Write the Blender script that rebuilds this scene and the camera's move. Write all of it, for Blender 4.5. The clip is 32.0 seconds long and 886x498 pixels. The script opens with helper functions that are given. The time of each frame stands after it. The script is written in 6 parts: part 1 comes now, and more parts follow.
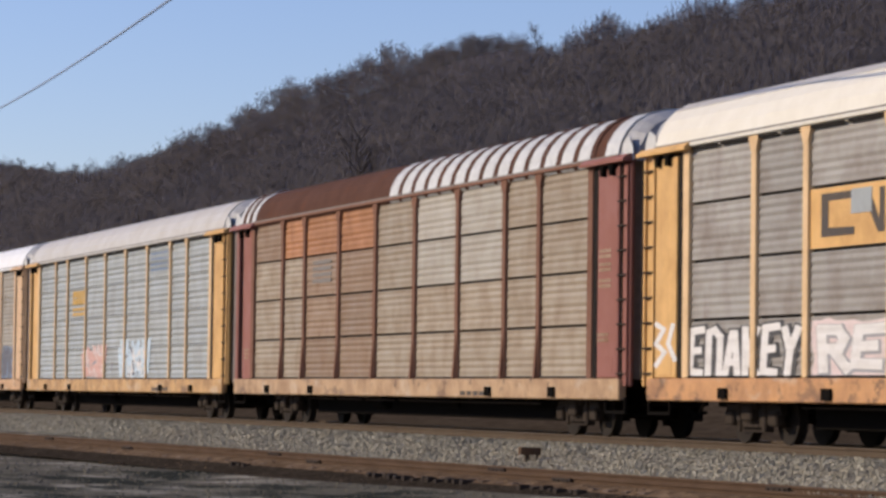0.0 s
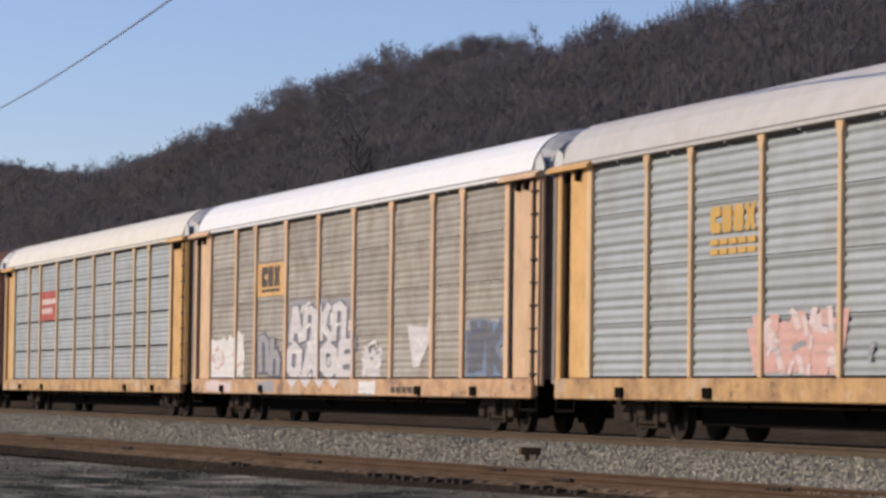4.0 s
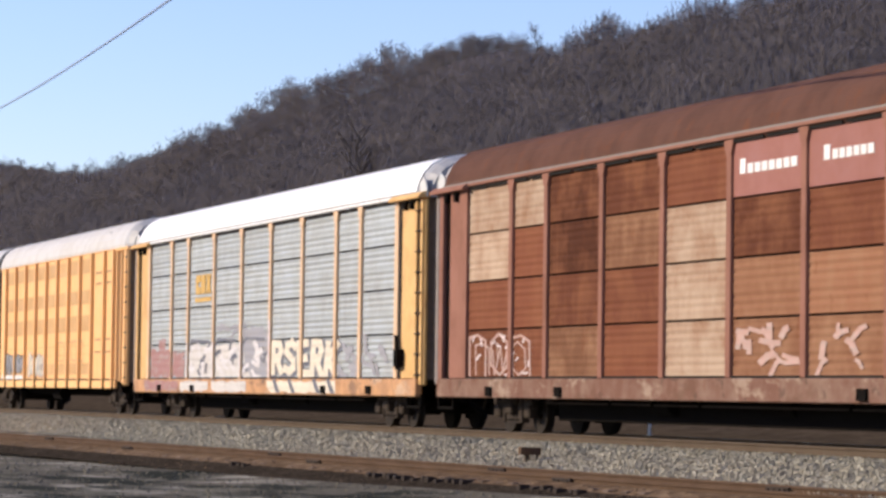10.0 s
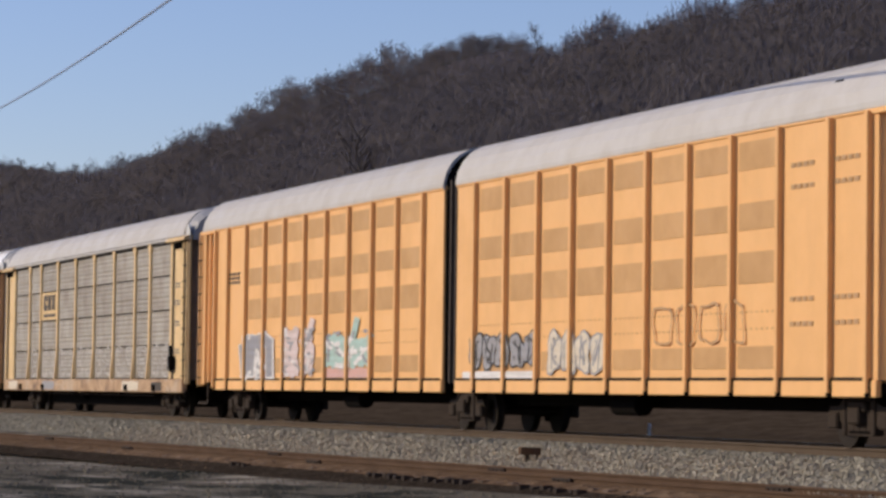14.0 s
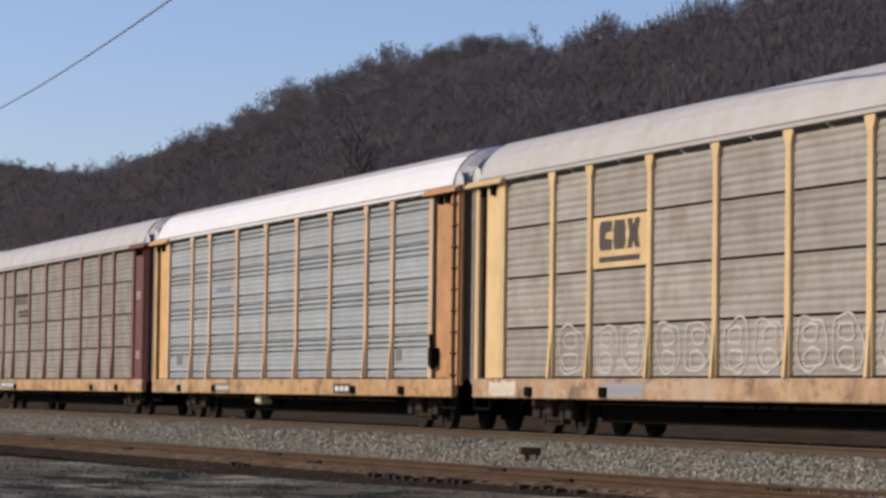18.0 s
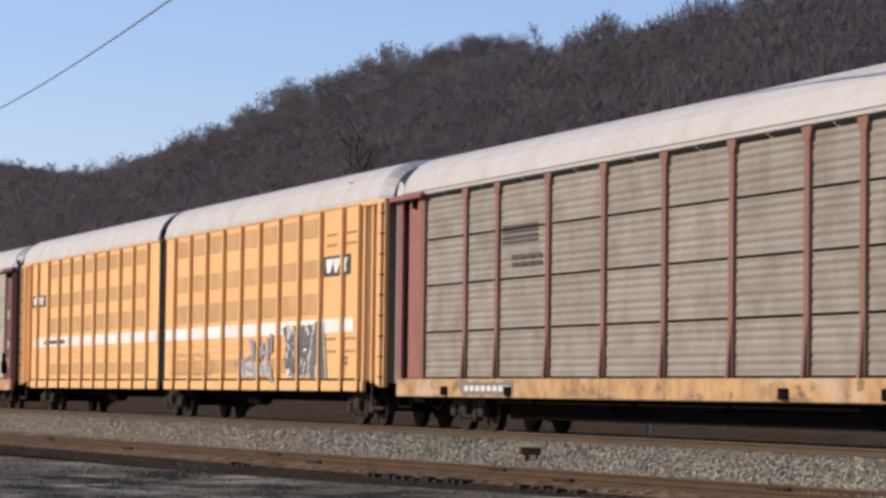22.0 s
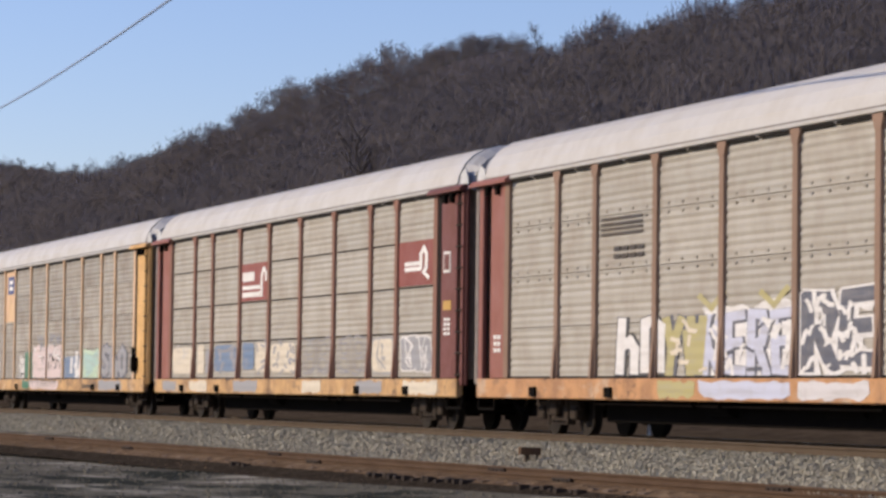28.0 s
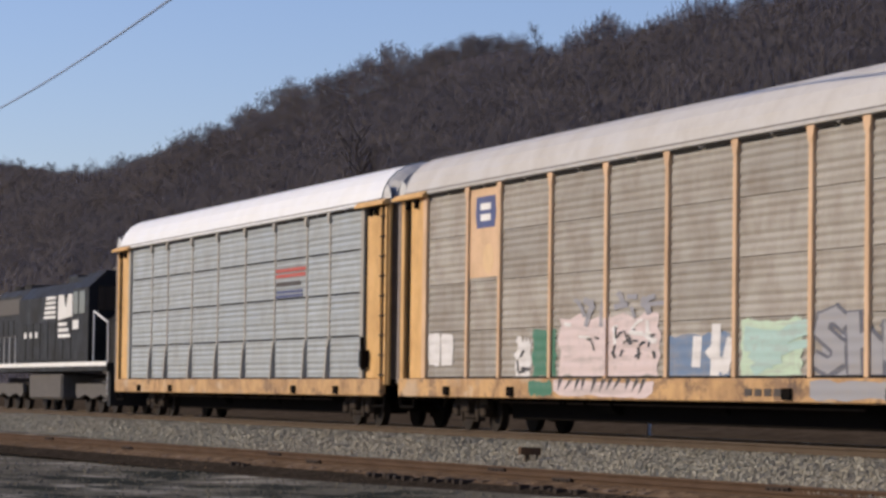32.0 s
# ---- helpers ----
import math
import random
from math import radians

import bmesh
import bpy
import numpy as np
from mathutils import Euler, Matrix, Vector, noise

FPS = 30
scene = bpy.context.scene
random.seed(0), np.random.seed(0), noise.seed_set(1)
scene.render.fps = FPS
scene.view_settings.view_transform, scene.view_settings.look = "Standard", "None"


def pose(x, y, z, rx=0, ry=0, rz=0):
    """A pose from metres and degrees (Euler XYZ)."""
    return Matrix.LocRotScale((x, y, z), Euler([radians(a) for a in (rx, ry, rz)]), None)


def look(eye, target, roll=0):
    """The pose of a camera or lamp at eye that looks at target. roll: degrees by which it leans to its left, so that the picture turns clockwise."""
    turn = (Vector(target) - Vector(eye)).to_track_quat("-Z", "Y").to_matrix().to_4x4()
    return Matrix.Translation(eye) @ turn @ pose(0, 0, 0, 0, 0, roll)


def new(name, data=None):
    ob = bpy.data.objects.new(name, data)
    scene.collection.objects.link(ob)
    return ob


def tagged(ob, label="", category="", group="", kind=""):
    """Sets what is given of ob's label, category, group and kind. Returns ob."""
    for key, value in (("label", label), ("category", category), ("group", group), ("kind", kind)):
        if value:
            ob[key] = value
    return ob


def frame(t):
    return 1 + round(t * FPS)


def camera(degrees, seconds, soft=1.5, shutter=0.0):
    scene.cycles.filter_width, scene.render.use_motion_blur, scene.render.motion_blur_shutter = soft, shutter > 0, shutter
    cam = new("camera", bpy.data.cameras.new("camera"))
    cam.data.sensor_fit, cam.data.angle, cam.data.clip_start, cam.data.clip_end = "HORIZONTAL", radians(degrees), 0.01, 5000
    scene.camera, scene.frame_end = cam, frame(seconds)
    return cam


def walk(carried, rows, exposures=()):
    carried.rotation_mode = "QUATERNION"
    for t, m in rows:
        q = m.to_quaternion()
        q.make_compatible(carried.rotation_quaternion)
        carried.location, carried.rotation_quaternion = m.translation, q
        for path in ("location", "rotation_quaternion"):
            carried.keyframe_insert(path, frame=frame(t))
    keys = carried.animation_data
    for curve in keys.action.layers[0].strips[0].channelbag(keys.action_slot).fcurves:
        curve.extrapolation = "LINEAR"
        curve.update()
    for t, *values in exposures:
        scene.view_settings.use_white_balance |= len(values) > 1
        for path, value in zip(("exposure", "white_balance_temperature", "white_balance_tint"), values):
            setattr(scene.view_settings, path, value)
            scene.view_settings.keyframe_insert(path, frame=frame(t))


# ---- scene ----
# ---- camera: it stands still, zoomed in along the train ----
EYE = (0.0, -22.493, 0.770)
cam = camera(16.51, 32.0, soft=3.0, shutter=0.1)
STAND = pose(*EYE, 90 + 2.715, 0, 71.274) @ pose(0, 0, 0, 0, 0, 0.756)
walk(cam, [(0.0, STAND), (32.0, STAND)],
     exposures=[(0.0, 0.03), (1.0, 0.16), (2.0, 0.16), (5.0, -0.11), (6.0, -0.15), (7.0, -0.08), (8.0, 0.14), (9.0, 0.54), (10.0, 0.54),
                (11.0, 0.1), (12.0, -0.11), (13.0, -0.11), (16.0, -0.17), (17.0, -0.1), (18.0, -0.06), (20.0, -0.06), (21.0, 0.13), (22.0, 0.18), (23.0, -0.05),
                (24.0, -0.26), (27.0, 0.05), (29.0, 0.15), (30.0, 0.06), (31.0, 0.06), (32.0, -0.08)])

# ---- light: low winter sun from the camera's side, clear sky ----
SUN_EL, SUN_AZ = 24.0, 208.0          # degrees; azimuth clockwise from +y
world = bpy.data.worlds.new("sky")
scene.world = world
world.use_nodes = True
wn = world.node_tree.nodes
sky = wn.new("ShaderNodeTexSky")
sky.sky_type = "NISHITA"
sky.sun_disc = False
sky.sun_elevation = radians(SUN_EL)
sky.sun_rotation = radians(SUN_AZ)
sky.air_density, sky.dust_density, sky.ozone_density = 1.0, 0.3, 1.6
wn["Background"].inputs["Strength"].default_value = 0.11
tint = wn.new("ShaderNodeMix")                 # a clear, slightly violet winter blue
tint.data_type, tint.blend_type = "RGBA", "MULTIPLY"
tint.inputs[0].default_value = 1.0
tint.inputs[7].default_value = (0.95, 0.965, 1.30, 1.0)
world.node_tree.links.new(sky.outputs["Color"], tint.inputs[6])
world.node_tree.links.new(tint.outputs[2], wn["Background"].inputs["Color"])
sun_data = bpy.data.lights.new("sun", "SUN")
sun_data.energy, sun_data.angle, sun_data.color = 3.6, radians(0.5), (1.0, 0.83, 0.61)
sun = new("sun", sun_data)
toward = Vector((math.sin(radians(SUN_AZ)) * math.cos(radians(SUN_EL)),
                 math.cos(radians(SUN_AZ)) * math.cos(radians(SUN_EL)), math.sin(radians(SUN_EL))))
sun.matrix_world = look(toward * 80, (0, 0, 0))


# ---- materials ----
def nodes_of(name):
    m = bpy.data.materials.new(name)
    m.use_nodes = True
    return m, m.node_tree.nodes, m.node_tree.links, m.node_tree.nodes["Principled BSDF"]


def coords(n, l, scale=(1, 1, 1), vary=True):
    """Object coordinates, shifted by the object's own random number."""
    tc = n.new("ShaderNodeTexCoord")
    mp = n.new("ShaderNodeMapping")
    mp.inputs["Scale"].default_value = scale
    l.new(tc.outputs["Object"], mp.inputs["Vector"])
    if vary:
        oi = n.new("ShaderNodeObjectInfo")
        mul = n.new("ShaderNodeMath")
        mul.operation = "MULTIPLY"
        mul.inputs[1].default_value = 37.0
        l.new(oi.outputs["Random"], mul.inputs[0])
        l.new(mul.outputs[0], mp.inputs["Location"])
    return mp.outputs["Vector"]


def noise_tex(n, l, vec, scale, detail=5.0, rough=0.6):
    t = n.new("ShaderNodeTexNoise")
    t.inputs["Scale"].default_value = scale
    t.inputs["Detail"].default_value = detail
    t.inputs["Roughness"].default_value = rough
    l.new(vec, t.inputs["Vector"])
    return t.outputs["Fac"]


def ramp(n, l, fac, a, b, lo=0.0, hi=1.0):
    r = n.new("ShaderNodeMapRange")
    r.inputs["From Min"].default_value, r.inputs["From Max"].default_value = a, b
    r.inputs["To Min"].default_value, r.inputs["To Max"].default_value = lo, hi
    l.new(fac, r.inputs["Value"])
    return r.outputs["Result"]


def mix(n, l, fac, a, b, how="MIX"):
    m = n.new("ShaderNodeMix")
    m.data_type, m.blend_type = "RGBA", how
    for sock, v in ((m.inputs[0], fac), (m.inputs[6], a), (m.inputs[7], b)):
        if isinstance(v, (int, float)):
            sock.default_value = v
        elif isinstance(v, tuple):
            sock.default_value = (*v, 1.0)
        else:
            l.new(v, sock)
    return m.outputs[2]


def bump(n, l, height, strength, dist, bsdf):
    b = n.new("ShaderNodeBump")
    b.inputs["Strength"].default_value, b.inputs["Distance"].default_value = strength, dist
    l.new(height, b.inputs["Height"])
    l.new(b.outputs["Normal"], bsdf.inputs["Normal"])


def painted(name, col, dirt=(0.12, 0.09, 0.06), grime=0.45, rust=0.0, rough=0.55, metal=0.0, vary=0.10,
            rust_col=(0.16, 0.055, 0.022), patch=1.1, spec=0.35, stains=0.0):
    """Weathered paint or sheet metal: clouds of grime, streaks running down, rust blooms, a tone of its own for each piece."""
    m, n, l, b = nodes_of(name)
    v = coords(n, l)
    big = noise_tex(n, l, v, patch, 4, 0.65)
    run = noise_tex(n, l, coords(n, l, (1.7, 1.7, 0.22)), 1.0, 5, 0.7)
    fine = noise_tex(n, l, v, 28.0, 3, 0.7)
    oi = n.new("ShaderNodeObjectInfo")
    tone = ramp(n, l, oi.outputs["Random"], 0, 1, 1 - vary, 1 + vary)
    hsv = n.new("ShaderNodeHueSaturation")
    hsv.inputs["Color"].default_value = (*col, 1)
    l.new(tone, hsv.inputs["Value"])
    c = mix(n, l, ramp(n, l, big, 0.42, 0.75, 0, grime), hsv.outputs["Color"], dirt)
    c = mix(n, l, ramp(n, l, run, 0.5, 0.78, 0, grime * 0.6), c, dirt)
    c = mix(n, l, ramp(n, l, fine, 0.5, 0.8, 0, grime * 0.4), c, dirt)
    if rust:
        bloom = noise_tex(n, l, coords(n, l, (2.2, 2.2, 0.8)), 1.4, 6, 0.75)
        c = mix(n, l, ramp(n, l, bloom, 0.66 - 0.3 * rust, 0.8 - 0.2 * rust, 0, min(1.0, 0.5 + rust)), c, rust_col)
    if stains:                                   # large scuffs: worn pale fields, dark oily ones and rusty runs
        scuff = noise_tex(n, l, coords(n, l, (0.75, 1.0, 1.3)), 1.0, 5, 0.65)
        c = mix(n, l, ramp(n, l, scuff, 0.56, 0.62, 0, stains * 0.75), c, (0.52, 0.43, 0.33))
        c = mix(n, l, ramp(n, l, scuff, 0.43, 0.37, 0, stains), c, (0.13, 0.075, 0.05))
        spot = noise_tex(n, l, coords(n, l, (2.4, 1.0, 2.8)), 1.0, 4, 0.6)
        c = mix(n, l, ramp(n, l, spot, 0.60, 0.66, 0, stains), c, (0.075, 0.05, 0.04))
    l.new(c, b.inputs["Base Color"])
    b.inputs["Metallic"].default_value = metal
    b.inputs["Specular IOR Level"].default_value = spec
    l.new(ramp(n, l, big, 0.3, 0.75, rough - 0.08, min(1.0, rough + 0.25)), b.inputs["Roughness"])
    bump(n, l, fine, 0.12, 0.01, b)
    return m


def plain(name, col, rough=0.6, metal=0.0):
    m, n, l, b = nodes_of(name)
    v = coords(n, l)
    f = noise_tex(n, l, v, 6.0, 5, 0.7)
    dark = tuple(c * 0.62 for c in col)
    l.new(mix(n, l, ramp(n, l, f, 0.35, 0.75, 0, 0.8), col, dark), b.inputs["Base Color"])
    b.inputs["Roughness"].default_value, b.inputs["Metallic"].default_value = rough, metal
    b.inputs["Specular IOR Level"].default_value = 0.5 if rough < 0.6 else 0.15 if rough < 0.95 else 0.03
    return m


def spray(name, col, worn=0.45):
    """Sprayed paint, thinned so that the grey sheet shows in flecks."""
    m, n, l, b = nodes_of(name)
    v = coords(n, l)
    f = noise_tex(n, l, v, 3.0, 6, 0.75)
    stripe = noise_tex(n, l, coords(n, l, (0.6, 0.6, 9.0)), 1.0, 2)
    c = mix(n, l, ramp(n, l, f, 0.5, 0.72, 0, worn), col, (0.34, 0.31, 0.27))
    c = mix(n, l, ramp(n, l, stripe, 0.52, 0.66, 0, worn * 0.7), c, (0.30, 0.27, 0.24))
    l.new(c, b.inputs["Base Color"])
    b.inputs["Roughness"].default_value = 0.6
    tc = n.new("ShaderNodeTexCoord")             # the ribs of the sheet below show through the paint
    wv = n.new("ShaderNodeTexWave")
    wv.bands_direction = "Z"
    wv.inputs["Scale"].default_value = 1.55
    l.new(tc.outputs["Object"], wv.inputs["Vector"])
    bump(n, l, wv.outputs["Fac"], 0.25, 0.02, b)
    return m


def stony(name, a, b_, scale, bump_d, speck=0.5):
    m, n, l, b = nodes_of(name)
    v = coords(n, l, vary=False)
    big = noise_tex(n, l, v, 0.35, 5, 0.6)
    mid = noise_tex(n, l, v, scale, 6, 0.7)
    vo = n.new("ShaderNodeTexVoronoi")
    vo.inputs["Scale"].default_value = scale * 2.2
    l.new(v, vo.inputs["Vector"])
    c = mix(n, l, ramp(n, l, mid, 0.3, 0.7), a, b_)
    c = mix(n, l, ramp(n, l, big, 0.35, 0.7, 0, 0.5), c, tuple(x * 0.6 for x in a))
    bw = n.new("ShaderNodeRGBToBW")
    l.new(vo.outputs["Color"], bw.inputs[0])
    c = mix(n, l, speck, c, bw.outputs[0], "SOFT_LIGHT")
    l.new(c, b.inputs["Base Color"])
    b.inputs["Roughness"].default_value = 0.95
    b.inputs["Specular IOR Level"].default_value = 0.0
    bump(n, l, vo.outputs["Distance"], 0.7, bump_d, b)
    return m


SILVER = painted("galvanized_sheet", (0.352, 0.384, 0.394), (0.20, 0.18, 0.155), 0.34, rough=0.5, metal=0.15, vary=0.06)
TAN = painted("grimy_galvanized_sheet", (0.350, 0.325, 0.283), (0.19, 0.15, 0.115), 0.6, rust=0.06, rough=0.6, vary=0.13)
DUSTY = painted("dusty_galvanized_sheet", (0.40, 0.375, 0.325), (0.24, 0.19, 0.14), 0.45, rough=0.6, vary=0.06)
PERF = painted("shaded_perforated_sheet", (0.325, 0.30, 0.26), (0.20, 0.17, 0.13), 0.4)
FPOST = painted("pinkish_brown_post_paint", (0.28, 0.135, 0.098), (0.15, 0.072, 0.048), 0.5, rust=0.15, vary=0.05, rough=0.85, spec=0.1)
DIM = painted("dim_grimy_sheet", (0.285, 0.258, 0.218), (0.13, 0.10, 0.076), 0.5, rough=0.6, vary=0.07)
GREYP = painted("grey_sheet", (0.33, 0.315, 0.29), (0.15, 0.11, 0.09), 0.6, rust=0.12, rough=0.6, vary=0.17)
STAINED = painted("brown_stained_grey_sheet", (0.33, 0.275, 0.205), (0.20, 0.135, 0.085), 0.65, rust=0.12, rust_col=(0.27, 0.14, 0.07), vary=0.10)
BROWNP = painted("rust_stained_sheet", (0.265, 0.185, 0.122), (0.19, 0.105, 0.06), 0.6, rust=0.22, rust_col=(0.27, 0.11, 0.045), vary=0.14)
ORANGEP = painted("orange_rusted_sheet", (0.38, 0.17, 0.07), (0.20, 0.09, 0.045), 0.6, rust=0.3, vary=0.12)
RUST_A = painted("dark_rusted_sheet", (0.125, 0.046, 0.026), (0.24, 0.105, 0.056), 0.7, rust=0.25, vary=0.5, rough=0.9, spec=0.05)
RUST_B = painted("brown_rusted_sheet", (0.215, 0.102, 0.058), (0.315, 0.18, 0.108), 0.8, rust=0.3, vary=0.3, rough=0.9, spec=0.05)
RUST_C = painted("tan_stained_sheet", (0.42, 0.315, 0.23), (0.22, 0.10, 0.05), 0.75, rust=0.12, vary=0.12, rough=0.9, spec=0.05)
YELLOW = painted("faded_yellow_paint", (0.70, 0.42, 0.15), (0.26, 0.13, 0.06), 0.45, rust=0.12, vary=0.06)
PALE = painted("chalked_yellow_paint", (0.72, 0.50, 0.27), (0.30, 0.19, 0.11), 0.35, vary=0.06)
PEACH = painted("peach_chalked_paint", (0.70, 0.47, 0.28), (0.28, 0.17, 0.10), 0.40, vary=0.06)
LEMON = painted("pale_lemon_paint", (0.75, 0.535, 0.265), (0.30, 0.21, 0.11), 0.35, vary=0.06)
ORANGE = painted("orange_sill_paint", (0.56, 0.29, 0.12), (0.24, 0.13, 0.08), 0.8, rust=0.2, vary=0.05, patch=1.9, stains=0.65)
PEACHSILL = painted("dirty_peach_sill_paint", (0.60, 0.37, 0.20), (0.27, 0.16, 0.10), 0.75, rust=0.14, vary=0.05, patch=1.9, stains=0.65)
SILLTAN = painted("weathered_tan_sill_paint", (0.50, 0.33, 0.185), (0.24, 0.14, 0.085), 0.85, rust=0.2, vary=0.05, patch=1.9, stains=0.65)
YSILL = painted("stained_yellow_sill_paint", (0.58, 0.35, 0.145), (0.20, 0.115, 0.07), 0.8, rust=0.2, vary=0.05, patch=1.7, stains=0.65)
RUSTSILL = painted("grimy_rusted_sill", (0.165, 0.085, 0.062), (0.30, 0.22, 0.17), 0.55, rust=0.2, vary=0.05, rough=0.9, spec=0.05, patch=1.8, stains=0.5)
MAROON = painted("maroon_paint", (0.155, 0.045, 0.036), (0.11, 0.05, 0.035), 0.4, vary=0.06)
OXIDE = painted("oxide_red_paint", (0.285, 0.105, 0.078), (0.20, 0.08, 0.055), 0.4, vary=0.05)
BROWNPOST = painted("rusty_brown_paint", (0.225, 0.118, 0.082), (0.11, 0.052, 0.034), 0.45, rust=0.2, vary=0.05, rough=0.85, spec=0.1)
MAXYEL = painted("railcar_yellow_paint", (0.85, 0.485, 0.195), (0.44, 0.25, 0.12), 0.26, vary=0.03, patch=0.5)
SCREENM = painted("perforated_yellow_sheet", (0.57, 0.33, 0.135), (0.34, 0.20, 0.09), 0.35, vary=0.06)
ROOFWHITE = painted("bright_white_roof", (0.83, 0.83, 0.815), (0.46, 0.42, 0.38), 0.16, rough=0.4, vary=0.02)
ROOFCREAM = painted("cream_white_roof", (0.74, 0.70, 0.60), (0.42, 0.37, 0.30), 0.25, rough=0.45, vary=0.02)
ROOFGREY = painted("dull_galvanized_roof", (0.52, 0.50, 0.47), (0.33, 0.29, 0.25), 0.35, rough=0.5, vary=0.03)
ROOFRUST = painted("rusted_roof", (0.106, 0.053, 0.039), (0.066, 0.036, 0.028), 0.6, rust=0.35, vary=0.08, rough=0.9, spec=0.05)
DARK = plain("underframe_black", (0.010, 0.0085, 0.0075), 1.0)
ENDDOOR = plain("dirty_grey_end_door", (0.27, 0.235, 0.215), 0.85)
# near-black colour that stands in for shade in gaps, recesses and interiors
SHADEBLACK = plain("painted_shade_black", (0.016, 0.013, 0.011), 0.9)
STEEL = plain("dusty_cast_steel", (0.046, 0.034, 0.026), 0.85)
WHEELST = plain("worn_wheel_steel", (0.026, 0.020, 0.016), 0.75)
GALV = plain("galvanized_strip", (0.62, 0.62, 0.60), 0.5, 0.1)
HOODM = plain("dull_grey_hood_sheet", (0.36, 0.36, 0.37), 0.55, 0.1)
ORANGECOL = painted("orange_column_paint", (0.55, 0.28, 0.11), (0.24, 0.13, 0.08), 0.5, rust=0.12, vary=0.05)
P_WHITE = spray("white_spray_paint", (0.72, 0.70, 0.68), 0.35)
P_PINK = spray("pale_pink_spray_paint", (0.66, 0.54, 0.52))
P_SALMON = spray("salmon_pink_spray_paint", (0.62, 0.36, 0.31))
P_LBLUE = spray("light_blue_spray_paint", (0.50, 0.62, 0.72))
P_BLUE = spray("blue_spray_paint", (0.13, 0.20, 0.32), 0.6)
P_TEAL = spray("teal_spray_paint", (0.38, 0.55, 0.50))
P_GREEN = spray("green_spray_paint", (0.04, 0.17, 0.10), 0.25)
P_MINT = spray("mint_spray_paint", (0.48, 0.62, 0.46), 0.5)
P_GREY = spray("grey_spray_paint", (0.30, 0.30, 0.32), 0.5)
P_CREAM = spray("cream_spray_paint", (0.66, 0.585, 0.46), 0.35)
P_RED = spray("dull_red_spray_paint", (0.30, 0.135, 0.125), 0.75)
P_LAV = spray("lavender_spray_paint", (0.52, 0.54, 0.66), 0.35)
P_OLIVE = spray("olive_spray_paint", (0.42, 0.37, 0.16), 0.4)
P_SLATE = spray("slate_spray_paint", (0.09, 0.095, 0.125), 0.3)
P_FAINT = spray("faint_brown_stencil_paint", (0.46, 0.27, 0.12), 0.2)
P_OLIVE_GREY = spray("olive_grey_spray_paint", (0.10, 0.092, 0.07), 0.25)
P_FADEDPINK = spray("faded_pink_spray_line", (0.44, 0.27, 0.22), 0.6)
P_THIN = spray("thin_white_spray_line", (0.56, 0.53, 0.50), 0.6)
P_SILVER = spray("dull_silver_spray_paint", (0.60, 0.575, 0.58), 0.3)
P_HALO = spray("bluish_grey_overspray", (0.27, 0.27, 0.30), 0.5)
P_BLACK = spray("black_spray_paint", (0.025, 0.025, 0.028), 0.25)
E_RED = painted("red_emblem_paint", (0.42, 0.075, 0.055), (0.2, 0.08, 0.06), 0.2)
E_BROWN = painted("brown_red_emblem_paint", (0.24, 0.065, 0.05), (0.15, 0.06, 0.05), 0.2)
E_BLACK = painted("black_emblem_paint", (0.045, 0.035, 0.03), (0.14, 0.11, 0.08), 0.4)
E_WHITE = painted("white_emblem_paint", (0.80, 0.79, 0.76), (0.4, 0.36, 0.32), 0.2)
E_GOLD = painted("gold_emblem_paint", (0.58, 0.35, 0.08), (0.35, 0.25, 0.12), 0.3)
E_BLUE = painted("navy_emblem_paint", (0.06, 0.085, 0.22), (0.15, 0.13, 0.13), 0.3)
E_FADED = painted("faded_grey_emblem_paint", (0.17, 0.155, 0.14), (0.25, 0.21, 0.17), 0.5)
LOCO_BLACK = painted("locomotive_black_paint", (0.011, 0.011, 0.012), (0.034, 0.030, 0.027), 0.4, rough=0.55, vary=0.05, spec=0.2)
LOCO_GREY = plain("dusty_grey_steel", (0.13, 0.12, 0.112), 0.8)
BELLOWS = plain("dusty_rubber_bellows", (0.075, 0.062, 0.054), 0.9)
DUSTPOST = painted("dusty_brown_post_paint", (0.29, 0.195, 0.145), (0.20, 0.14, 0.10), 0.45, vary=0.06, rough=0.8, spec=0.1)
WORNPOST = painted("worn_oxide_post_paint", (0.27, 0.145, 0.11), (0.20, 0.12, 0.09), 0.45, vary=0.06, rough=0.8, spec=0.1)
WINDOW = plain("dark_cab_glass", (0.012, 0.014, 0.016), 0.08)
BALLAST = stony("crushed_stone", (0.25, 0.228, 0.180), (0.36, 0.335, 0.275), 9.0, 0.05)
CINDER = stony("brown_siding_ballast", (0.125, 0.083, 0.052), (0.215, 0.150, 0.098), 2.2, 0.07)


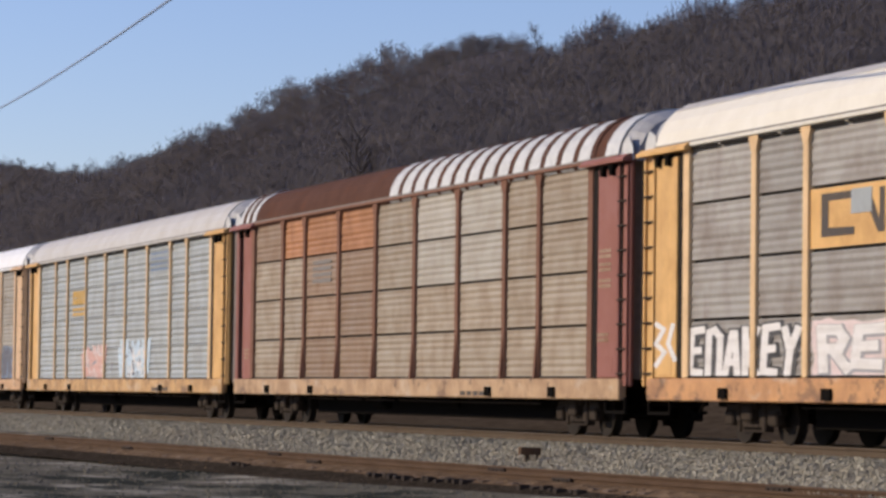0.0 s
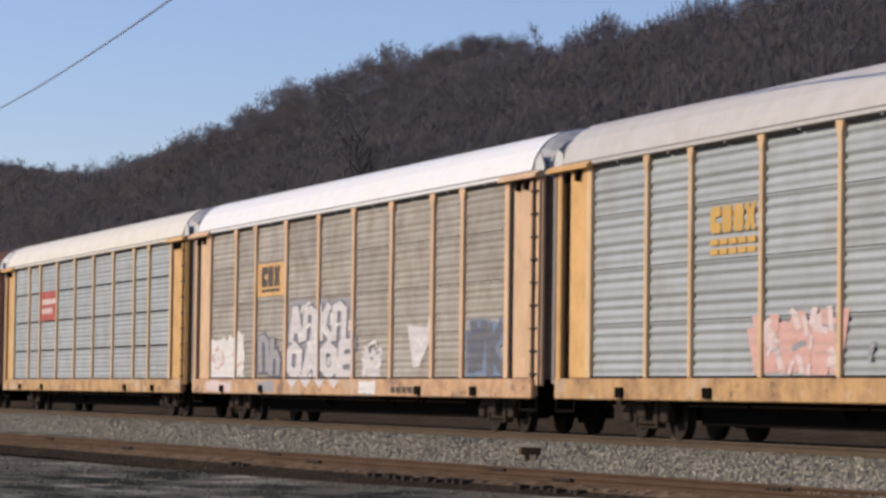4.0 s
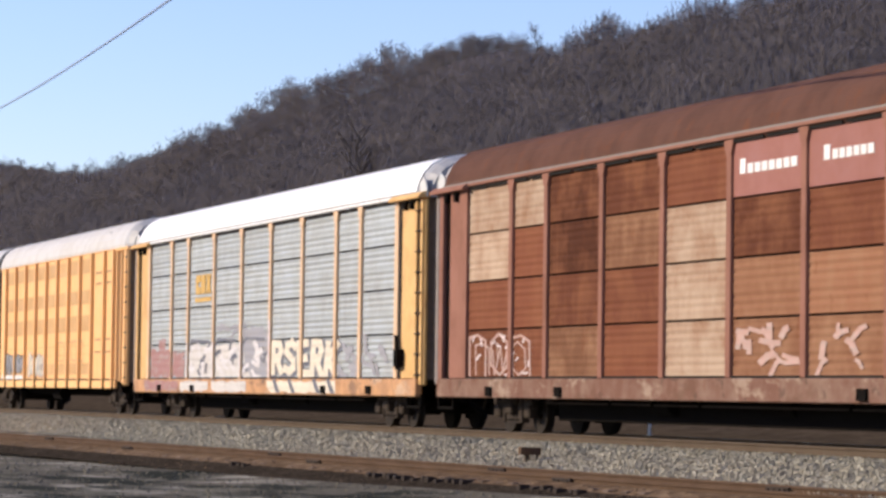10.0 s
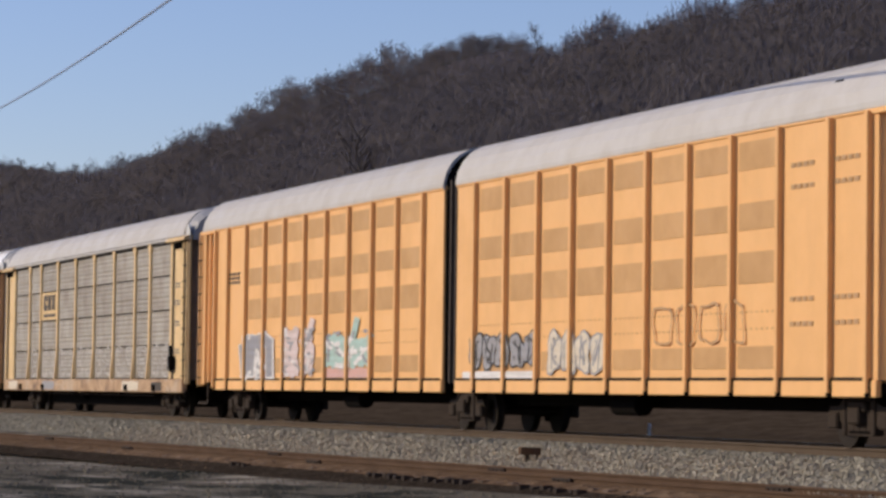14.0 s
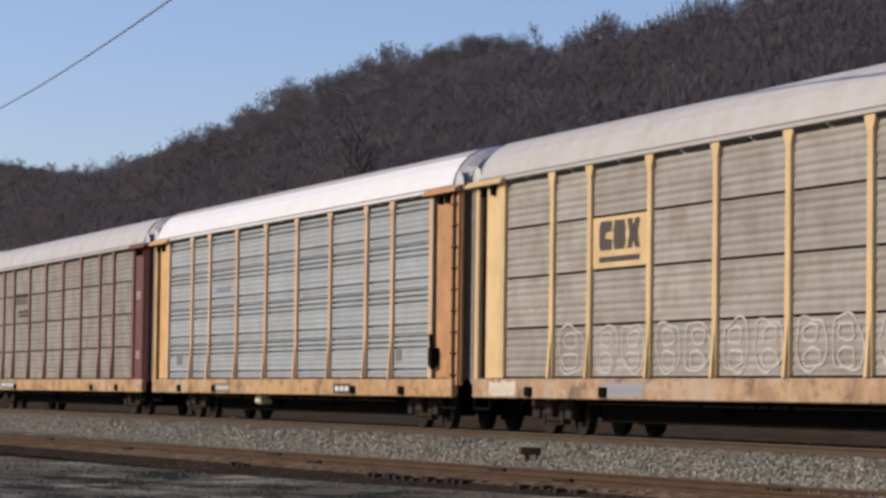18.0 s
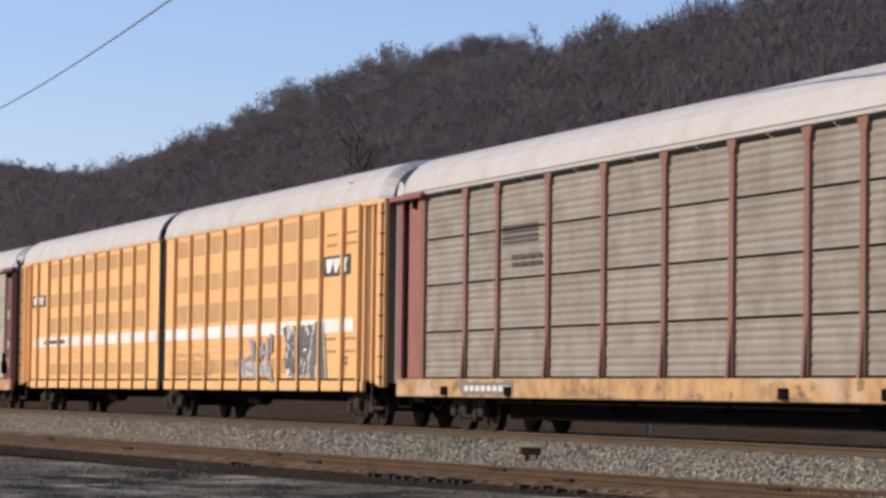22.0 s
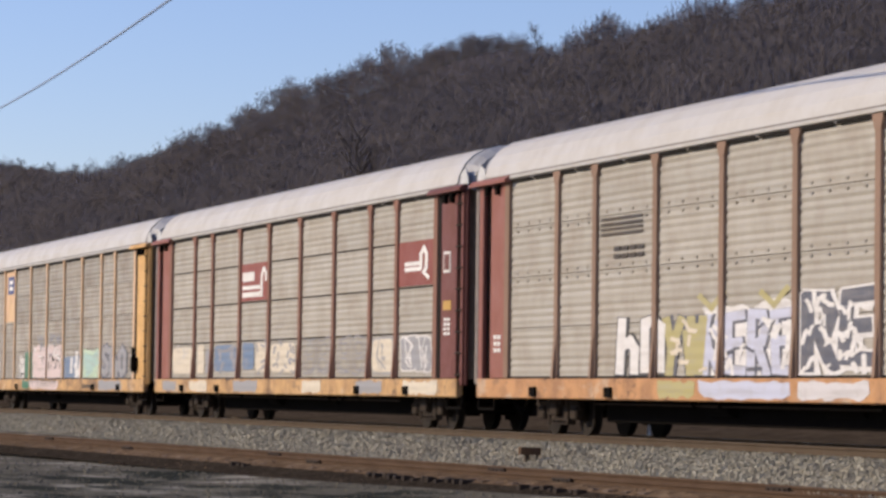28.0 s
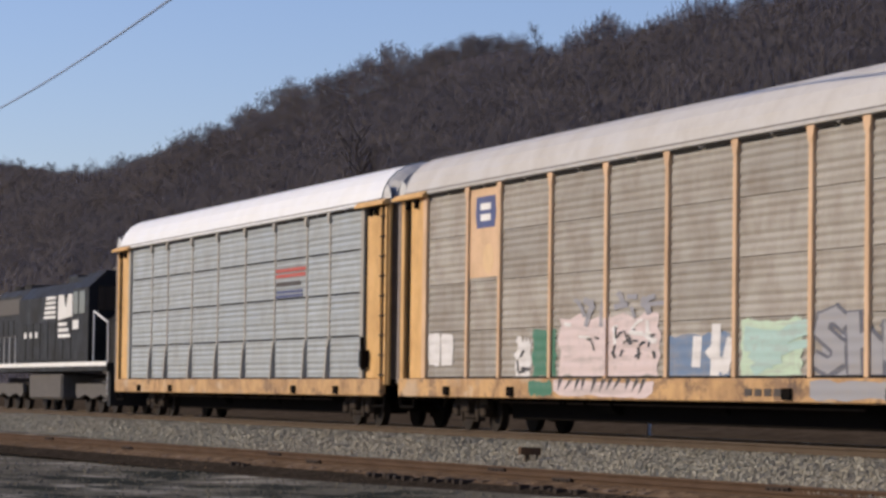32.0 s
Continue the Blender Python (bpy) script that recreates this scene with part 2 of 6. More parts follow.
def yard():
    """Trodden cinders: dark damp patches, pale dry gravel and a little moss."""
    m, n, l, b = nodes_of("dark_yard_ground")
    v = coords(n, l, (1.0, 1.0, 1.0), vary=False)
    grit = noise_tex(n, l, v, 9.0, 6, 0.75)
    c = mix(n, l, ramp(n, l, grit, 0.3, 0.7), (0.075, 0.070, 0.058), (0.185, 0.170, 0.138))
    c = mix(n, l, ramp(n, l, noise_tex(n, l, v, 0.42, 5, 0.7), 0.49, 0.62, 0, 0.85), c, mix(n, l, ramp(n, l, grit, 0.35, 0.65), (0.33, 0.305, 0.25), (0.50, 0.465, 0.39)))
    c = mix(n, l, ramp(n, l, noise_tex(n, l, coords(n, l, (0.8, 1.6, 1), vary=False), 0.33, 5, 0.65), 0.50, 0.58, 0, 0.92), c, (0.030, 0.034, 0.030))
    c = mix(n, l, ramp(n, l, noise_tex(n, l, v, 1.3, 4, 0.6), 0.6, 0.72, 0, 0.6), c, (0.13, 0.135, 0.08))
    l.new(c, b.inputs["Base Color"])
    b.inputs["Roughness"].default_value = 0.95
    b.inputs["Specular IOR Level"].default_value = 0.0
    bump(n, l, grit, 0.35, 0.04, b)
    return m


YARD = yard()
RAILM = painted("rusty_rail_steel", (0.105, 0.066, 0.042), (0.05, 0.031, 0.021), 0.5, rough=0.9, spec=0.1, vary=0.04)
DUSTRAIL = painted("dust_brown_rail_steel", (0.105, 0.078, 0.056), (0.065, 0.046, 0.033), 0.5, rough=0.9, spec=0.1, vary=0.04)
RAILTOP = plain("worn_rail_head", (0.16, 0.13, 0.11), 0.45, 0.5)
TIE = painted("creosoted_tie_wood", (0.11, 0.075, 0.052), (0.05, 0.036, 0.028), 0.6, rough=0.9, vary=0.25)
OILY = stony("oily_brown_track_ballast", (0.062, 0.045, 0.031), (0.11, 0.083, 0.060), 7.0, 0.05)
BLACKSOIL = stony("black_soil", (0.024, 0.019, 0.015), (0.065, 0.052, 0.040), 5.0, 0.05)
TANDUST = stony("tan_ballast_dust", (0.20, 0.155, 0.105), (0.31, 0.245, 0.17), 2.5, 0.05)
SCRUB = stony("brown_scrub_ground", (0.062, 0.044, 0.028), (0.11, 0.082, 0.055), 1.2, 0.05)
PEBBLE = stony("dull_pebble", (0.12, 0.108, 0.082), (0.24, 0.215, 0.165), 7.0, 0.02)
# slope colours lean blue to hold some distance haze
LITTER = stony("leaf_litter_slope", (0.092, 0.084, 0.094), (0.112, 0.102, 0.110), 0.22, 0.3, 0.3)


def bark():
    """Thin bare twigs: they pass a little of the light that falls on them."""
    m, n, l, b = nodes_of("bare_winter_wood")
    g = n.new("ShaderNodeNewGeometry")
    # bluish twig tones carry part of the distance haze in their colour
    c = mix(n, l, g.outputs["Random Per Island"], (0.118, 0.112, 0.135), (0.136, 0.129, 0.151))
    v = coords(n, l, vary=False)
    c = mix(n, l, ramp(n, l, noise_tex(n, l, v, 0.09, 3), 0.38, 0.62, 0, 0.75), c, (0.077, 0.077, 0.102))
    c = mix(n, l, ramp(n, l, noise_tex(n, l, v, 0.012, 3), 0.45, 0.65, 0, 0.5), c, (0.140, 0.126, 0.134))
    l.new(c, b.inputs["Base Color"])
    b.inputs["Roughness"].default_value = 0.95
    b.inputs["Specular IOR Level"].default_value = 0.0
    soft_n = n.new("ShaderNodeVectorMath")       # normals held near one fixed direction, so the crowns shade evenly
    soft_n.operation = "MULTIPLY_ADD"
    soft_n.inputs[1].default_value, soft_n.inputs[2].default_value = (0.12, 0.12, 0.12), (-0.15, -0.5, 0.6)
    l.new(g.outputs["Normal"], soft_n.inputs[0])
    l.new(soft_n.outputs[0], b.inputs["Normal"])
    t = n.new("ShaderNodeBsdfTranslucent")
    l.new(c, t.inputs["Color"])
    mx = n.new("ShaderNodeMixShader")
    mx.inputs[0].default_value = 0.5
    l.new(b.outputs[0], mx.inputs[1])
    l.new(t.outputs[0], mx.inputs[2])
    clear = n.new("ShaderNodeBsdfTransparent")   # each blade stands for a spray of twigs with gaps between them
    gaps = n.new("ShaderNodeMixShader")
    gaps.inputs[0].default_value = 0.52
    l.new(clear.outputs[0], gaps.inputs[1])
    l.new(mx.outputs[0], gaps.inputs[2])
    l.new(gaps.outputs[0], n["Material Output"].inputs["Surface"])
    return m


BARK = bark()
TRUNK = plain("dark_tree_bark", (0.05, 0.043, 0.042), 0.95)


# ---- mesh helpers ----
class Shape:
    """Gathers vertices and faces of one part."""

    def __init__(self):
        self.v, self.f = [], []

    def add(self, verts, faces):
        o = len(self.v)
        self.v += verts
        self.f += [tuple(i + o for i in q) for q in faces]
        return self

    def box(self, x0, x1, y0, y1, z0, z1, b=0.0):
        if b <= 0:
            vs = [(x, y, z) for x in (x0, x1) for y in (y0, y1) for z in (z0, z1)]
            return self.add(vs, [(0, 1, 3, 2), (4, 6, 7, 5), (0, 4, 5, 1), (2, 3, 7, 6), (0, 2, 6, 4), (1, 5, 7, 3)])
        vs, ix = [], {}
        for i, x in enumerate((x0, x1)):
            for j, y in enumerate((y0, y1)):
                for k, z in enumerate((z0, z1)):
                    sx, sy, sz = (b if i == 0 else -b), (b if j == 0 else -b), (b if k == 0 else -b)
                    for a, p in enumerate(((x, y + sy, z + sz), (x + sx, y, z + sz), (x + sx, y + sy, z))):
                        ix[i, j, k, a] = len(vs)
                        vs.append(p)
        fs = []
        for s in (0, 1):
            fs += [tuple(ix[s, j, k, 0] for j, k in ((0, 0), (0, 1), (1, 1), (1, 0))),
                   tuple(ix[j, s, k, 1] for j, k in ((0, 0), (1, 0), (1, 1), (0, 1))),
                   tuple(ix[j, k, s, 2] for j, k in ((0, 0), (0, 1), (1, 1), (1, 0)))]
            for t in (0, 1):
                fs += [(ix[s, t, 0, 0], ix[s, t, 1, 0], ix[s, t, 1, 1], ix[s, t, 0, 1]),
                       (ix[s, 0, t, 0], ix[s, 1, t, 0], ix[s, 1, t, 2], ix[s, 0, t, 2]),
                       (ix[0, s, t, 1], ix[1, s, t, 1], ix[1, s, t, 2], ix[0, s, t, 2])]
                fs += [tuple(ix[s, t, u, a] for a in (0, 1, 2)) for u in (0, 1)]
        return self.add(vs, fs)

    def prism(self, outline, axis, a, b):
        """An outline of (p, q) pairs pushed along an axis from a to b."""
        def at(p, q, r):
            return {"x": (r, p, q), "y": (p, r, q), "z": (p, q, r)}[axis]
        k = len(outline)
        vs = [at(p, q, a) for p, q in outline] + [at(p, q, b) for p, q in outline]
        return self.add(vs, [tuple(range(k)), tuple(range(2 * k - 1, k - 1, -1))] +
                        [(i, (i + 1) % k, k + (i + 1) % k, k + i) for i in range(k)])

    def rod(self, p, q, r, sides=6):
        p, q = Vector(p), Vector(q)
        d = (q - p).normalized()
        u = d.orthogonal().normalized()
        w = d.cross(u)
        ring = [(u * math.cos(t) + w * math.sin(t)) * r for t in (2 * math.pi * i / sides for i in range(sides))]
        return self.add([tuple(p + e) for e in ring] + [tuple(q + e) for e in ring],
                        [tuple(range(sides)), tuple(range(2 * sides - 1, sides - 1, -1))] +
                        [(i, (i + 1) % sides, sides + (i + 1) % sides, sides + i) for i in range(sides)])

    def disc(self, c, r, y0, y1, sides=20):
        """A wheel-like disc about the y axis."""
        return self.rod((c[0], y0, c[1]), (c[0], y1, c[1]), r, sides)

    def mesh(self, name, smooth=False):
        me = bpy.data.meshes.new(name)
        me.from_pydata(self.v, [], self.f)
        bm = bmesh.new()
        bm.from_mesh(me)
        bmesh.ops.recalc_face_normals(bm, faces=bm.faces)
        bm.to_mesh(me)
        bm.free()
        if smooth:
            me.polygons.foreach_set("use_smooth", [True] * len(me.polygons))
        return me


MESHES = {}


def shared(key, make, smooth=False):
    """One mesh for all alike pieces."""
    if key not in MESHES:
        MESHES[key] = make().mesh(key[0], smooth)
    return MESHES[key]


def part(name, shape, material, parent, label="", at=(0, 0, 0), smooth=False):
    me = shape if isinstance(shape, bpy.types.Mesh) else shape.mesh(name, smooth)
    if not me.materials:
        me.materials.append(material)
    ob = new(name, me)
    if me.materials[0] != material:
        ob.material_slots[0].link = "OBJECT"
        ob.material_slots[0].material = material
    ob.parent = parent
    ob.location = at
    if label:
        ob["label"] = label
    return ob


# ---- ground, ballast, tracks ----
def siding_y(x):
    """The far rail of the siding, which closes in on the main track."""
    return -3.6 + 0.069 * (x + 37.5)


def smooth01(t):
    t = max(0.0, min(1.0, t))
    return t * t * (3 - 2 * t)


def ridge(x):
    return 111 + max(0.0, -x - 800) * 0.0215 + 14 * math.exp(-((x + 1100) / 78) ** 2) - 8 * math.exp(-((x + 1275) / 85) ** 2) + 3 * noise.noise((x * 0.0045, 3.1, 0)) + 2.5 * noise.noise((x * 0.02, 8.7, 0)) - 16 * math.exp(-((x + 1695) / 205) ** 2) + 5 * smooth01((-x - 1780) / 200) - 4 * math.exp(-((x + 1400) / 110) ** 2) - 2 * math.exp(-((x + 980) / 60) ** 2) + 1.5 * math.exp(-((x + 1040) / 60) ** 2)


def ground_z(x, y):
    if y > 60:
        up = ridge(x) * (smooth01((y - 60) / 330) * 0.55 + 0.45 * min(1.0, (y - 60) / 300))
        if y > 365:
            up -= (y - 365) * 0.10
        return max(0.9, 0.9 - 1.7 * smooth01((y - 60) / 120) + up + 2.0 * noise.noise((x * 0.02, y * 0.02, 0)) * smooth01((y - 60) / 60))
    if y > -4:
        return -0.6 + 1.5 * smooth01((y - 12) / 36)    # rise added behind the track to hide the hill's foot from the camera
    return -0.6 - 0.26 * smooth01((-4 - y) / 5.0)


def grid_mesh(name, xs, ys, fz):
    vs = [(x, y, fz(x, y)) for y in ys for x in xs]
    k = len(xs)
    fs = [(j * k + i, j * k + i + 1, (j + 1) * k + i + 1, (j + 1) * k + i) for j in range(len(ys) - 1) for i in range(k - 1)]
    me = bpy.data.meshes.new(name)
    me.from_pydata(vs, [], fs)
    me.polygons.foreach_set("use_smooth", [True] * len(me.polygons))
    return me


gx = [-4700, -4000, -3400, -3000] + [-2700 + 25 * i for i in range(97)] + [-250 + 12.5 * i for i in range(29)] + [150, 300, 600, 1200, 2500, 4500]
gy = [-4500, -2500, -1200, -500, -200, -90, -50, -35, -25, -18, -14, -11, -9.5, -8.5, -7.5, -6.5, -5.5, -4.5, -4, 0, 10, 18, 24, 30, 36, 42, 55] + \
     [62 + 12 * i for i in range(34)] + [500, 650, 900, 1500, 2800, 4600]
ground = new("ground", grid_mesh("ground", gx, gy, ground_z))
ground.data.materials.append(YARD)
ground.data.materials.append(LITTER)
ground.data.materials.append(SCRUB)
for poly in ground.data.polygons:
    poly.material_index = 1 if poly.center.y > 58 else (2 if poly.center.y > -3 else 0)
tagged(ground, "dark gritty yard ground rising into a wooded hillside", "ground", kind="structure")

X_FAR, X_NEAR = -900.0, 120.0
bed = Shape().prism([(-3.95, -0.62), (-1.75, -0.20), (-1.3, -0.165), (-0.9, -0.165), (1.0, -0.19), (1.75, -0.21), (3.95, -0.62)], "x", X_FAR, X_NEAR)
ballast = new("ballast_bed", bed.mesh("ballast_bed"))
ballast.data.materials.append(BALLAST)
ballast.data.materials.append(OILY)
for poly in ballast.data.polygons:             # the middle and the far side are browner
    poly.material_index = 0 if poly.center.y < -1.05 else 1
tagged(ballast, "grey crushed stone ballast bed under the main track", "ballast", kind="structure")

# the siding's brown bed, slightly lower
vs, fs = [], []
for i, x in enumerate([X_FAR / 2 + 15 * k for k in range(38)]):
    yf = max(siding_y(x), -25.0)
    vs += [(x, yf + 1.5, -0.64), (x, yf + 0.3, -0.56), (x, yf - 1.75, -0.56), (x, yf - 2.15, -0.64), (x, yf - 2.75, -0.80)]
    if i:
        o = 5 * i
        fs += [(o - 5 + k, o - 4 + k, o + 1 + k, o + k) for k in range(4)]
me = bpy.data.meshes.new("siding_bed")
me.from_pydata(vs, [], fs)
for bed_mat in (CINDER, BLACKSOIL, TANDUST):
    me.materials.append(bed_mat)
for poly in me.polygons:                       # tan dust towards the main track, a near-black strip along the near edge
    poly.material_index = (2, 0, 0, 1)[poly.index % 4]
tagged(new("siding_bed", me), "brown dirty ballast bed of the rusty siding", "ballast", kind="structure")

RAIL = [(-0.07, -0.17), (0.07, -0.17), (0.07, -0.155), (0.012, -0.135), (0.012, -0.05), (0.036, -0.035), (0.036, -0.004), (0.028, 0),
        (-0.028, 0), (-0.036, -0.004), (-0.036, -0.035), (-0.012, -0.05), (-0.012, -0.135), (-0.07, -0.155)]
track = tagged(new("main_track"), "main railway track with worn rails on wooden ties", "railway track", kind="structure")
for side in (-0.75, 0.75):
    part("rail", Shape().prism([(side + p, q) for p, q in RAIL], "x", X_FAR, X_NEAR), DUSTRAIL, track)
    part("rail_head", Shape().box(X_FAR, X_NEAR, side - 0.026, side + 0.026, -0.002, 0.004), RAILTOP, track, "polished running surface")
siding = tagged(new("siding_track"), "rusty disused siding track sunk in brown ballast", "railway track", kind="structure")
YAW_S = math.degrees(math.atan(0.069))
for off in (0.0, -1.5):
    sh = Shape().prism([(p, q) for p, q in RAIL], "x", -150, 75)
    r = part("rail", sh, RAILM, siding)
    r.matrix_basis = pose(-70, siding_y(-70) + off, -0.47, 0, 0, YAW_S)
random.seed(4)
tie_mesh = Shape().box(-0.115, 0.115, -1.3, 1.3, -0.09, 0.09, 0.015).mesh("tie")
for i in range(190):
    part("tie", tie_mesh, TIE, track, at=(-128 + 0.54 * i, random.uniform(-0.03, 0.03), -0.262 + random.uniform(0, 0.008)))
for i in range(150):
    x = -112 + 0.56 * i
    t = part("tie", tie_mesh, TIE, siding)
    t.matrix_basis = pose(x, siding_y(x) - 0.75 + random.uniform(-0.05, 0.05), -0.70 + random.uniform(-0.012, 0.02), 0, 0, YAW_S + random.uniform(-1.5, 1.5))
# dark tie ends along the siding's near edge, placed and spaced to fit the camera's view
end_mesh = Shape().box(-0.065, 0.065, -0.09, 0.09, -0.10, 0.055, 0.015).mesh("tie_end")
for x0, count in ((-50.3, 13), (-43.9, 7), (-57.6, 3)):
    for k in range(count):
        x = x0 + 0.345 * k + random.uniform(-0.03, 0.03)
        te = part("tie_end", end_mesh, STEEL, siding, "dark tie end")
        te.matrix_basis = pose(x, siding_y(x) - 2.2 + random.uniform(-0.05, 0.05), -0.66 + random.uniform(-0.02, 0.02), random.uniform(-5, 5), random.uniform(-6, 6), YAW_S + random.uniform(-8, 8))
# joint bars and tie plates stand out along the siding rails
bar = Shape().box(-0.34, 0.34, -0.035, 0.035, -0.05, 0.05, 0.01)
for k in range(4):
    bar.box(-0.25 + 0.16 * k, -0.21 + 0.16 * k, -0.06, -0.03, -0.02, 0.02)
bar = bar.mesh("joint_bar")
for x, off in ((-79, 0.0), (-67, -1.5), (-61.5, 0.0), (-55, -1.5), (-50, 0.0), (-44, -1.5), (-40, 0.0)):
    jb = part("joint_bar", bar, STEEL, siding)
    jb.matrix_basis = pose(x, siding_y(x) + off - 0.04, -0.545, 0, 0, YAW_S)


def scatter(name, count, spot, size, material, label, category, seed):
    """Loose stones, each a rough five-sided lump, in one mesh."""
    rng = np.random.default_rng(seed)
    base = np.array([(1, 0, 0), (-0.5, 0.87, 0), (-0.5, -0.87, 0), (0.1, 0.1, 0.8), (-0.2, 0.1, -0.6)])
    tri = np.array([(0, 1, 3), (1, 2, 3), (2, 0, 3), (1, 0, 4), (2, 1, 4), (0, 2, 4)])
    places = np.array([spot(rng) for _ in range(count)])
    a = rng.uniform(0, 6.28, count)
    s = rng.uniform(size[0], size[1], (count, 1, 1)) * rng.uniform(0.7, 1.3, (count, 5, 3))
    v = base[None] * s
    c, sn = np.cos(a)[:, None], np.sin(a)[:, None]
    v = np.stack([v[..., 0] * c - v[..., 1] * sn, v[..., 0] * sn + v[..., 1] * c, v[..., 2]], -1) + places[:, None]
    f = (tri[None] + 5 * np.arange(count)[:, None, None]).reshape(-1, 3)
    me = bpy.data.meshes.new(name)
    me.from_pydata(v.reshape(-1, 3).tolist(), [], f.tolist())
    me.materials.append(material)
    return tagged(new(name, me), label, category, kind="stuff")


def stone_mat():
    m, n, l, b = nodes_of("loose_ballast_stone")
    g = n.new("ShaderNodeNewGeometry")
    r = n.new("ShaderNodeValToRGB")
    r.color_ramp.elements[0].color = (0.17, 0.150, 0.108, 1)
    r.color_ramp.elements[1].color = (0.46, 0.425, 0.330, 1)
    e = r.color_ramp.elements.new(0.6)
    e.color = (0.31, 0.285, 0.215, 1)
    l.new(g.outputs["Random Per Island"], r.inputs[0])
    l.new(r.outputs[0], b.inputs["Base Color"])
    b.inputs["Roughness"].default_value = 0.9
    return m


def ballast_spot(rng):
    x = -34 - 76 * rng.random() ** 1.3
    y = rng.uniform(-4.1, -0.95)
    z = -0.165 - 0.08 * max(0, -1.3 - y) if y > -1.75 else -0.20 - 0.42 * (-1.75 - y) / 2.2
    return x, y, max(z, -0.62)


def siding_spot(rng):
    x = -36 - 55 * rng.random() ** 1.2
    y = siding_y(x) + rng.uniform(-3.0, 1.3)
    return x, y, -0.57 if y > siding_y(x) - 1.8 else -0.57 - 0.25 * (siding_y(x) - 1.8 - y)


def yard_spot(rng):
    x = -36 - 45 * rng.random()
    y = siding_y(x) - 2.8 - 7 * rng.random() ** 1.5
    return x, y, ground_z(x, y)


LOOSE = stone_mat()
scatter("ballast_stones", 40000, ballast_spot, (0.025, 0.055), LOOSE, "loose grey crushed stones on the ballast shoulder", "stones", 11)
scatter("siding_stones", 3000, siding_spot, (0.015, 0.04), CINDER, "small brown stones between the siding rails", "stones", 12)
scatter("yard_stones", 2200, yard_spot, (0.02, 0.045), PEBBLE, "scattered pale pebbles on the dark yard ground", "stones", 13)

# a rusty switch stand stub beside the ballast, and a short white stake beyond the train
stub = tagged(new("track_clamp"), "small rusty iron clamp standing on the ballast slope", "track hardware")
stub.location = (-52.4, -3.0, -0.47)
part("post", Shape().box(-0.04, 0.04, -0.10, -0.02, -0.12, 0.16, 0.008), DUSTRAIL, stub)
part("head", Shape().prism([(-0.21, 0.15), (0.19, 0.14), (0.20, 0.28), (-0.20, 0.29)], "x", -0.07, 0.07), RAILM, stub)
part("brace", Shape().rod((0, 0.14, 0.14), (0.05, 0.02, -0.1), 0.02, 6), STEEL, stub)
part("foot", Shape().box(-0.1, 0.3, -0.16, 0.14, -0.10, -0.03, 0.02), PEBBLE, stub, "dusty stone-coloured foot")
stake = tagged(new("white_stake", Shape().prism([(-0.05, -0.62), (0.05, -0.62), (0.05, 0.15), (0.0, 0.2), (-0.05, 0.15)], "y", -0.02, 0.02).mesh("white_stake")),
               "short white wooden marker stake beside the track", "stake")
stake.data.materials.append(E_WHITE)
stake.location = (-60.2, 2.6, 0)

# ---- overhead wire ----
wire = bpy.data.curves.new("overhead_wire", "CURVE")
wire.dimensions, wire.bevel_depth, wire.bevel_resolution = "3D", 0.032, 2
sp = wire.splines.new("POLY")
A0, A1 = Vector((-113.1, -1.71, 11.22)), Vector((-68.06, -6.12, 9.72))
sp.points.add(40)
for i in range(41):
    t = -0.35 + 1.9 * i / 40
    p = A0.lerp(A1, t)
    sp.points[i].co = (p.x, p.y, p.z - 0.35 * (1 - (2 * t - 1) ** 2) * 0.3, 1)
wob = new("overhead_wire", wire)
wob.data.materials.append(plain("weathered_wire", (0.30, 0.39, 0.56), 0.7))
tagged(wob, "thin weathered grey overhead wire slanting across the sky", "wire")


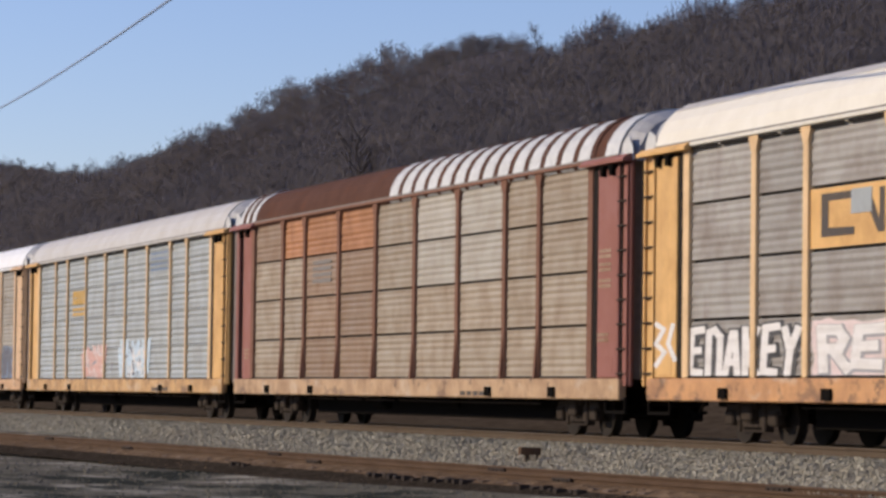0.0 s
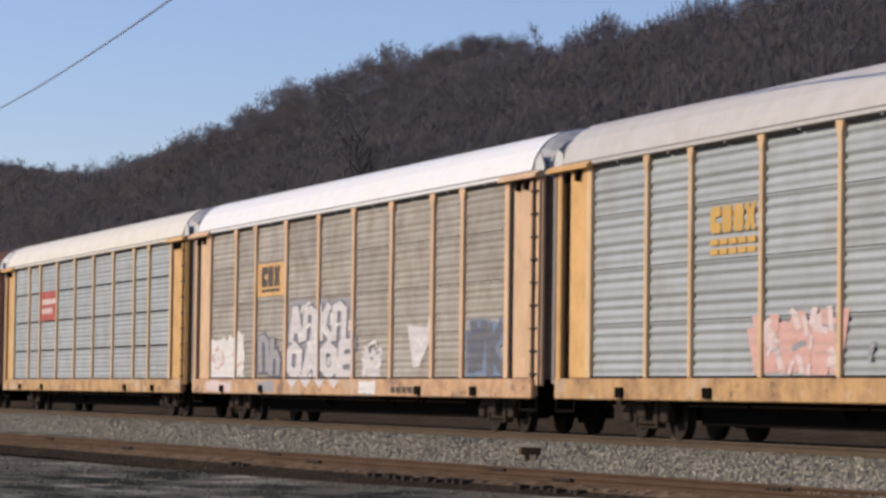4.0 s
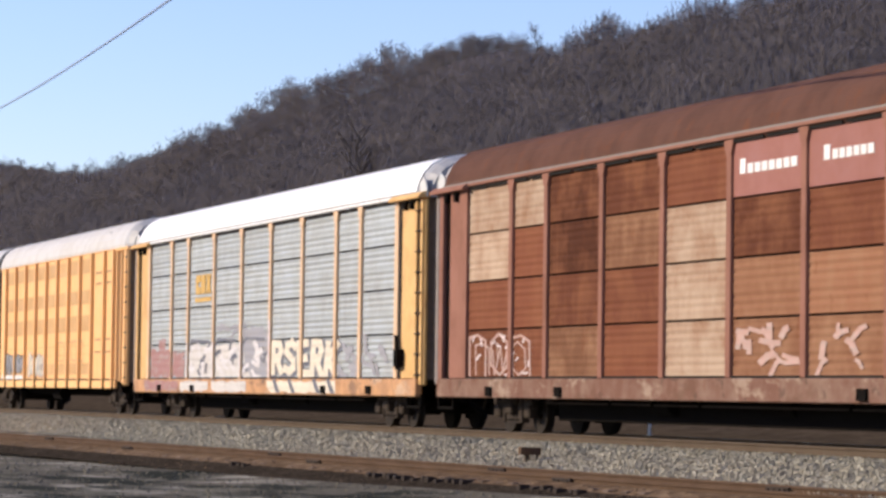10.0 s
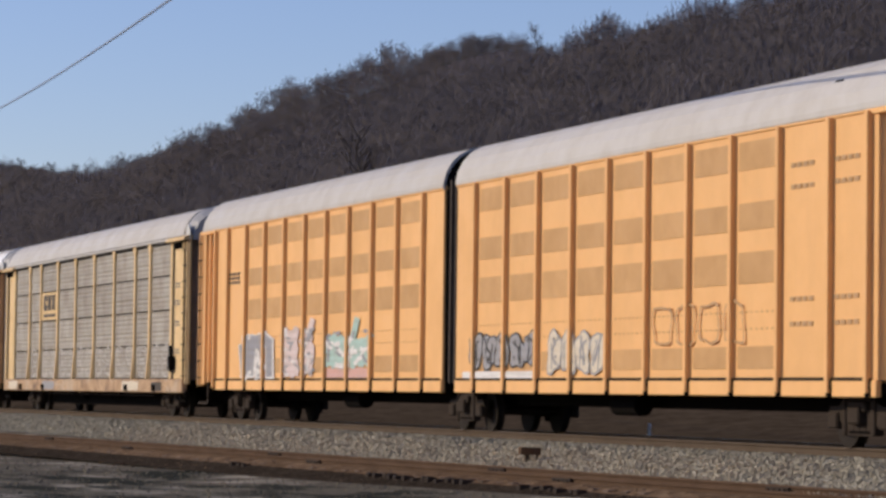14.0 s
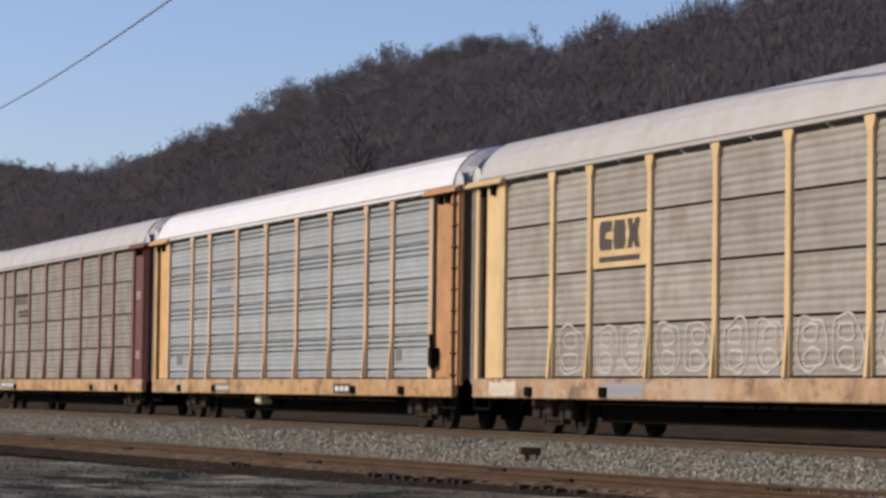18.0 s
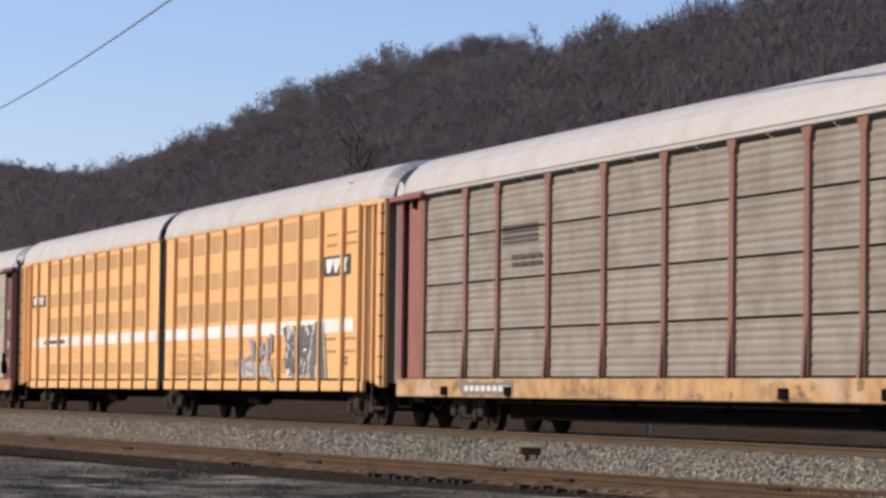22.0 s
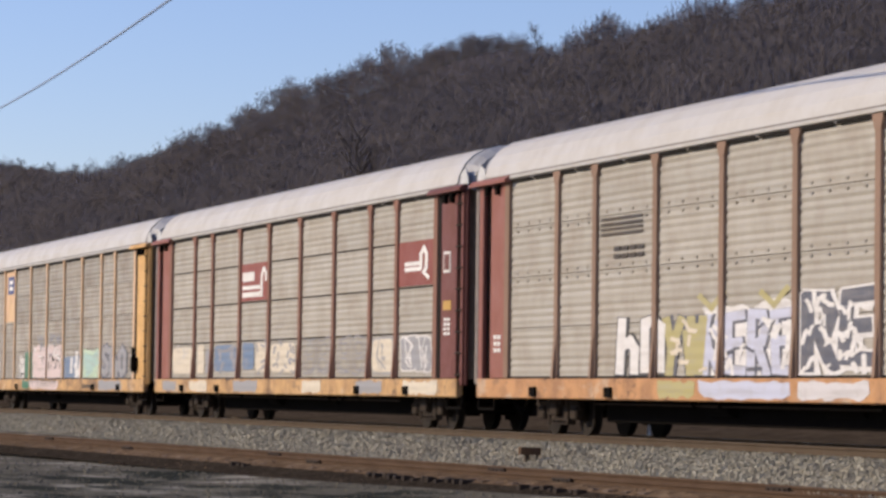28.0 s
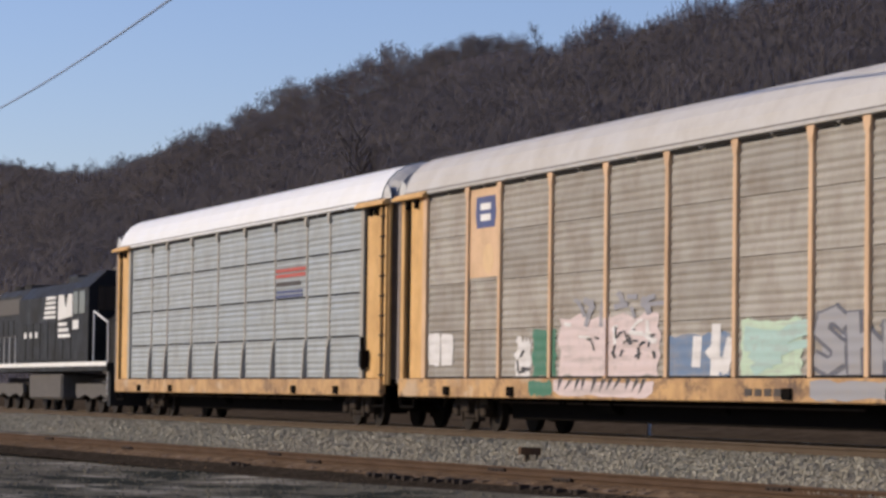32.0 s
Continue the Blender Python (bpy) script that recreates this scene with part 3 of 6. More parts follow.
# ---- bare winter woods on the hill ----
def woods():
    rng = np.random.default_rng(5)
    kinds = []
    for k in range(30):                          # full crowns for the skyline, plainer ones for the slope, coarse ones at its foot
        many, size = ((430, 0.050), (330, 0.056), (250, 0.060))[k // 10]
        lean = rng.uniform(-0.05, 0.05, 2)
        tris = [[(-0.012, 0, 0), (0.012, 0, 0), (*lean, 0.85)], [(0, -0.012, 0), (0, 0.012, 0), (*lean, 0.85)]]
        for i in range(7):                       # limbs
            z0, a, ln = rng.uniform(0.25, 0.6), rng.uniform(0, 6.28), rng.uniform(0.18, 0.34)
            dx, dy = math.cos(a), math.sin(a)
            tris.append([(-dy * 0.007, dx * 0.007, z0), (dy * 0.007, -dx * 0.007, z0), (dx * ln * 0.8, dy * ln * 0.8, z0 + ln)])
        lumps = [(rng.uniform(-0.17, 0.17), rng.uniform(-0.17, 0.17), (0.14, 0.3, 0.48, 0.6, 0.7, 0.78)[j] + rng.uniform(-0.05, 0.05), rng.uniform(0.16, 0.24)) for j in range(6)]
        for i in range(many):                    # sprays gathered into a few rounded lumps
            cx, cy, cz, r = lumps[i % 6]
            d = rng.normal(size=3)
            d /= np.linalg.norm(d)
            q = np.array([cx, cy, cz]) + d * r * rng.uniform(0.35, 1.0) * np.array([1, 1, 0.95])
            way = d * 0.3 + np.array([0, 0, 0.9]) + rng.normal(size=3) * 0.28
            way /= np.linalg.norm(way)
            side = np.cross(way, rng.normal(size=3))
            side /= np.linalg.norm(side)
            ln = size * rng.uniform(0.9, 1.9)
            tris.append([q - side * ln * 0.2, q + side * ln * 0.2, q + way * ln])
        kinds.append(np.array([np.array(t, dtype=float) for t in tris]))
    chunks = []
    y = 64.0
    while y < 382:
        step = 4.6 if y > 340 else 8.0 if y > 140 else 10.0
        lo, hi = -(y + 22.5) * math.tan(radians(80.6)), -(y + 22.5) * math.tan(radians(62.3))
        n_ = int((hi - lo) / step)
        for i in range(n_):
            x = lo + (hi - lo) * (i + rng.uniform(0, 1)) / n_
            yy = y + rng.uniform(-3, 3)
            hgt = rng.uniform(12, 18) * (0.9 + 0.45 * noise.noise((x * 0.035, yy * 0.05, 4)))
            if yy > 335:                         # uneven groves along the skyline, heights cut to fit the camera's view
                hgt *= 0.50 + 0.44 * max(-0.3, noise.noise((x * 0.021, 1.7, 9)) + 0.5 * noise.noise((x * 0.06, 5.2, 2)))
            if x < -1620:                        # taller again where the ridge dips, to fit the camera's skyline
                hgt *= 1.45
            wid = hgt * rng.uniform(0.8, 1.25)
            a = rng.uniform(0, 6.28)
            t = kinds[rng.integers(10) + (0 if yy > 362 else 10 if yy > 140 else 20)] * np.array([wid, wid, hgt])
            c, s = math.cos(a), math.sin(a)
            t = np.stack([t[..., 0] * c - t[..., 1] * s, t[..., 0] * s + t[..., 1] * c, t[..., 2]], -1)
            chunks.append(t + np.array([x, yy, ground_z(x, yy) - 0.3]))
        y += step
    v = np.concatenate(chunks).reshape(-1, 3)
    me = bpy.data.meshes.new("bare_woods")
    me.vertices.add(len(v))
    me.vertices.foreach_set("co", v.ravel())
    k = len(v) // 3
    me.loops.add(3 * k)
    me.loops.foreach_set("vertex_index", np.arange(3 * k, dtype=np.int32))
    me.polygons.add(k)
    me.polygons.foreach_set("loop_start", np.arange(0, 3 * k, 3, dtype=np.int32))
    me.update()
    me.validate()
    me.materials.append(BARK)
    return tagged(new("bare_woods", me), "leafless brown winter woods covering the hill", "woods", kind="stuff")


woods()


def lone_tree(x, y, h, seed):
    """A leafless tree: tapered trunk with limbs, and a crown of fine twigs."""
    rng = random.Random(seed)
    tree = tagged(new("bare_tree"), "leafless brown tree standing out of the hillside woods", "tree", "bare trees on the hill")
    tree.location = (x, y, ground_z(x, y) - 0.4)
    wood, fine = Shape(), Shape()
    pts = [Vector((rng.uniform(-0.02, 0.02) * h * k, rng.uniform(-0.02, 0.02) * h * k, h * 0.22 * k)) for k in range(5)]
    for k, (p, q) in enumerate(zip(pts, pts[1:])):
        wood.rod(p, q, h * 0.022 * (1 - 0.2 * k), 6)
    for i in range(14):
        t = rng.uniform(0.35, 0.95)
        root = pts[min(3, int(t * 4))].lerp(pts[min(4, int(t * 4) + 1)], (t * 4) % 1)
        a, ln = rng.uniform(0, 6.28), h * rng.uniform(0.2, 0.34)
        tip = root + Vector((math.cos(a) * ln * 0.62, math.sin(a) * ln * 0.62, ln * rng.uniform(0.6, 0.95)))
        wood.rod(root, tip, h * 0.006, 4)
        for j in range(34):
            d = Vector((rng.gauss(0, 1), rng.gauss(0, 1), rng.gauss(0, 1))).normalized()
            q = root.lerp(tip, rng.uniform(0.45, 1.0)) + d * h * rng.uniform(0.02, 0.09)
            way = (d + Vector((0, 0, 0.6))).normalized() * h * rng.uniform(0.03, 0.065)
            sd = way.cross(Vector((rng.gauss(0, 1), rng.gauss(0, 1), rng.gauss(0, 1)))).normalized() * way.length * 0.28
            fine.add([tuple(q - sd), tuple(q + sd), tuple(q + way)], [(0, 1, 2)])
    part("trunk", wood, TRUNK, tree, "dark trunk and limbs")
    part("crown", fine, BARK, tree, "crown of bare twigs")
    return tree


for k, (tx, ty, th) in enumerate(((-716, 198, 20), (-742, 204, 19), (-1042, 366, 13), (-930, 366, 14), (-1860, 368, 16), (-1935, 368, 15), (-2040, 368, 16))):
    lone_tree(tx, ty, th, 40 + k)


# ---- the train ----
SIDE = 1.5                                     # half the width over the side sheets
POSTS = (-12.02, -9.236, -7.259, -4.348, -1.442, 1.442, 4.348, 7.259, 9.236, 12.02)
ROWS = (1.10, 2.09, 3.10, 4.10, 5.10)
WHEELSETS = []


def corrugated(w, h, ribs, depth, pattern=(1.0,)):
    """A sheet with rounded horizontal corrugations, w wide and h high, its face towards -y."""
    prof = [(0.06, -h / 2), (0.0, -h / 2)]
    p = h / ribs
    for i in range(ribs):
        d = depth * pattern[i % len(pattern)]
        if pattern[i % len(pattern)] > 2:        # an open louvre under a sharp lip
            z = -h / 2 + i * p
            prof += [(0.0, z + 0.30 * p), (0.072, z + 0.36 * p), (0.072, z + 0.72 * p), (-0.012, z + 0.74 * p), (0.0, z + 0.98 * p)]
            continue
        for k in range(1, 7):
            prof.append((d * (0.5 - 0.5 * math.cos(2 * math.pi * k / 6)), -h / 2 + (i + k / 6) * p))
    prof.append((0.06, h / 2))
    sh = Shape()
    k = len(prof)
    sh.add([(-w / 2, y, z) for y, z in prof] + [(w / 2, y, z) for y, z in prof],
           [(i, i + 1, k + i + 1, k + i) for i in range(k - 1)])
    return sh


def wheelset_mesh():
    def make():
        sh = Shape()
        for s in (-1, 1):
            sh.disc((0, 0), 0.42, s * 0.69, s * 0.82, 24)
            sh.disc((0, 0), 0.455, s * 0.66, s * 0.69, 24)
            sh.disc((0, 0), 0.13, s * 0.82, s * 0.87, 10)
            for a in range(3):
                t = a * 2.094
                sh.box(0.22 * math.cos(t) - 0.05, 0.22 * math.cos(t) + 0.05, s * 0.8, s * 0.825, 0.22 * math.sin(t) - 0.05, 0.22 * math.sin(t) + 0.05)
        return sh.rod((0, -1.0, 0), (0, 1.0, 0), 0.075, 10)
    return shared(("wheelset",), make)


def bogie(parent, x):
    """A freight truck: bolster, two cast side frames with springs, two wheelsets."""
    def bolster():
        return Shape().box(-0.2, 0.2, -1.2, 1.2, 0.38, 0.66, 0.03).box(-0.5, 0.5, -0.3, 0.3, 0.5, 0.72, 0.03)

    def frame_cast():
        top = [(-1.12, 0.50), (-1.05, 0.66), (-0.75, 0.66), (-0.42, 0.80), (0.42, 0.80), (0.75, 0.66), (1.05, 0.66), (1.12, 0.50)]
        low = [(0.70, 0.44), (0.42, 0.20), (-0.42, 0.20), (-0.70, 0.44)]
        sh = Shape().prism(top + low, "y", -0.06, 0.06)
        for s in (-1, 1):
            sh.box(s * 0.875 - 0.17, s * 0.875 + 0.17, -0.12, 0.07, 0.30, 0.56, 0.03)
            sh.box(s * 0.5 - 0.06, s * 0.5 + 0.06, -0.10, 0.08, 0.2, 0.78, 0.02)
        return sh.box(-0.3, 0.3, -0.14, 0.04, 0.58, 0.74, 0.02)

    def springs():
        sh = Shape()
        for i in range(3):
            cx = -0.22 + 0.22 * i
            sh.rod((cx, 0, 0.26), (cx, 0, 0.60), 0.085, 8)
        return sh.box(-0.34, 0.34, -0.1, 0.1, 0.24, 0.28)

    b = part("bogie", shared(("bogie",), bolster), STEEL, parent, "dusty cast steel bogie", (x, 0, 0))
    for s in (-1, 1):
        f = part("side_frame", shared(("side_frame",), frame_cast), STEEL, b, at=(0, s * 1.0, 0))
        if s > 0:
            f.matrix_basis = pose(0, s * 1.0, 0, 0, 0, 180)
        part("spring_nest", shared(("spring_nest",), springs), DARK, b, at=(0, s * 0.98, 0))
    for s in (-1, 1):
        w = part("wheelset", wheelset_mesh(), WHEELST, b, at=(s * 0.875, 0, 0.42))
        WHEELSETS.append((w, s * 0.875, 0.42, 0.42))
    return b


ROOF_PROF = [(-1.56, 5.10), (-1.555, 5.20), (-1.50, 5.42), (-1.38, 5.64), (-1.20, 5.83), (-0.95, 5.97), (-0.62, 6.05), (-0.3, 6.08), (0, 6.09)]
ROOF_PROF += [(-y, z) for y, z in ROOF_PROF[-2::-1]]


def roof_sheet(x0, x1, lift=0.0):
    """An arched roof sheet."""
    sh = Shape()
    out = [(y * (1 + lift * 0.3), z + lift) for y, z in ROOF_PROF]
    inn = [(y * 0.975, z - 0.05) for y, z in ROOF_PROF][::-1]
    sh.prism(out + inn, "x", x0, x1)
    return sh


def decal(name, parent, x0, x1, z0, z1, material, layer=0, label=""):
    """A painted plate or bar lying on the side sheets."""
    t = 0.004
    y = -SIDE - 0.006 - 0.004 * layer
    return part(name, Shape().box(x0, x1, y - t, y + 0.02, z0, z1), material, parent, label)


def blob(rng, cx, cz, rx, rz, k=22, rough=0.16, square=0.55):
    """An uneven rounded outline."""
    ph = [rng.uniform(0, 6.28) for _ in range(4)]
    out = []
    for i in range(k):
        t = 2 * math.pi * i / k
        c, s = math.cos(t), math.sin(t)
        e = 1 / max(abs(c), abs(s)) ** square
        r = e * (1 + rough * (math.sin(2 * t + ph[0]) * 0.6 + math.sin(3 * t + ph[1]) * 0.7 + math.sin(5 * t + ph[2]) * 0.5))
        out.append((cx + rx * r * c * 0.8, cz + rz * r * s * 0.8))
    return out


def film_of(name, outlines, y, material, parent, label):
    """Flat paint shapes on the side, each a thin film."""
    sh = Shape()
    for o in outlines:
        k = len(o)
        cx, cz = sum(p for p, q in o) / k, sum(q for p, q in o) / k
        sh.add([(cx, y, cz)] + [(p, y, q) for p, q in o], [(0, 1 + i, 1 + (i + 1) % k) for i in range(k)])
    return part(name, sh, material, parent, label)


def zigzag(rng, cx, cz, rx, rz, width):
    """A bent stroke of paint as short overlapping slabs."""
    k = rng.randint(3, 4)
    pts = [(cx + rx * rng.uniform(-1, 1), cz + rz * (1 - 2 * i / (k - 1)) + rz * rng.uniform(-0.25, 0.25)) for i in range(k)]
    out = []
    for (p0, q0), (p1, q1) in zip(pts, pts[1:]):
        ln = math.hypot(p1 - p0, q1 - q0) or 1
        nx, nz = -(q1 - q0) / ln * width / 2, (p1 - p0) / ln * width / 2
        out.append([(p0 - nx, q0 - nz), (p1 - nx * 0.8, q1 - nz * 0.8), (p1 + nx * 0.8, q1 + nz * 0.8), (p0 + nx, q0 + nz)])
    return out


def graffiti(parent, x0, x1, z0, z1, letters, fill, line, seed, label, holes=2, sill=False, square=0.55, rough=0.16):
    """Bulging sprayed letter shapes, each with its outline and inner marks; no readable word."""
    rng = random.Random(seed)
    w = (x1 - x0) / letters
    y = -SIDE - 0.004
    for i in range(letters):
        cx = x0 + w * (i + 0.5) + rng.uniform(-0.06, 0.06) * w
        hz = (z1 - z0) * rng.uniform(0.86, 1.0)
        cz = z0 + hz / 2 + rng.uniform(0, 1) * (z1 - z0 - hz)
        lift = 0.0012 * (i % 2)
        st = rng.getstate()
        inner = blob(rng, cx, cz, w * 0.60, hz * 0.56, 28, rough, square)
        rng.setstate(st)
        outer = blob(rng, cx, cz, w * 0.60 + 0.06, hz * 0.56 + 0.05, 28, rough, square)
        marks = []
        for k in range(holes):
            mx, mz = cx + rng.uniform(-0.25, 0.25) * w, cz + (rng.uniform(0.08, 0.3) if k % 2 else rng.uniform(-0.3, -0.05)) * hz
            marks.append(blob(rng, mx, mz, w * rng.uniform(0.03, 0.08), hz * rng.uniform(0.05, 0.12), 10, 0.2))
        mx, lean = cx + rng.uniform(-0.3, 0.3) * w, rng.uniform(-0.1, 0.1)
        marks.append([(mx - 0.03, z0 + 0.08 * hz), (mx + 0.03, z0 + 0.08 * hz), (mx + lean + 0.05, cz + 0.2 * hz), (mx + lean - 0.02, cz + 0.25 * hz)])
        body = film_of("graffiti_letter", [inner], y - 0.004 - lift, fill, parent, label)
        if line is not None:
            film_of("outline", [outer], y - lift, line, body, "")
            for mk in marks:
                film_of("inner_mark", [mk], y - 0.008 - lift, line, body, "")
            for k in range((2 if w > 0.7 else 1) + holes // 3):    # quick angular strokes across the letter
                film_of("stroke", zigzag(rng, cx, cz, w * 0.34, hz * 0.36, rng.uniform(0.045, 0.085)), y - 0.0095 - lift, line, body, "")
        if sill:
            a, b_ = cx - w * 0.5, cx + w * 0.5
            low = 0.72 + rng.uniform(0, 0.12)
            rag = [(a + (b_ - a) * k / 12, low + rng.uniform(0, 0.09)) for k in range(13)]
            film_of("sill_overspray", [rag + [(b_, 1.07), (a, 1.07)]], -SIDE - 0.105, fill, body, "")


# letter-like forms as strokes in a unit box
BENT_LEG = [[(0.1, 0.0), (0.1, 1.0), (0.7, 0.98), (0.88, 0.76), (0.7, 0.52), (0.15, 0.5)], [(0.45, 0.5), (0.95, 0.0)]]
SNAKE = [[(0.92, 0.86), (0.6, 1.0), (0.2, 0.92), (0.12, 0.68), (0.82, 0.38), (0.88, 0.14), (0.5, 0.0), (0.06, 0.12)]]
COMB = [[(0.9, 1.0), (0.12, 0.97), (0.1, 0.03), (0.9, 0.0)], [(0.12, 0.5), (0.75, 0.52)]]
FORK = [[(0.1, 0.0), (0.12, 1.0)], [(0.92, 1.0), (0.18, 0.5), (0.96, 0.0)]]
TENT = [[(0.05, 0.0), (0.42, 1.0), (0.6, 1.0), (0.95, 0.0)], [(0.25, 0.35), (0.75, 0.35)]]
ARCHED = [[(0.1, 0.0), (0.1, 0.95), (0.5, 1.0), (0.9, 0.85), (0.9, 0.0)]]
RINGED = [[(0.5, 1.0), (0.12, 0.8), (0.1, 0.25), (0.5, 0.0), (0.88, 0.2), (0.9, 0.78), (0.5, 1.0)]]
CHAIR = [[(0.1, 1.0), (0.12, 0.0)], [(0.12, 0.48), (0.6, 0.6), (0.88, 0.42), (0.9, 0.0)]]
SPLIT = [[(0.08, 1.0), (0.5, 0.5), (0.92, 1.0)], [(0.5, 0.5), (0.42, 0.0)]]
SPIKES = [[(0.05, 0.75), (0.25, 0.0), (0.5, 0.85), (0.72, 0.05), (0.95, 1.0)], [(0.3, 1.0), (0.35, 0.5)]]


def strokes_mesh(lines, half, y, squeeze=2.1):
    """Thick strokes as overlapping slabs, each a hair in front of the one before; wider along the wall than up it."""
    sh = Shape()
    k = 0
    for pts in lines:
        for (p0, q0), (p1, q1) in zip(pts, pts[1:]):
            dx, dz = (p1 - p0) / squeeze, q1 - q0
            ln = math.hypot(dx, dz) or 1
            ex, ez = dx / ln * half * 0.75, dz / ln * half * 0.75
            nx, nz = -dz / ln * half, dx / ln * half
            yy = y - 0.0002 * k
            k += 1
            corners = [(p0 - (ex - nx) * squeeze, q0 - ez + nz), (p0 - (ex + nx) * squeeze, q0 - ez - nz),
                       (p1 + (ex - nx) * squeeze, q1 + ez - nz), (p1 + (ex + nx) * squeeze, q1 + ez + nz)]
            sh.add([(p, yy, q) for p, q in corners], [(0, 1, 2, 3)])
    return sh


def letters(parent, x0, x1, z0, z1, forms, fill, line, seed, label, half=0.13, edge=0.05, drop=0.04, name="graffiti_letter"):
    """A row of sprayed letter shapes: filled strokes over a dark, slightly dropped outline."""
    rng = random.Random(seed)
    w = (x1 - x0) / len(forms)
    half = min(half, 0.085 * w)
    for i, form in enumerate(forms):
        m = half
        h = (z1 - z0) * rng.uniform(0.88, 1.0)
        zz = z0 + (z1 - z0 - h) * rng.uniform(0, 1)
        lean, bow = rng.uniform(-0.12, 0.16) * w, rng.uniform(-0.05, 0.05)
        a, b = x0 + w * i + m * 1.3, x0 + w * (i + 1) - m * 1.3
        lines = [[(a + (b - a) * (p + bow * math.sin(3 * q)) + lean * (q - 0.5), zz + m + (h - 2 * m) * q) for p, q in pts] for pts in form]
        lift = 0.0004 * (i % 2)
        ob = part(name, strokes_mesh(lines, half, -SIDE - 0.0085 - lift), fill, parent, label)
        if line is not None:
            low = [[(p + drop, q - drop * 0.5) for p, q in pts] for pts in lines]
            part("outline", strokes_mesh(low, half + edge, -SIDE - 0.004 - lift), line, ob)


def dabs(parent, x0, x1, z0, z1, count, paint, seed, label, size=0.1, upright=0.5):
    """Short quick marks of paint, each of its own."""
    rng = random.Random(seed)
    for k in range(count):
        cx, cz = rng.uniform(x0, x1), rng.uniform(z0, z1)
        a = rng.uniform(-0.7, 0.7) + (1.57 if rng.random() < upright else 0)
        ln = size * rng.uniform(0.6, 1.6)
        dx, dz = math.cos(a) * ln * 1.6, math.sin(a) * ln
        part("paint_mark", strokes_mesh([[(cx - dx, cz - dz), (cx + dx * 0.2, cz + dz * 0.4), (cx + dx, cz + dz * 0.7)]], size * rng.uniform(0.22, 0.42), -SIDE - 0.0118 - 0.0002 * (k % 8)), paint, parent, label)


def block(parent, x0, x1, z0, z1, paint, seed, label, layer=0.0, ragged=0.05):
    """A filled, roughly square field of paint with an uneven edge."""
    rng = random.Random(seed)
    out = []
    ragged = min(ragged, 0.12 * (z1 - z0), 0.1 * (x1 - x0))
    for (p0, q0), (p1, q1) in zip(((x0, z0), (x1, z0), (x1, z1), (x0, z1)), ((x1, z0), (x1, z1), (x0, z1), (x0, z0))):
        for k in range(9):
            t, off = k / 9, rng.uniform(-1, 1) * ragged * (k > 0)
            out.append((p0 + (p1 - p0) * t + (off * 1.5 if p0 == p1 else 0.0), q0 + (q1 - q0) * t + (off if q0 == q1 else 0.0)))
    return film_of("paint_field", [out], -SIDE - 0.0035 - layer, paint, parent, label)


def post_paint(parent, i, z0, z1, paint):
    """Spray that ran across a post."""
    part("post_overspray", Shape().box(POSTS[i] - 0.07, POSTS[i] + 0.07, -SIDE - 0.059, -SIDE - 0.05, z0, z1, 0.001), paint, parent, "spray paint across a post")


def emblem_blocks(parent, x0, x1, z0, z1, count, material, label, layer=2, lean=0.0, wedge=False):
    """Chunky emblem shapes, each a block with one slit."""
    w = (x1 - x0) / count
    y = -SIDE - 0.006 - 0.004 * layer
    h = z1 - z0
    for i in range(count):
        a, b = x0 + w * i + 0.05 * w, x0 + w * (i + 1) - 0.05 * w
        c = 0.12 * (b - a)
        mid = (a + b) / 2
        if wedge and i < count - 1:
            out = [(a, z1), (a, z1 - 0.34 * h), (mid - 1.6 * c, z0), (mid + 1.6 * c, z0), (b, z1 - 0.34 * h), (b, z1)]
        elif i == 0:
            out = [(a + c, z0), (b, z0), (b, z0 + 0.36 * h), (mid, z0 + 0.40 * h), (mid, z0 + 0.60 * h), (b, z0 + 0.64 * h), (b, z1), (a + c, z1), (a, z1 - 0.2 * h), (a, z0 + 0.2 * h)]
        elif i == count - 1:
            out = [(a, z0), (mid - c, z0), (mid, z0 + 0.28 * h), (mid + c, z0), (b, z0), (b - 1.5 * c, z0 + 0.5 * h), (b, z1), (mid + c, z1), (mid, z1 - 0.28 * h), (mid - c, z1), (a, z1), (a + 1.5 * c, z0 + 0.5 * h)]
        else:
            out = [(a + c, z0), (b - c, z0), (b, z0 + 0.3 * h), (b - 0.6 * c, z0 + 0.5 * h), (b, z0 + 0.7 * h), (b - c, z1), (a + c, z1), (a, z0 + 0.7 * h), (a + 0.6 * c, z0 + 0.5 * h), (a, z0 + 0.3 * h)]
        part("emblem", Shape().prism([(p + lean * (q - z0), q) for p, q in out], "y", y - 0.004, y + 0.01), material, parent, label)


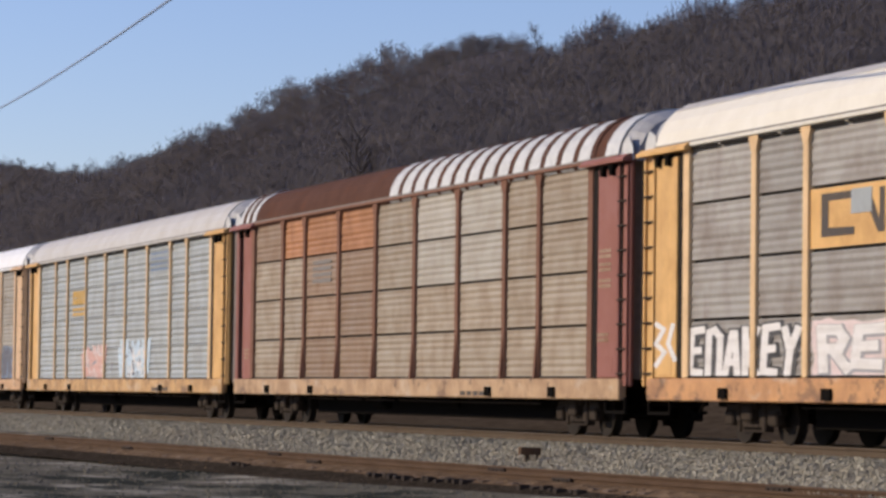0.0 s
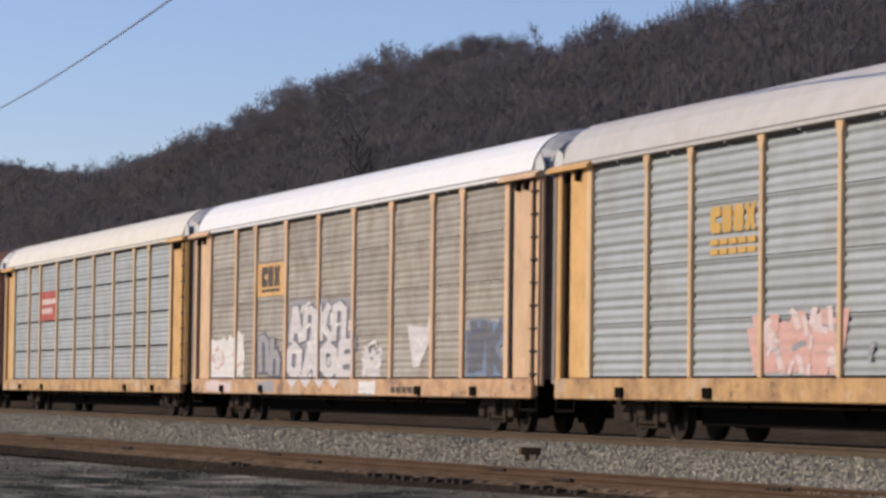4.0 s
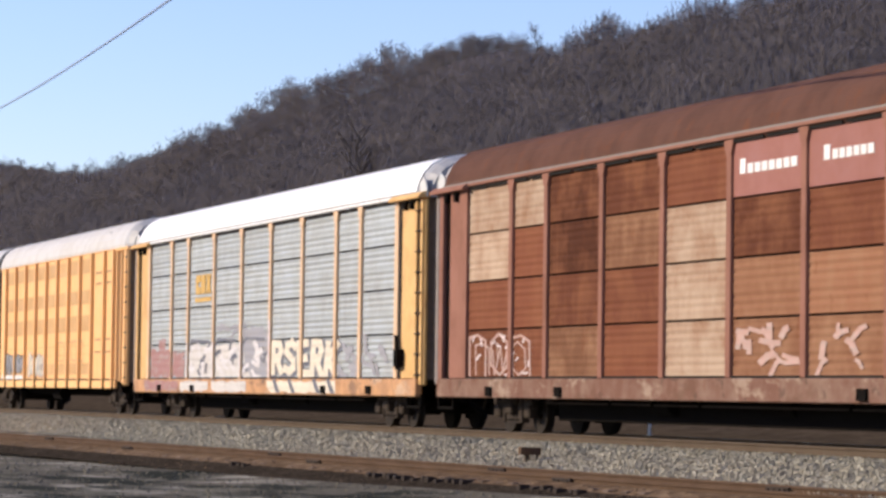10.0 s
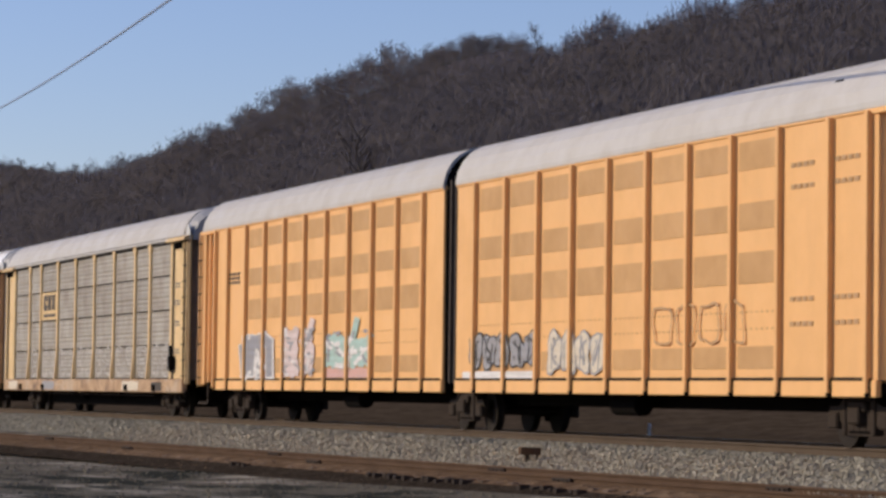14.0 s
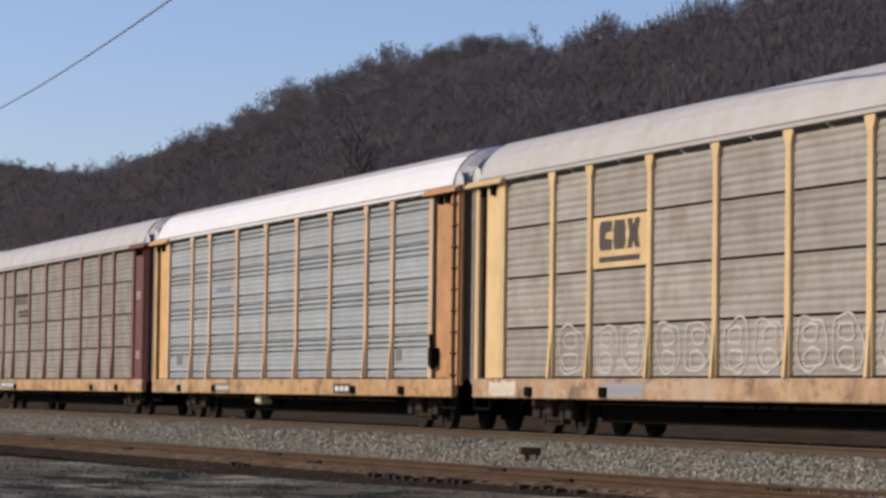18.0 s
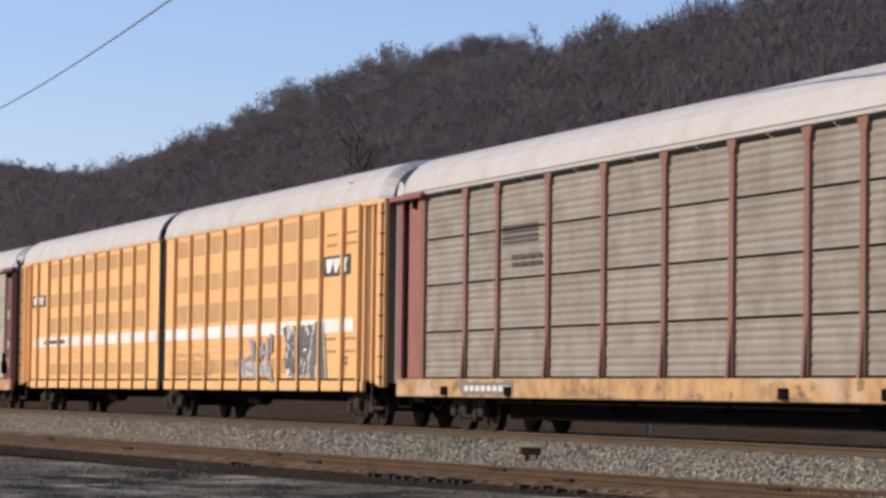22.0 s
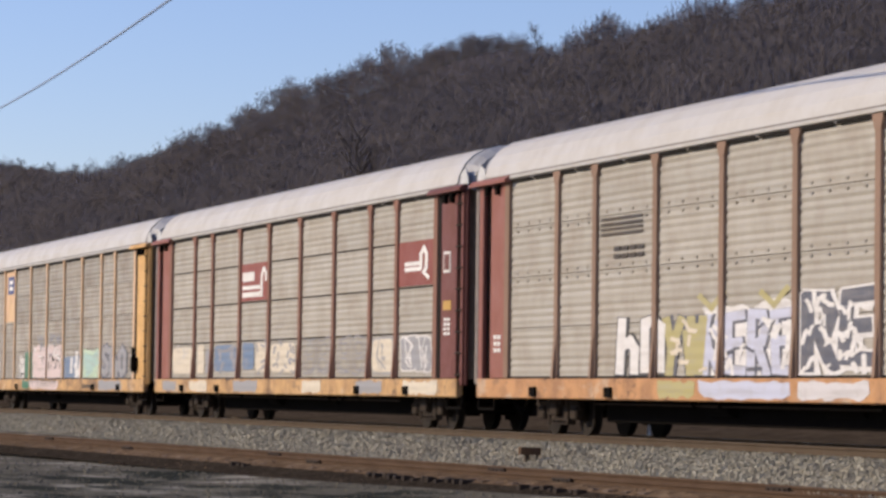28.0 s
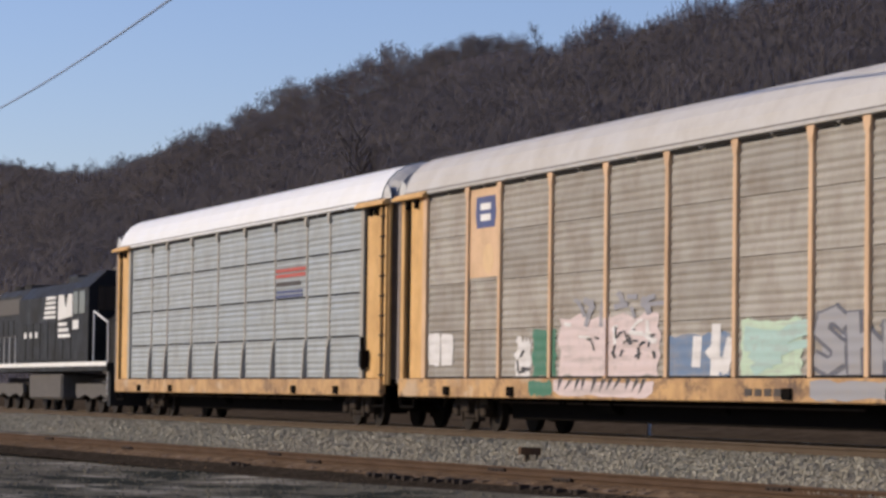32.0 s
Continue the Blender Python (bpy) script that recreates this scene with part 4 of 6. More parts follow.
def ring_letters(parent, x0, x1, z0, z1, letters, paint, seed, label, width=0.045, square=0.6, inner=True):
    """Letter-like loops drawn in one line of spray paint, with a smaller loop inside; no readable word."""
    rng = random.Random(seed)
    w = (x1 - x0) / letters
    y = -SIDE - 0.007
    for i in range(letters):
        cx, cz = x0 + w * (i + 0.5), (z0 + z1) / 2
        loops = [(cx, cz, w * 0.52, (z1 - z0) * 0.6)]
        if inner:
            loops += [(cx + rng.uniform(-0.05, 0.05) * w, z0 + (z1 - z0) * 0.27, w * 0.3, (z1 - z0) * 0.22),
                      (cx + rng.uniform(-0.05, 0.05) * w, z0 + (z1 - z0) * 0.68, w * 0.28, (z1 - z0) * 0.2)]
        for px, pz, rx, rz in loops:
            st = rng.getstate()
            a = blob(rng, px, pz, rx, rz, 24, 0.1, square)
            rng.setstate(st)
            b = blob(rng, px, pz, rx - width, rz - width, 24, 0.1, square)
            part("graffiti_loop", Shape().add([(p, y, q) for p, q in a] + [(p, y, q) for p, q in b],
                                              [(k, (k + 1) % 24, 24 + (k + 1) % 24, 24 + k) for k in range(24)]), paint, parent, label)


def sill_patch(parent, x0, x1, material, seed, label, z0=0.73, z1=1.05):
    """A ragged field of paint on the side sill."""
    rng = random.Random(seed)
    low, high = [], []
    for k in range(15):
        x = x0 + (x1 - x0) * k / 14
        low.append((x + rng.uniform(-0.04, 0.04), z0 + rng.uniform(-0.01, 0.06) + (0.12 * rng.random() if k in (0, 14) else 0)))
        high.append((x + rng.uniform(-0.04, 0.04), z1 + rng.uniform(-0.05, 0.02)))
    return film_of("sill_patch", [low + high[::-1]], -SIDE - 0.106, material, parent, label)


def bars(parent, x0, x1, z0, z1, cols, rows, material, label, layer=1, name="lettering", fillx=0.72, fillz=0.62):
    """Painted lettering as plain bars."""
    sh = Shape()
    y = -SIDE - 0.006 - 0.004 * layer
    w, h = (x1 - x0) / cols, (z1 - z0) / rows
    for i in range(cols):
        for j in range(rows):
            a, c = x0 + i * w + w * (1 - fillx) / 2, z0 + j * h + h * (1 - fillz) / 2
            sh.box(a, a + w * fillx, y - 0.004, y + 0.01, c, c + h * fillz)
    return part(name, sh, material, parent, label)


def ladder(parent, x0, x1, y, z0, z1, material, rungs=9):
    sh = Shape()
    for x in (x0, x1):
        sh.box(x - 0.04, x + 0.04, y - 0.05, y + 0.05, z0, z1, 0.008)
    lad = part("ladder", sh, material, parent)
    for i in range(rungs):
        z = z0 + (z1 - z0) * (i + 0.5) / rungs
        part("rung", shared(("rung", round(x1 - x0, 2)), lambda: Shape().rod((-(x1 - x0) / 2, 0, 0), ((x1 - x0) / 2, 0, 0), 0.022, 6)),
             STEEL, lad, at=((x0 + x1) / 2, y - 0.05, z))


def coupler(parent, x, s):
    sh = Shape().box(x - 0.45, x + 0.45, -0.11, 0.11, 0.76, 0.98, 0.02).box(x + s * 0.3 - 0.16, x + s * 0.3 + 0.16, -0.2, 0.2, 0.72, 1.02, 0.04)
    part("coupler", sh, STEEL, parent)
    hose = Shape()
    pts = [(x - s * 0.3, -0.35, 0.85), (x - s * 0.05, -0.38, 0.55), (x + s * 0.2, -0.3, 0.42), (x + s * 0.42, -0.2, 0.5)]
    for p, q in zip(pts, pts[1:]):
        hose.rod(p, q, 0.03, 6)
    part("air_hose", hose, DARK, parent)


def underframe(car, half, bogies, seed, sillm):
    rng = random.Random(seed)
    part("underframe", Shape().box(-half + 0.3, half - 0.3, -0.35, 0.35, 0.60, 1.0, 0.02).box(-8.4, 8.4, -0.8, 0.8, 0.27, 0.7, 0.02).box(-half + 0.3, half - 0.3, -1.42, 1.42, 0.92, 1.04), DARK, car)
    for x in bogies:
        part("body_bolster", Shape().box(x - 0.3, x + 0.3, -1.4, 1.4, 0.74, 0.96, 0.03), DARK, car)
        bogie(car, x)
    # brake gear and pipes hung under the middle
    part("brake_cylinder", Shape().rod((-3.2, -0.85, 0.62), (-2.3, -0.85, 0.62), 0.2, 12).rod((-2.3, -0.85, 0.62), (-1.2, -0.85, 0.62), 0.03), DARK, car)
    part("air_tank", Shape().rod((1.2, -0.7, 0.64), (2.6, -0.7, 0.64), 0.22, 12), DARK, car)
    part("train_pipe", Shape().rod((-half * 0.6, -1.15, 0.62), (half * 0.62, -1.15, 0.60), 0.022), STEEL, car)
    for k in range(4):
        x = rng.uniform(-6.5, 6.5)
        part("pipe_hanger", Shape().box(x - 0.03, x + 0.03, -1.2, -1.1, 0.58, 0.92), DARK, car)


def side_sheets(car, s):
    """The sheets, posts and joints of the side that the spec describes, one piece each."""
    gap = s["joint"]
    w_post = s.get("post_w", 0.20)
    random.seed(s["seed"])
    for i in range(9):
        a, b = POSTS[i] + w_post / 2, POSTS[i + 1] - w_post / 2
        for j in range(4):
            z0, z1 = ROWS[j] + (0.012 if j == 0 else gap / 2), ROWS[j + 1] - gap / 2
            w, h = round(b - a + 0.02, 3), round(z1 - z0, 3)
            me = shared(("panel", w, h, s["ribs"], s["depth"]), lambda: corrugated(w, h, s["ribs"], s["depth"], s["pattern"]), True)
            m = s["panel_of"](i, j) if "panel_of" in s else s["panel"]
            part("panel", me, m, car, at=((a + b) / 2, -SIDE, (z0 + z1) / 2))
    # posts, flared at head and foot
    def post(foot):
        sh = Shape().box(-w_post / 2, w_post / 2, -s.get("post_d", 0.055), 0.06, 0, 4.0, 0.012)
        sh.prism([(-w_post * 0.9, 4.0), (-w_post * 0.9, 3.93), (-w_post / 2, 3.74), (w_post / 2, 3.74), (w_post * 0.9, 3.93), (w_post * 0.9, 4.0)], "y", -0.062, 0.02)
        if foot:
            sh.prism([(-0.055, 0.95), (-0.12, 0.0), (0.0, 0.0)], "x", -0.05, 0.05)
        return sh
    for x in POSTS[1:-1]:
        part("post", shared(("post", w_post, s["foot"], s.get("post_d", 0.055)), lambda: post(s["foot"])), s["post"], car, at=(x, -SIDE, 1.1))
    for x in (POSTS[0], POSTS[-1]):
        part("corner_post", shared(("corner_post", w_post), lambda: Shape().box(-0.13, 0.13, -0.06, 0.06, 0, 4.0, 0.012)), s["post"], car, at=(x, -SIDE, 1.1))
    # far side in two pieces, and black sheets painted as the unlit interior behind
    far = corrugated(24.0, 3.98, 20, s["depth"]).mesh("far_side_sheeting")
    fs = part("far_side_sheeting", far, s["panel"], car, at=(0, SIDE, 3.1))
    fs.matrix_basis = pose(0, SIDE, 3.1, 0, 0, 180)
    for x in POSTS:
        part("post", shared(("far_post",), lambda: Shape().box(-0.1, 0.1, -0.06, 0.055, 0, 4.0, 0.012)), s["post"], car, at=(x, SIDE, 1.1))
    part("inner_lining", Shape().box(-13.2, 13.2, -SIDE + 0.075, -SIDE + 0.095, 1.05, 5.12).box(-13.2, 13.2, SIDE - 0.095, SIDE - 0.075, 1.05, 5.12), SHADEBLACK, car)
    # proud black strips imitate the shaded slots under the eave
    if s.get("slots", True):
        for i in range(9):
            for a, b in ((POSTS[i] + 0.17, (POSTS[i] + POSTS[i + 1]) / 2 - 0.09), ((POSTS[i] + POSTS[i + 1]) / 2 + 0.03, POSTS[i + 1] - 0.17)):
                part("eave_slot", Shape().box(a, b, -SIDE - 0.05, -SIDE + 0.06, 5.03, 5.098), SHADEBLACK, car, "black strip painted as the shaded slot under the eave")
    # black strips imitate shade between the sheets and the sill
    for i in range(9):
        part("sill_gap", Shape().box(POSTS[i] + 0.13, POSTS[i + 1] - 0.13, -SIDE - 0.05, -SIDE + 0.06, 1.085, 1.135), SHADEBLACK, car, "black strip painted as shade above the sill")


def car_end(car, s, sx):
    """Column, door pocket, ladder, radial end doors and brackets of one end; sx is the end's sign."""
    # some wagons take a darker colour at the right-hand end than the left
    e = s.get("end_right", s["end"]) if sx > 0 else s["end"]

    def X(a, b):
        return (min(sx * a, sx * b), max(sx * a, sx * b))
    for side in (-1, 1):
        y = side * SIDE
        ladder_here = (sx * side < 0) != s.get("swap", False)
        yo, yi = (y - 0.05, y + 0.06) if side < 0 else (y - 0.06, y + 0.05)
        if ladder_here:
            a, b = X(12.42, 13.37)
            part("end_column", Shape().box(a, b, yo, yi, 1.1, 4.97, 0.015), e, car)
            ladder(car, *X(13.46, 13.86), y + side * 0.02, 0.95, 5.0, e)
            a, b = X(13.58, 13.95)
            part("end_stile", Shape().box(a, b, yo + 0.03 * (side < 0), yi - 0.03 * (side > 0), 0.95, 5.04, 0.02), e, car)
            # near-flush black strip imitates the shaded gap beside the ladder
            a, b = X(13.38, 13.57)
            part("ladder_recess", Shape().box(a, b, y - 0.03, y + 0.03, 1.0, 5.02), SHADEBLACK, car)
            # black backing painted as shade behind the corner post
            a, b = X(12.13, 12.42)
            part("door_track", Shape().box(a, b, y * 0.965, y * 0.935, 1.1, 5.05), SHADEBLACK, car)
            # shallow black strip paints the shade of a deep recess
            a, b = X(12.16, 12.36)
            part("door_seal", Shape().box(a, b, y - 0.035, y + 0.035, 1.1, 5.03, 0.01), SHADEBLACK, car, "black strip painted as the recess shade by the corner post")
            for bx in (12.75, 13.2):
                part("door_roller", shared(("door_roller",), lambda: Shape().box(-0.07, 0.07, -0.05, 0.05, -0.2, 0.0, 0.015).box(-0.13, 0.13, -0.04, 0.04, -0.05, 0.0)),
                     DARK, car, at=(sx * bx, y + side * 0.09, 5.02))
            part("column_plate", Shape().box(sx * 12.9 - 0.3, sx * 12.9 + 0.3, *sorted((y + side * 0.05, y + side * 0.056)), 1.16, 1.5), e, car)
            if s.get("brake") or side > 0:
                part("hand_brake", Shape().box(sx * 12.55 - 0.12, sx * 12.55 + 0.12, y + side * 0.05, y + side * 0.2, 1.35, 1.75, 0.03)
                 .rod((sx * 12.45, y + side * 0.14, 1.3), (sx * 12.35, y + side * 0.14, 2.05), 0.05, 8), DARK, car)
        else:
            a, b = X(12.13, 12.98)
            part("end_column", Shape().box(a, b, yo, yi, 1.1, 5.06, 0.015), e, car)
            a, b = X(13.46, 13.70)
            part("end_post", Shape().box(a, b, yo, yi, 0.95, 5.06, 0.02), e, car)
            a, b = X(13.76, 13.94)
            part("door_edge", Shape().box(a, b, y - 0.04, y + 0.04, 0.98, 5.05, 0.015), ENDDOOR, car, "dirty grey edge of the end door")
            # black back sheet stands in for the shade inside the pocket
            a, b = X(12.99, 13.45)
            part("door_pocket", Shape().box(a, b, y * 0.90, y * 0.88, 1.1, 5.05), SHADEBLACK, car)
            for bx in (12.5, 13.1):
                part("door_roller", shared(("door_roller",), lambda: Shape().box(-0.07, 0.07, -0.05, 0.05, -0.2, 0.0, 0.015).box(-0.13, 0.13, -0.04, 0.04, -0.05, 0.0)),
                     DARK, car, at=(sx * bx, y + side * 0.09, 5.02))
        a, b = X(11.80, 13.98)
        part("end_header", Shape().prism([(y - side * 0.06, 5.19), (y + side * 0.10, 5.17), (y + side * 0.20, 5.09), (y + side * 0.20, 5.04), (y - side * 0.06, 5.05)], "x", a, b), e, car)
        a, b = X(12.75, 13.75)
        part("end_step", Shape().box(a, b, y - 0.02, y + 0.02, 0.45, 0.50).box(a, a + 0.05, y - 0.02, y + 0.02, 0.45, 0.75)
             .box(b - 0.05, b, y - 0.02, y + 0.02, 0.45, 0.75), DARK, car)
    # folding end doors, set back between the corner posts
    for side in (-1, 1):
        pts = [(sx * (13.62 + (0.0, 0.10, 0.03, 0.14, 0.16)[k]), side * (1.40, 1.22, 1.04, 0.8, 0.02)[k]) for k in range(5)]
        out = pts + [(p - sx * 0.06, q) for p, q in pts[::-1]]
        door = part("end_door", Shape().prism(out, "z", 1.08, 5.15), ENDDOOR, car)
        for z in (1.9, 3.1, 4.3):
            part("door_bar", Shape().prism([(p + sx * 0.03, q) for p, q in pts] + [(p - sx * 0.01, q) for p, q in pts[::-1]], "z", z, z + 0.1), ENDDOOR, door)
    # hood where the roof meets the doors
    hood = Shape()
    rings = []
    for k, (x, sc, dz) in enumerate(((13.46, 0.985, 0.0), (13.72, 0.965, -0.03), (13.98, 0.90, -0.10))):
        rings.append([(sx * x, y * sc, 5.10 + (z - 5.10) * sc + dz * 0.5) for y, z in ROOF_PROF])
    k = len(ROOF_PROF)
    hood.add(rings[0] + rings[1] + rings[2], [(r * k + i, r * k + i + 1, (r + 1) * k + i + 1, (r + 1) * k + i) for r in (0, 1) for i in range(k - 1)] + [tuple(range(2 * k, 3 * k))])
    part("roof_end_hood", hood, s.get("hood", HOODM), car, "grey metal hood over the end doors")
    # black arch strip imitates shade where roof and hood part
    arch = [(y * 0.985, z - 0.02) for y, z in ROOF_PROF]
    part("hood_gap", Shape().prism(arch + [(y * 0.95, z - 0.06) for y, z in ROOF_PROF[::-1]], "x", *X(13.30, 13.45)), SHADEBLACK, car, "black arch painted as the shaded gap between roof and hood")
    for side in (-1, 1):                         # folded corner where the hood comes down to the header
        y = side * SIDE
        part("hood_corner", Shape().prism([(sx * 13.5, 5.06), (sx * 14.02, 5.06), (sx * 13.98, 5.3), (sx * 13.8, 5.52), (sx * 13.5, 5.4)], "y", y - 0.012, y + 0.012), s.get("corner", GALV), car, "pale corner plate")
    coupler(car, sx * 14.0, sx)


def autorack(s):
    """A covered car carrier wagon on two bogies."""
    car = tagged(new("autorack_wagon"), s["label"], "railcar", "autorack wagons of the train")
    car.location = (s["x"], 0, 0)
    underframe(car, 13.6, (-10.25, 10.25), s["seed"], s["sill"])
    for side in (-1, 1):
        y = side * (SIDE + 0.02)
        part("side_sill", Shape().box(-13.62, 13.62, y - 0.08, y + 0.08, 0.70, 1.09, 0.02), s["sill"], car)
        for x in (-10.25, -6.3, 6.6, 10.25):
            part("jacking_pad", Shape().box(x - 0.16, x + 0.16, y + side * 0.06, y + side * 0.11, 0.74, 0.93, 0.02), DARK, car)
        part("roof_rail", Shape().box(-13.4, 13.4, y - 0.08, y + 0.08, 5.10, 5.165, 0.01), s.get("rail", s["roof"]), car)
        # grey strip paints the shadow line under the roof edge
        part("roof_seam", Shape().box(-13.38, 13.38, y - 0.064, y + 0.064, 5.166, 5.20), E_FADED, car, "grey strip painted as the shadow above the roof rail")
    side_sheets(car, s)
    for sx in (-1, 1):
        car_end(car, s, sx)
    if "roof_parts" in s:
        for x0, x1, m, lift in s["roof_parts"]:
            part("roof_sheet", roof_sheet(x0, x1, lift), m, car, smooth=False)
    else:
        part("roof", roof_sheet(-13.4, 13.4), s["roof"], car)
        if "crown" in s:                       # grey sheets laid over the upper roof
            up = [p for p in ROOF_PROF if abs(p[0]) < s.get("crown_w", 1.3)]
            out = [(y * 1.004, z + 0.012) for y, z in up]
            part("roof_crown", Shape().prism(out + [(y, z - 0.004) for y, z in up[::-1]], "x", -13.38, 13.38), s["crown"], car, "grey top of the roof")
    return car


def mark_holes(car, heights, seed):
    rng = random.Random(seed)
    sh = Shape()
    for i in range(9):
        w = POSTS[i + 1] - POSTS[i]
        k = 4 if w > 2.2 else 3
        for z in heights:
            for j in range(k):
                x = POSTS[i] + w * (j + 0.8) / (k + 0.6)
                for dz in (0.0, 0.16):
                    sh.box(x - 0.045, x + 0.045, -SIDE - 0.008, -SIDE + 0.02, z + dz, z + dz + 0.045)
    tagged(part("vent_perforation", sh, PERF, car, "rows of small dim vent holes"), kind="stuff")


# ---- the wagons, first to pass comes first ----
CENTRE = dict(A=-36.66, B=-65.23, C=-93.76, D=-122.29, E=-150.90, F=-179.42, G=-208.12, H=-244.85, I=-281.57, J=-310.16,
              K=-338.77, L=-375.30, M=-411.82, N=-440.37, O=-469.07, P=-497.69)
TRAIN = []


def wagon(key, **s):
    s.setdefault("joint", 0.05)
    s.setdefault("ribs", 7)
    s.setdefault("depth", 0.023)
    s.setdefault("pattern", (0.4, 0.9, 1.0, 0.3, 0.85, 1.0, 0.7))
    s.setdefault("foot", False)
    s["x"], s["seed"] = CENTRE[key], ord(key)
    car = autorack(s)
    TRAIN.append((car, CENTRE[key]))
    return car


def bay(i):
    return POSTS[i] + 0.11, POSTS[i + 1] - 0.11


def plate(car, i, z0, z1, material, label):
    a, b = bay(i)
    return decal("emblem_plate", car, a, b, z0, z1, material, 0, label)


# grey wagon with a yellow emblem and outlined letters
c = wagon("A", label="grey autorack wagon with yellow posts, orange sill and graffiti", panel=GREYP, post=PALE, end=YELLOW, sill=ORANGE,
          roof=ROOFCREAM, crown=ROOFGREY, crown_w=1.3, swap=True)
plate(c, 2, 3.13, 4.07, YELLOW, "yellow emblem plate")
part("emblem", Shape().prism([(-6.75, 3.3), (-5.6, 3.3), (-5.6, 3.42), (-6.5, 3.44), (-6.5, 3.86), (-5.6, 3.86), (-5.6, 3.98), (-6.75, 3.98)], "y", -1.516, -1.49)
     .prism([(-5.3, 3.98), (-5.1, 3.98), (-4.75, 3.5), (-4.75, 3.98), (-4.58, 3.98), (-4.58, 3.3), (-4.8, 3.3), (-5.3, 3.9)], "y", -1.516, -1.49),
     E_BLACK, c, "dark angular emblem")
decal("primer_patch", c, -5.7, -5.0, 3.62, 4.0, SILVER, 3, "grey patch over the emblem")
letters(c, -12.0, -7.5, 1.04, 2.0, [COMB, ARCHED, TENT, FORK, COMB, SPLIT], P_WHITE, P_BLACK, 1, "white bubble graffiti with black outline", 0.10, 0.055)
block(c, -7.05, -4.5, 1.12, 2.0, P_PINK, 2, "pale pink worn graffiti")
letters(c, -6.9, -4.5, 1.15, 1.95, [BENT_LEG, COMB], P_WHITE, P_GREY, 26, "white letters on pink graffiti", 0.08, 0.03)
part("column_tag", strokes_mesh([[(-13.3, 2.05), (-12.95, 1.95), (-13.3, 1.7), (-12.9, 1.55), (-13.3, 1.32)], [(-12.55, 2.02), (-12.75, 1.7), (-12.45, 1.42)]], 0.045, -1.556), P_WHITE, c, "white tag on the end column")
graffiti(c, -4.0, 4.0, 1.1, 2.0, 6, P_PINK, P_GREY, 4, "pale pink graffiti")

# rust-stained wagon with a patched roof
def b_panel(i, j):
    if j == 3 and i < 4:
        return BROWNP if i == 0 else ORANGEP
    return DUSTY if i in (5, 6) and j > 1 else (STAINED if i > 3 or (i < 2 and j < 3) else BROWNP)


rp = [(-13.4, -13.05, GALV, 0.012), (-13.05, -12.8, ROOFRUST, 0.03), (-12.8, -12.45, GALV, 0.012), (-12.45, -12.2, ROOFRUST, 0.03), (-12.2, -11.85, GALV, 0.012), (-11.85, -0.35, ROOFRUST, 0.0)]
for k in range(14):
    rp.append((-0.35 + 0.9 * k, -0.35 + 0.9 * k + 0.66, GALV, 0.012))
    rp.append((-0.35 + 0.9 * k + 0.66, -0.35 + 0.9 * (k + 1), ROOFRUST, 0.03))
rp += [(12.25, 12.75, ROOFRUST, 0.0), (12.75, 13.4, GALV, 0.012)]
c = wagon("B", label="rust-stained brown autorack wagon with oxide red ends and patched roof", panel=BROWNP, panel_of=b_panel, post=BROWNPOST,
          end=OXIDE, sill=SILLTAN, roof=BROWNPOST, roof_parts=rp, rail=BROWNPOST, slots=False, foot=True)
bars(c, -6.9, -4.7, 3.4, 4.0, 1, 4, E_FADED, "faded dark lettering bars", 0)
bars(c, 4.8, 6.8, 0.72, 0.86, 5, 1, E_BLACK, "small black stencil bars on the sill", 25)
for z in (2.75, 3.05, 3.3):
    bars(c, 12.5, 13.1, z, z + 0.2, 4, 2, RUST_C, "faded pale stencil bars", 13)
bars(c, -12.75, -12.25, 1.6, 1.9, 2, 3, RUST_C, "faded pale stencil bars", 13)
bars(c, 12.45, 13.0, 1.75, 1.95, 4, 2, RUST_C, "faded pale stencil bars", 13)

# silver wagon with pink and blue shapes
c = wagon("C", label="silver autorack wagon with yellow ends, pink and light blue graffiti", panel=SILVER, post=PALE, end=YELLOW, sill=YSILL,
          roof=ROOFGREY, joint=0.012, post_w=0.14, depth=0.04, ribs=6)
emblem_blocks(c, -6.5, -4.6, 3.55, 4.0, 4, E_GOLD, "gold emblem shape", 0)
bars(c, -6.5, -4.6, 3.15, 3.48, 5, 2, E_GOLD, "gold emblem bars", 0, fillx=0.85)
block(c, -4.5, -1.6, 1.12, 2.0, P_SALMON, 5, "pink graffiti", 0.0, 0.12)
letters(c, -4.9, -1.2, 1.1, 2.2, [SPIKES, TENT, SPIKES], P_SALMON, None, 51, "pink spiky graffiti", 0.09)
dabs(c, -4.4, -1.5, 1.2, 2.1, 22, P_PINK, 52, "pale pink mark", 0.13, 0.8)
dabs(c, -5.0, -0.3, 1.5, 1.95, 6, P_HALO, 53, "dark smudge beside the pink graffiti", 0.12, 0.3)
letters(c, 0.5, 4.9, 1.12, 2.35, [SPIKES, SPIKES, SPIKES], P_LBLUE, None, 6, "light blue spiky graffiti", 0.10)
block(c, 1.3, 4.1, 1.15, 1.85, P_LBLUE, 61, "light blue core of the graffiti", 0.0, 0.14)
dabs(c, 1.2, 4.3, 1.2, 2.0, 20, P_WHITE, 24, "white mark on the blue graffiti", 0.12, 0.6)
dabs(c, 1.2, 4.4, 1.2, 2.0, 15, P_SLATE, 25, "dark blue mark on the graffiti", 0.10, 0.5)
bars(c, 5.5, 7.5, 0.72, 0.88, 5, 1, E_BLACK, "small black stencil bars on the sill", 25)
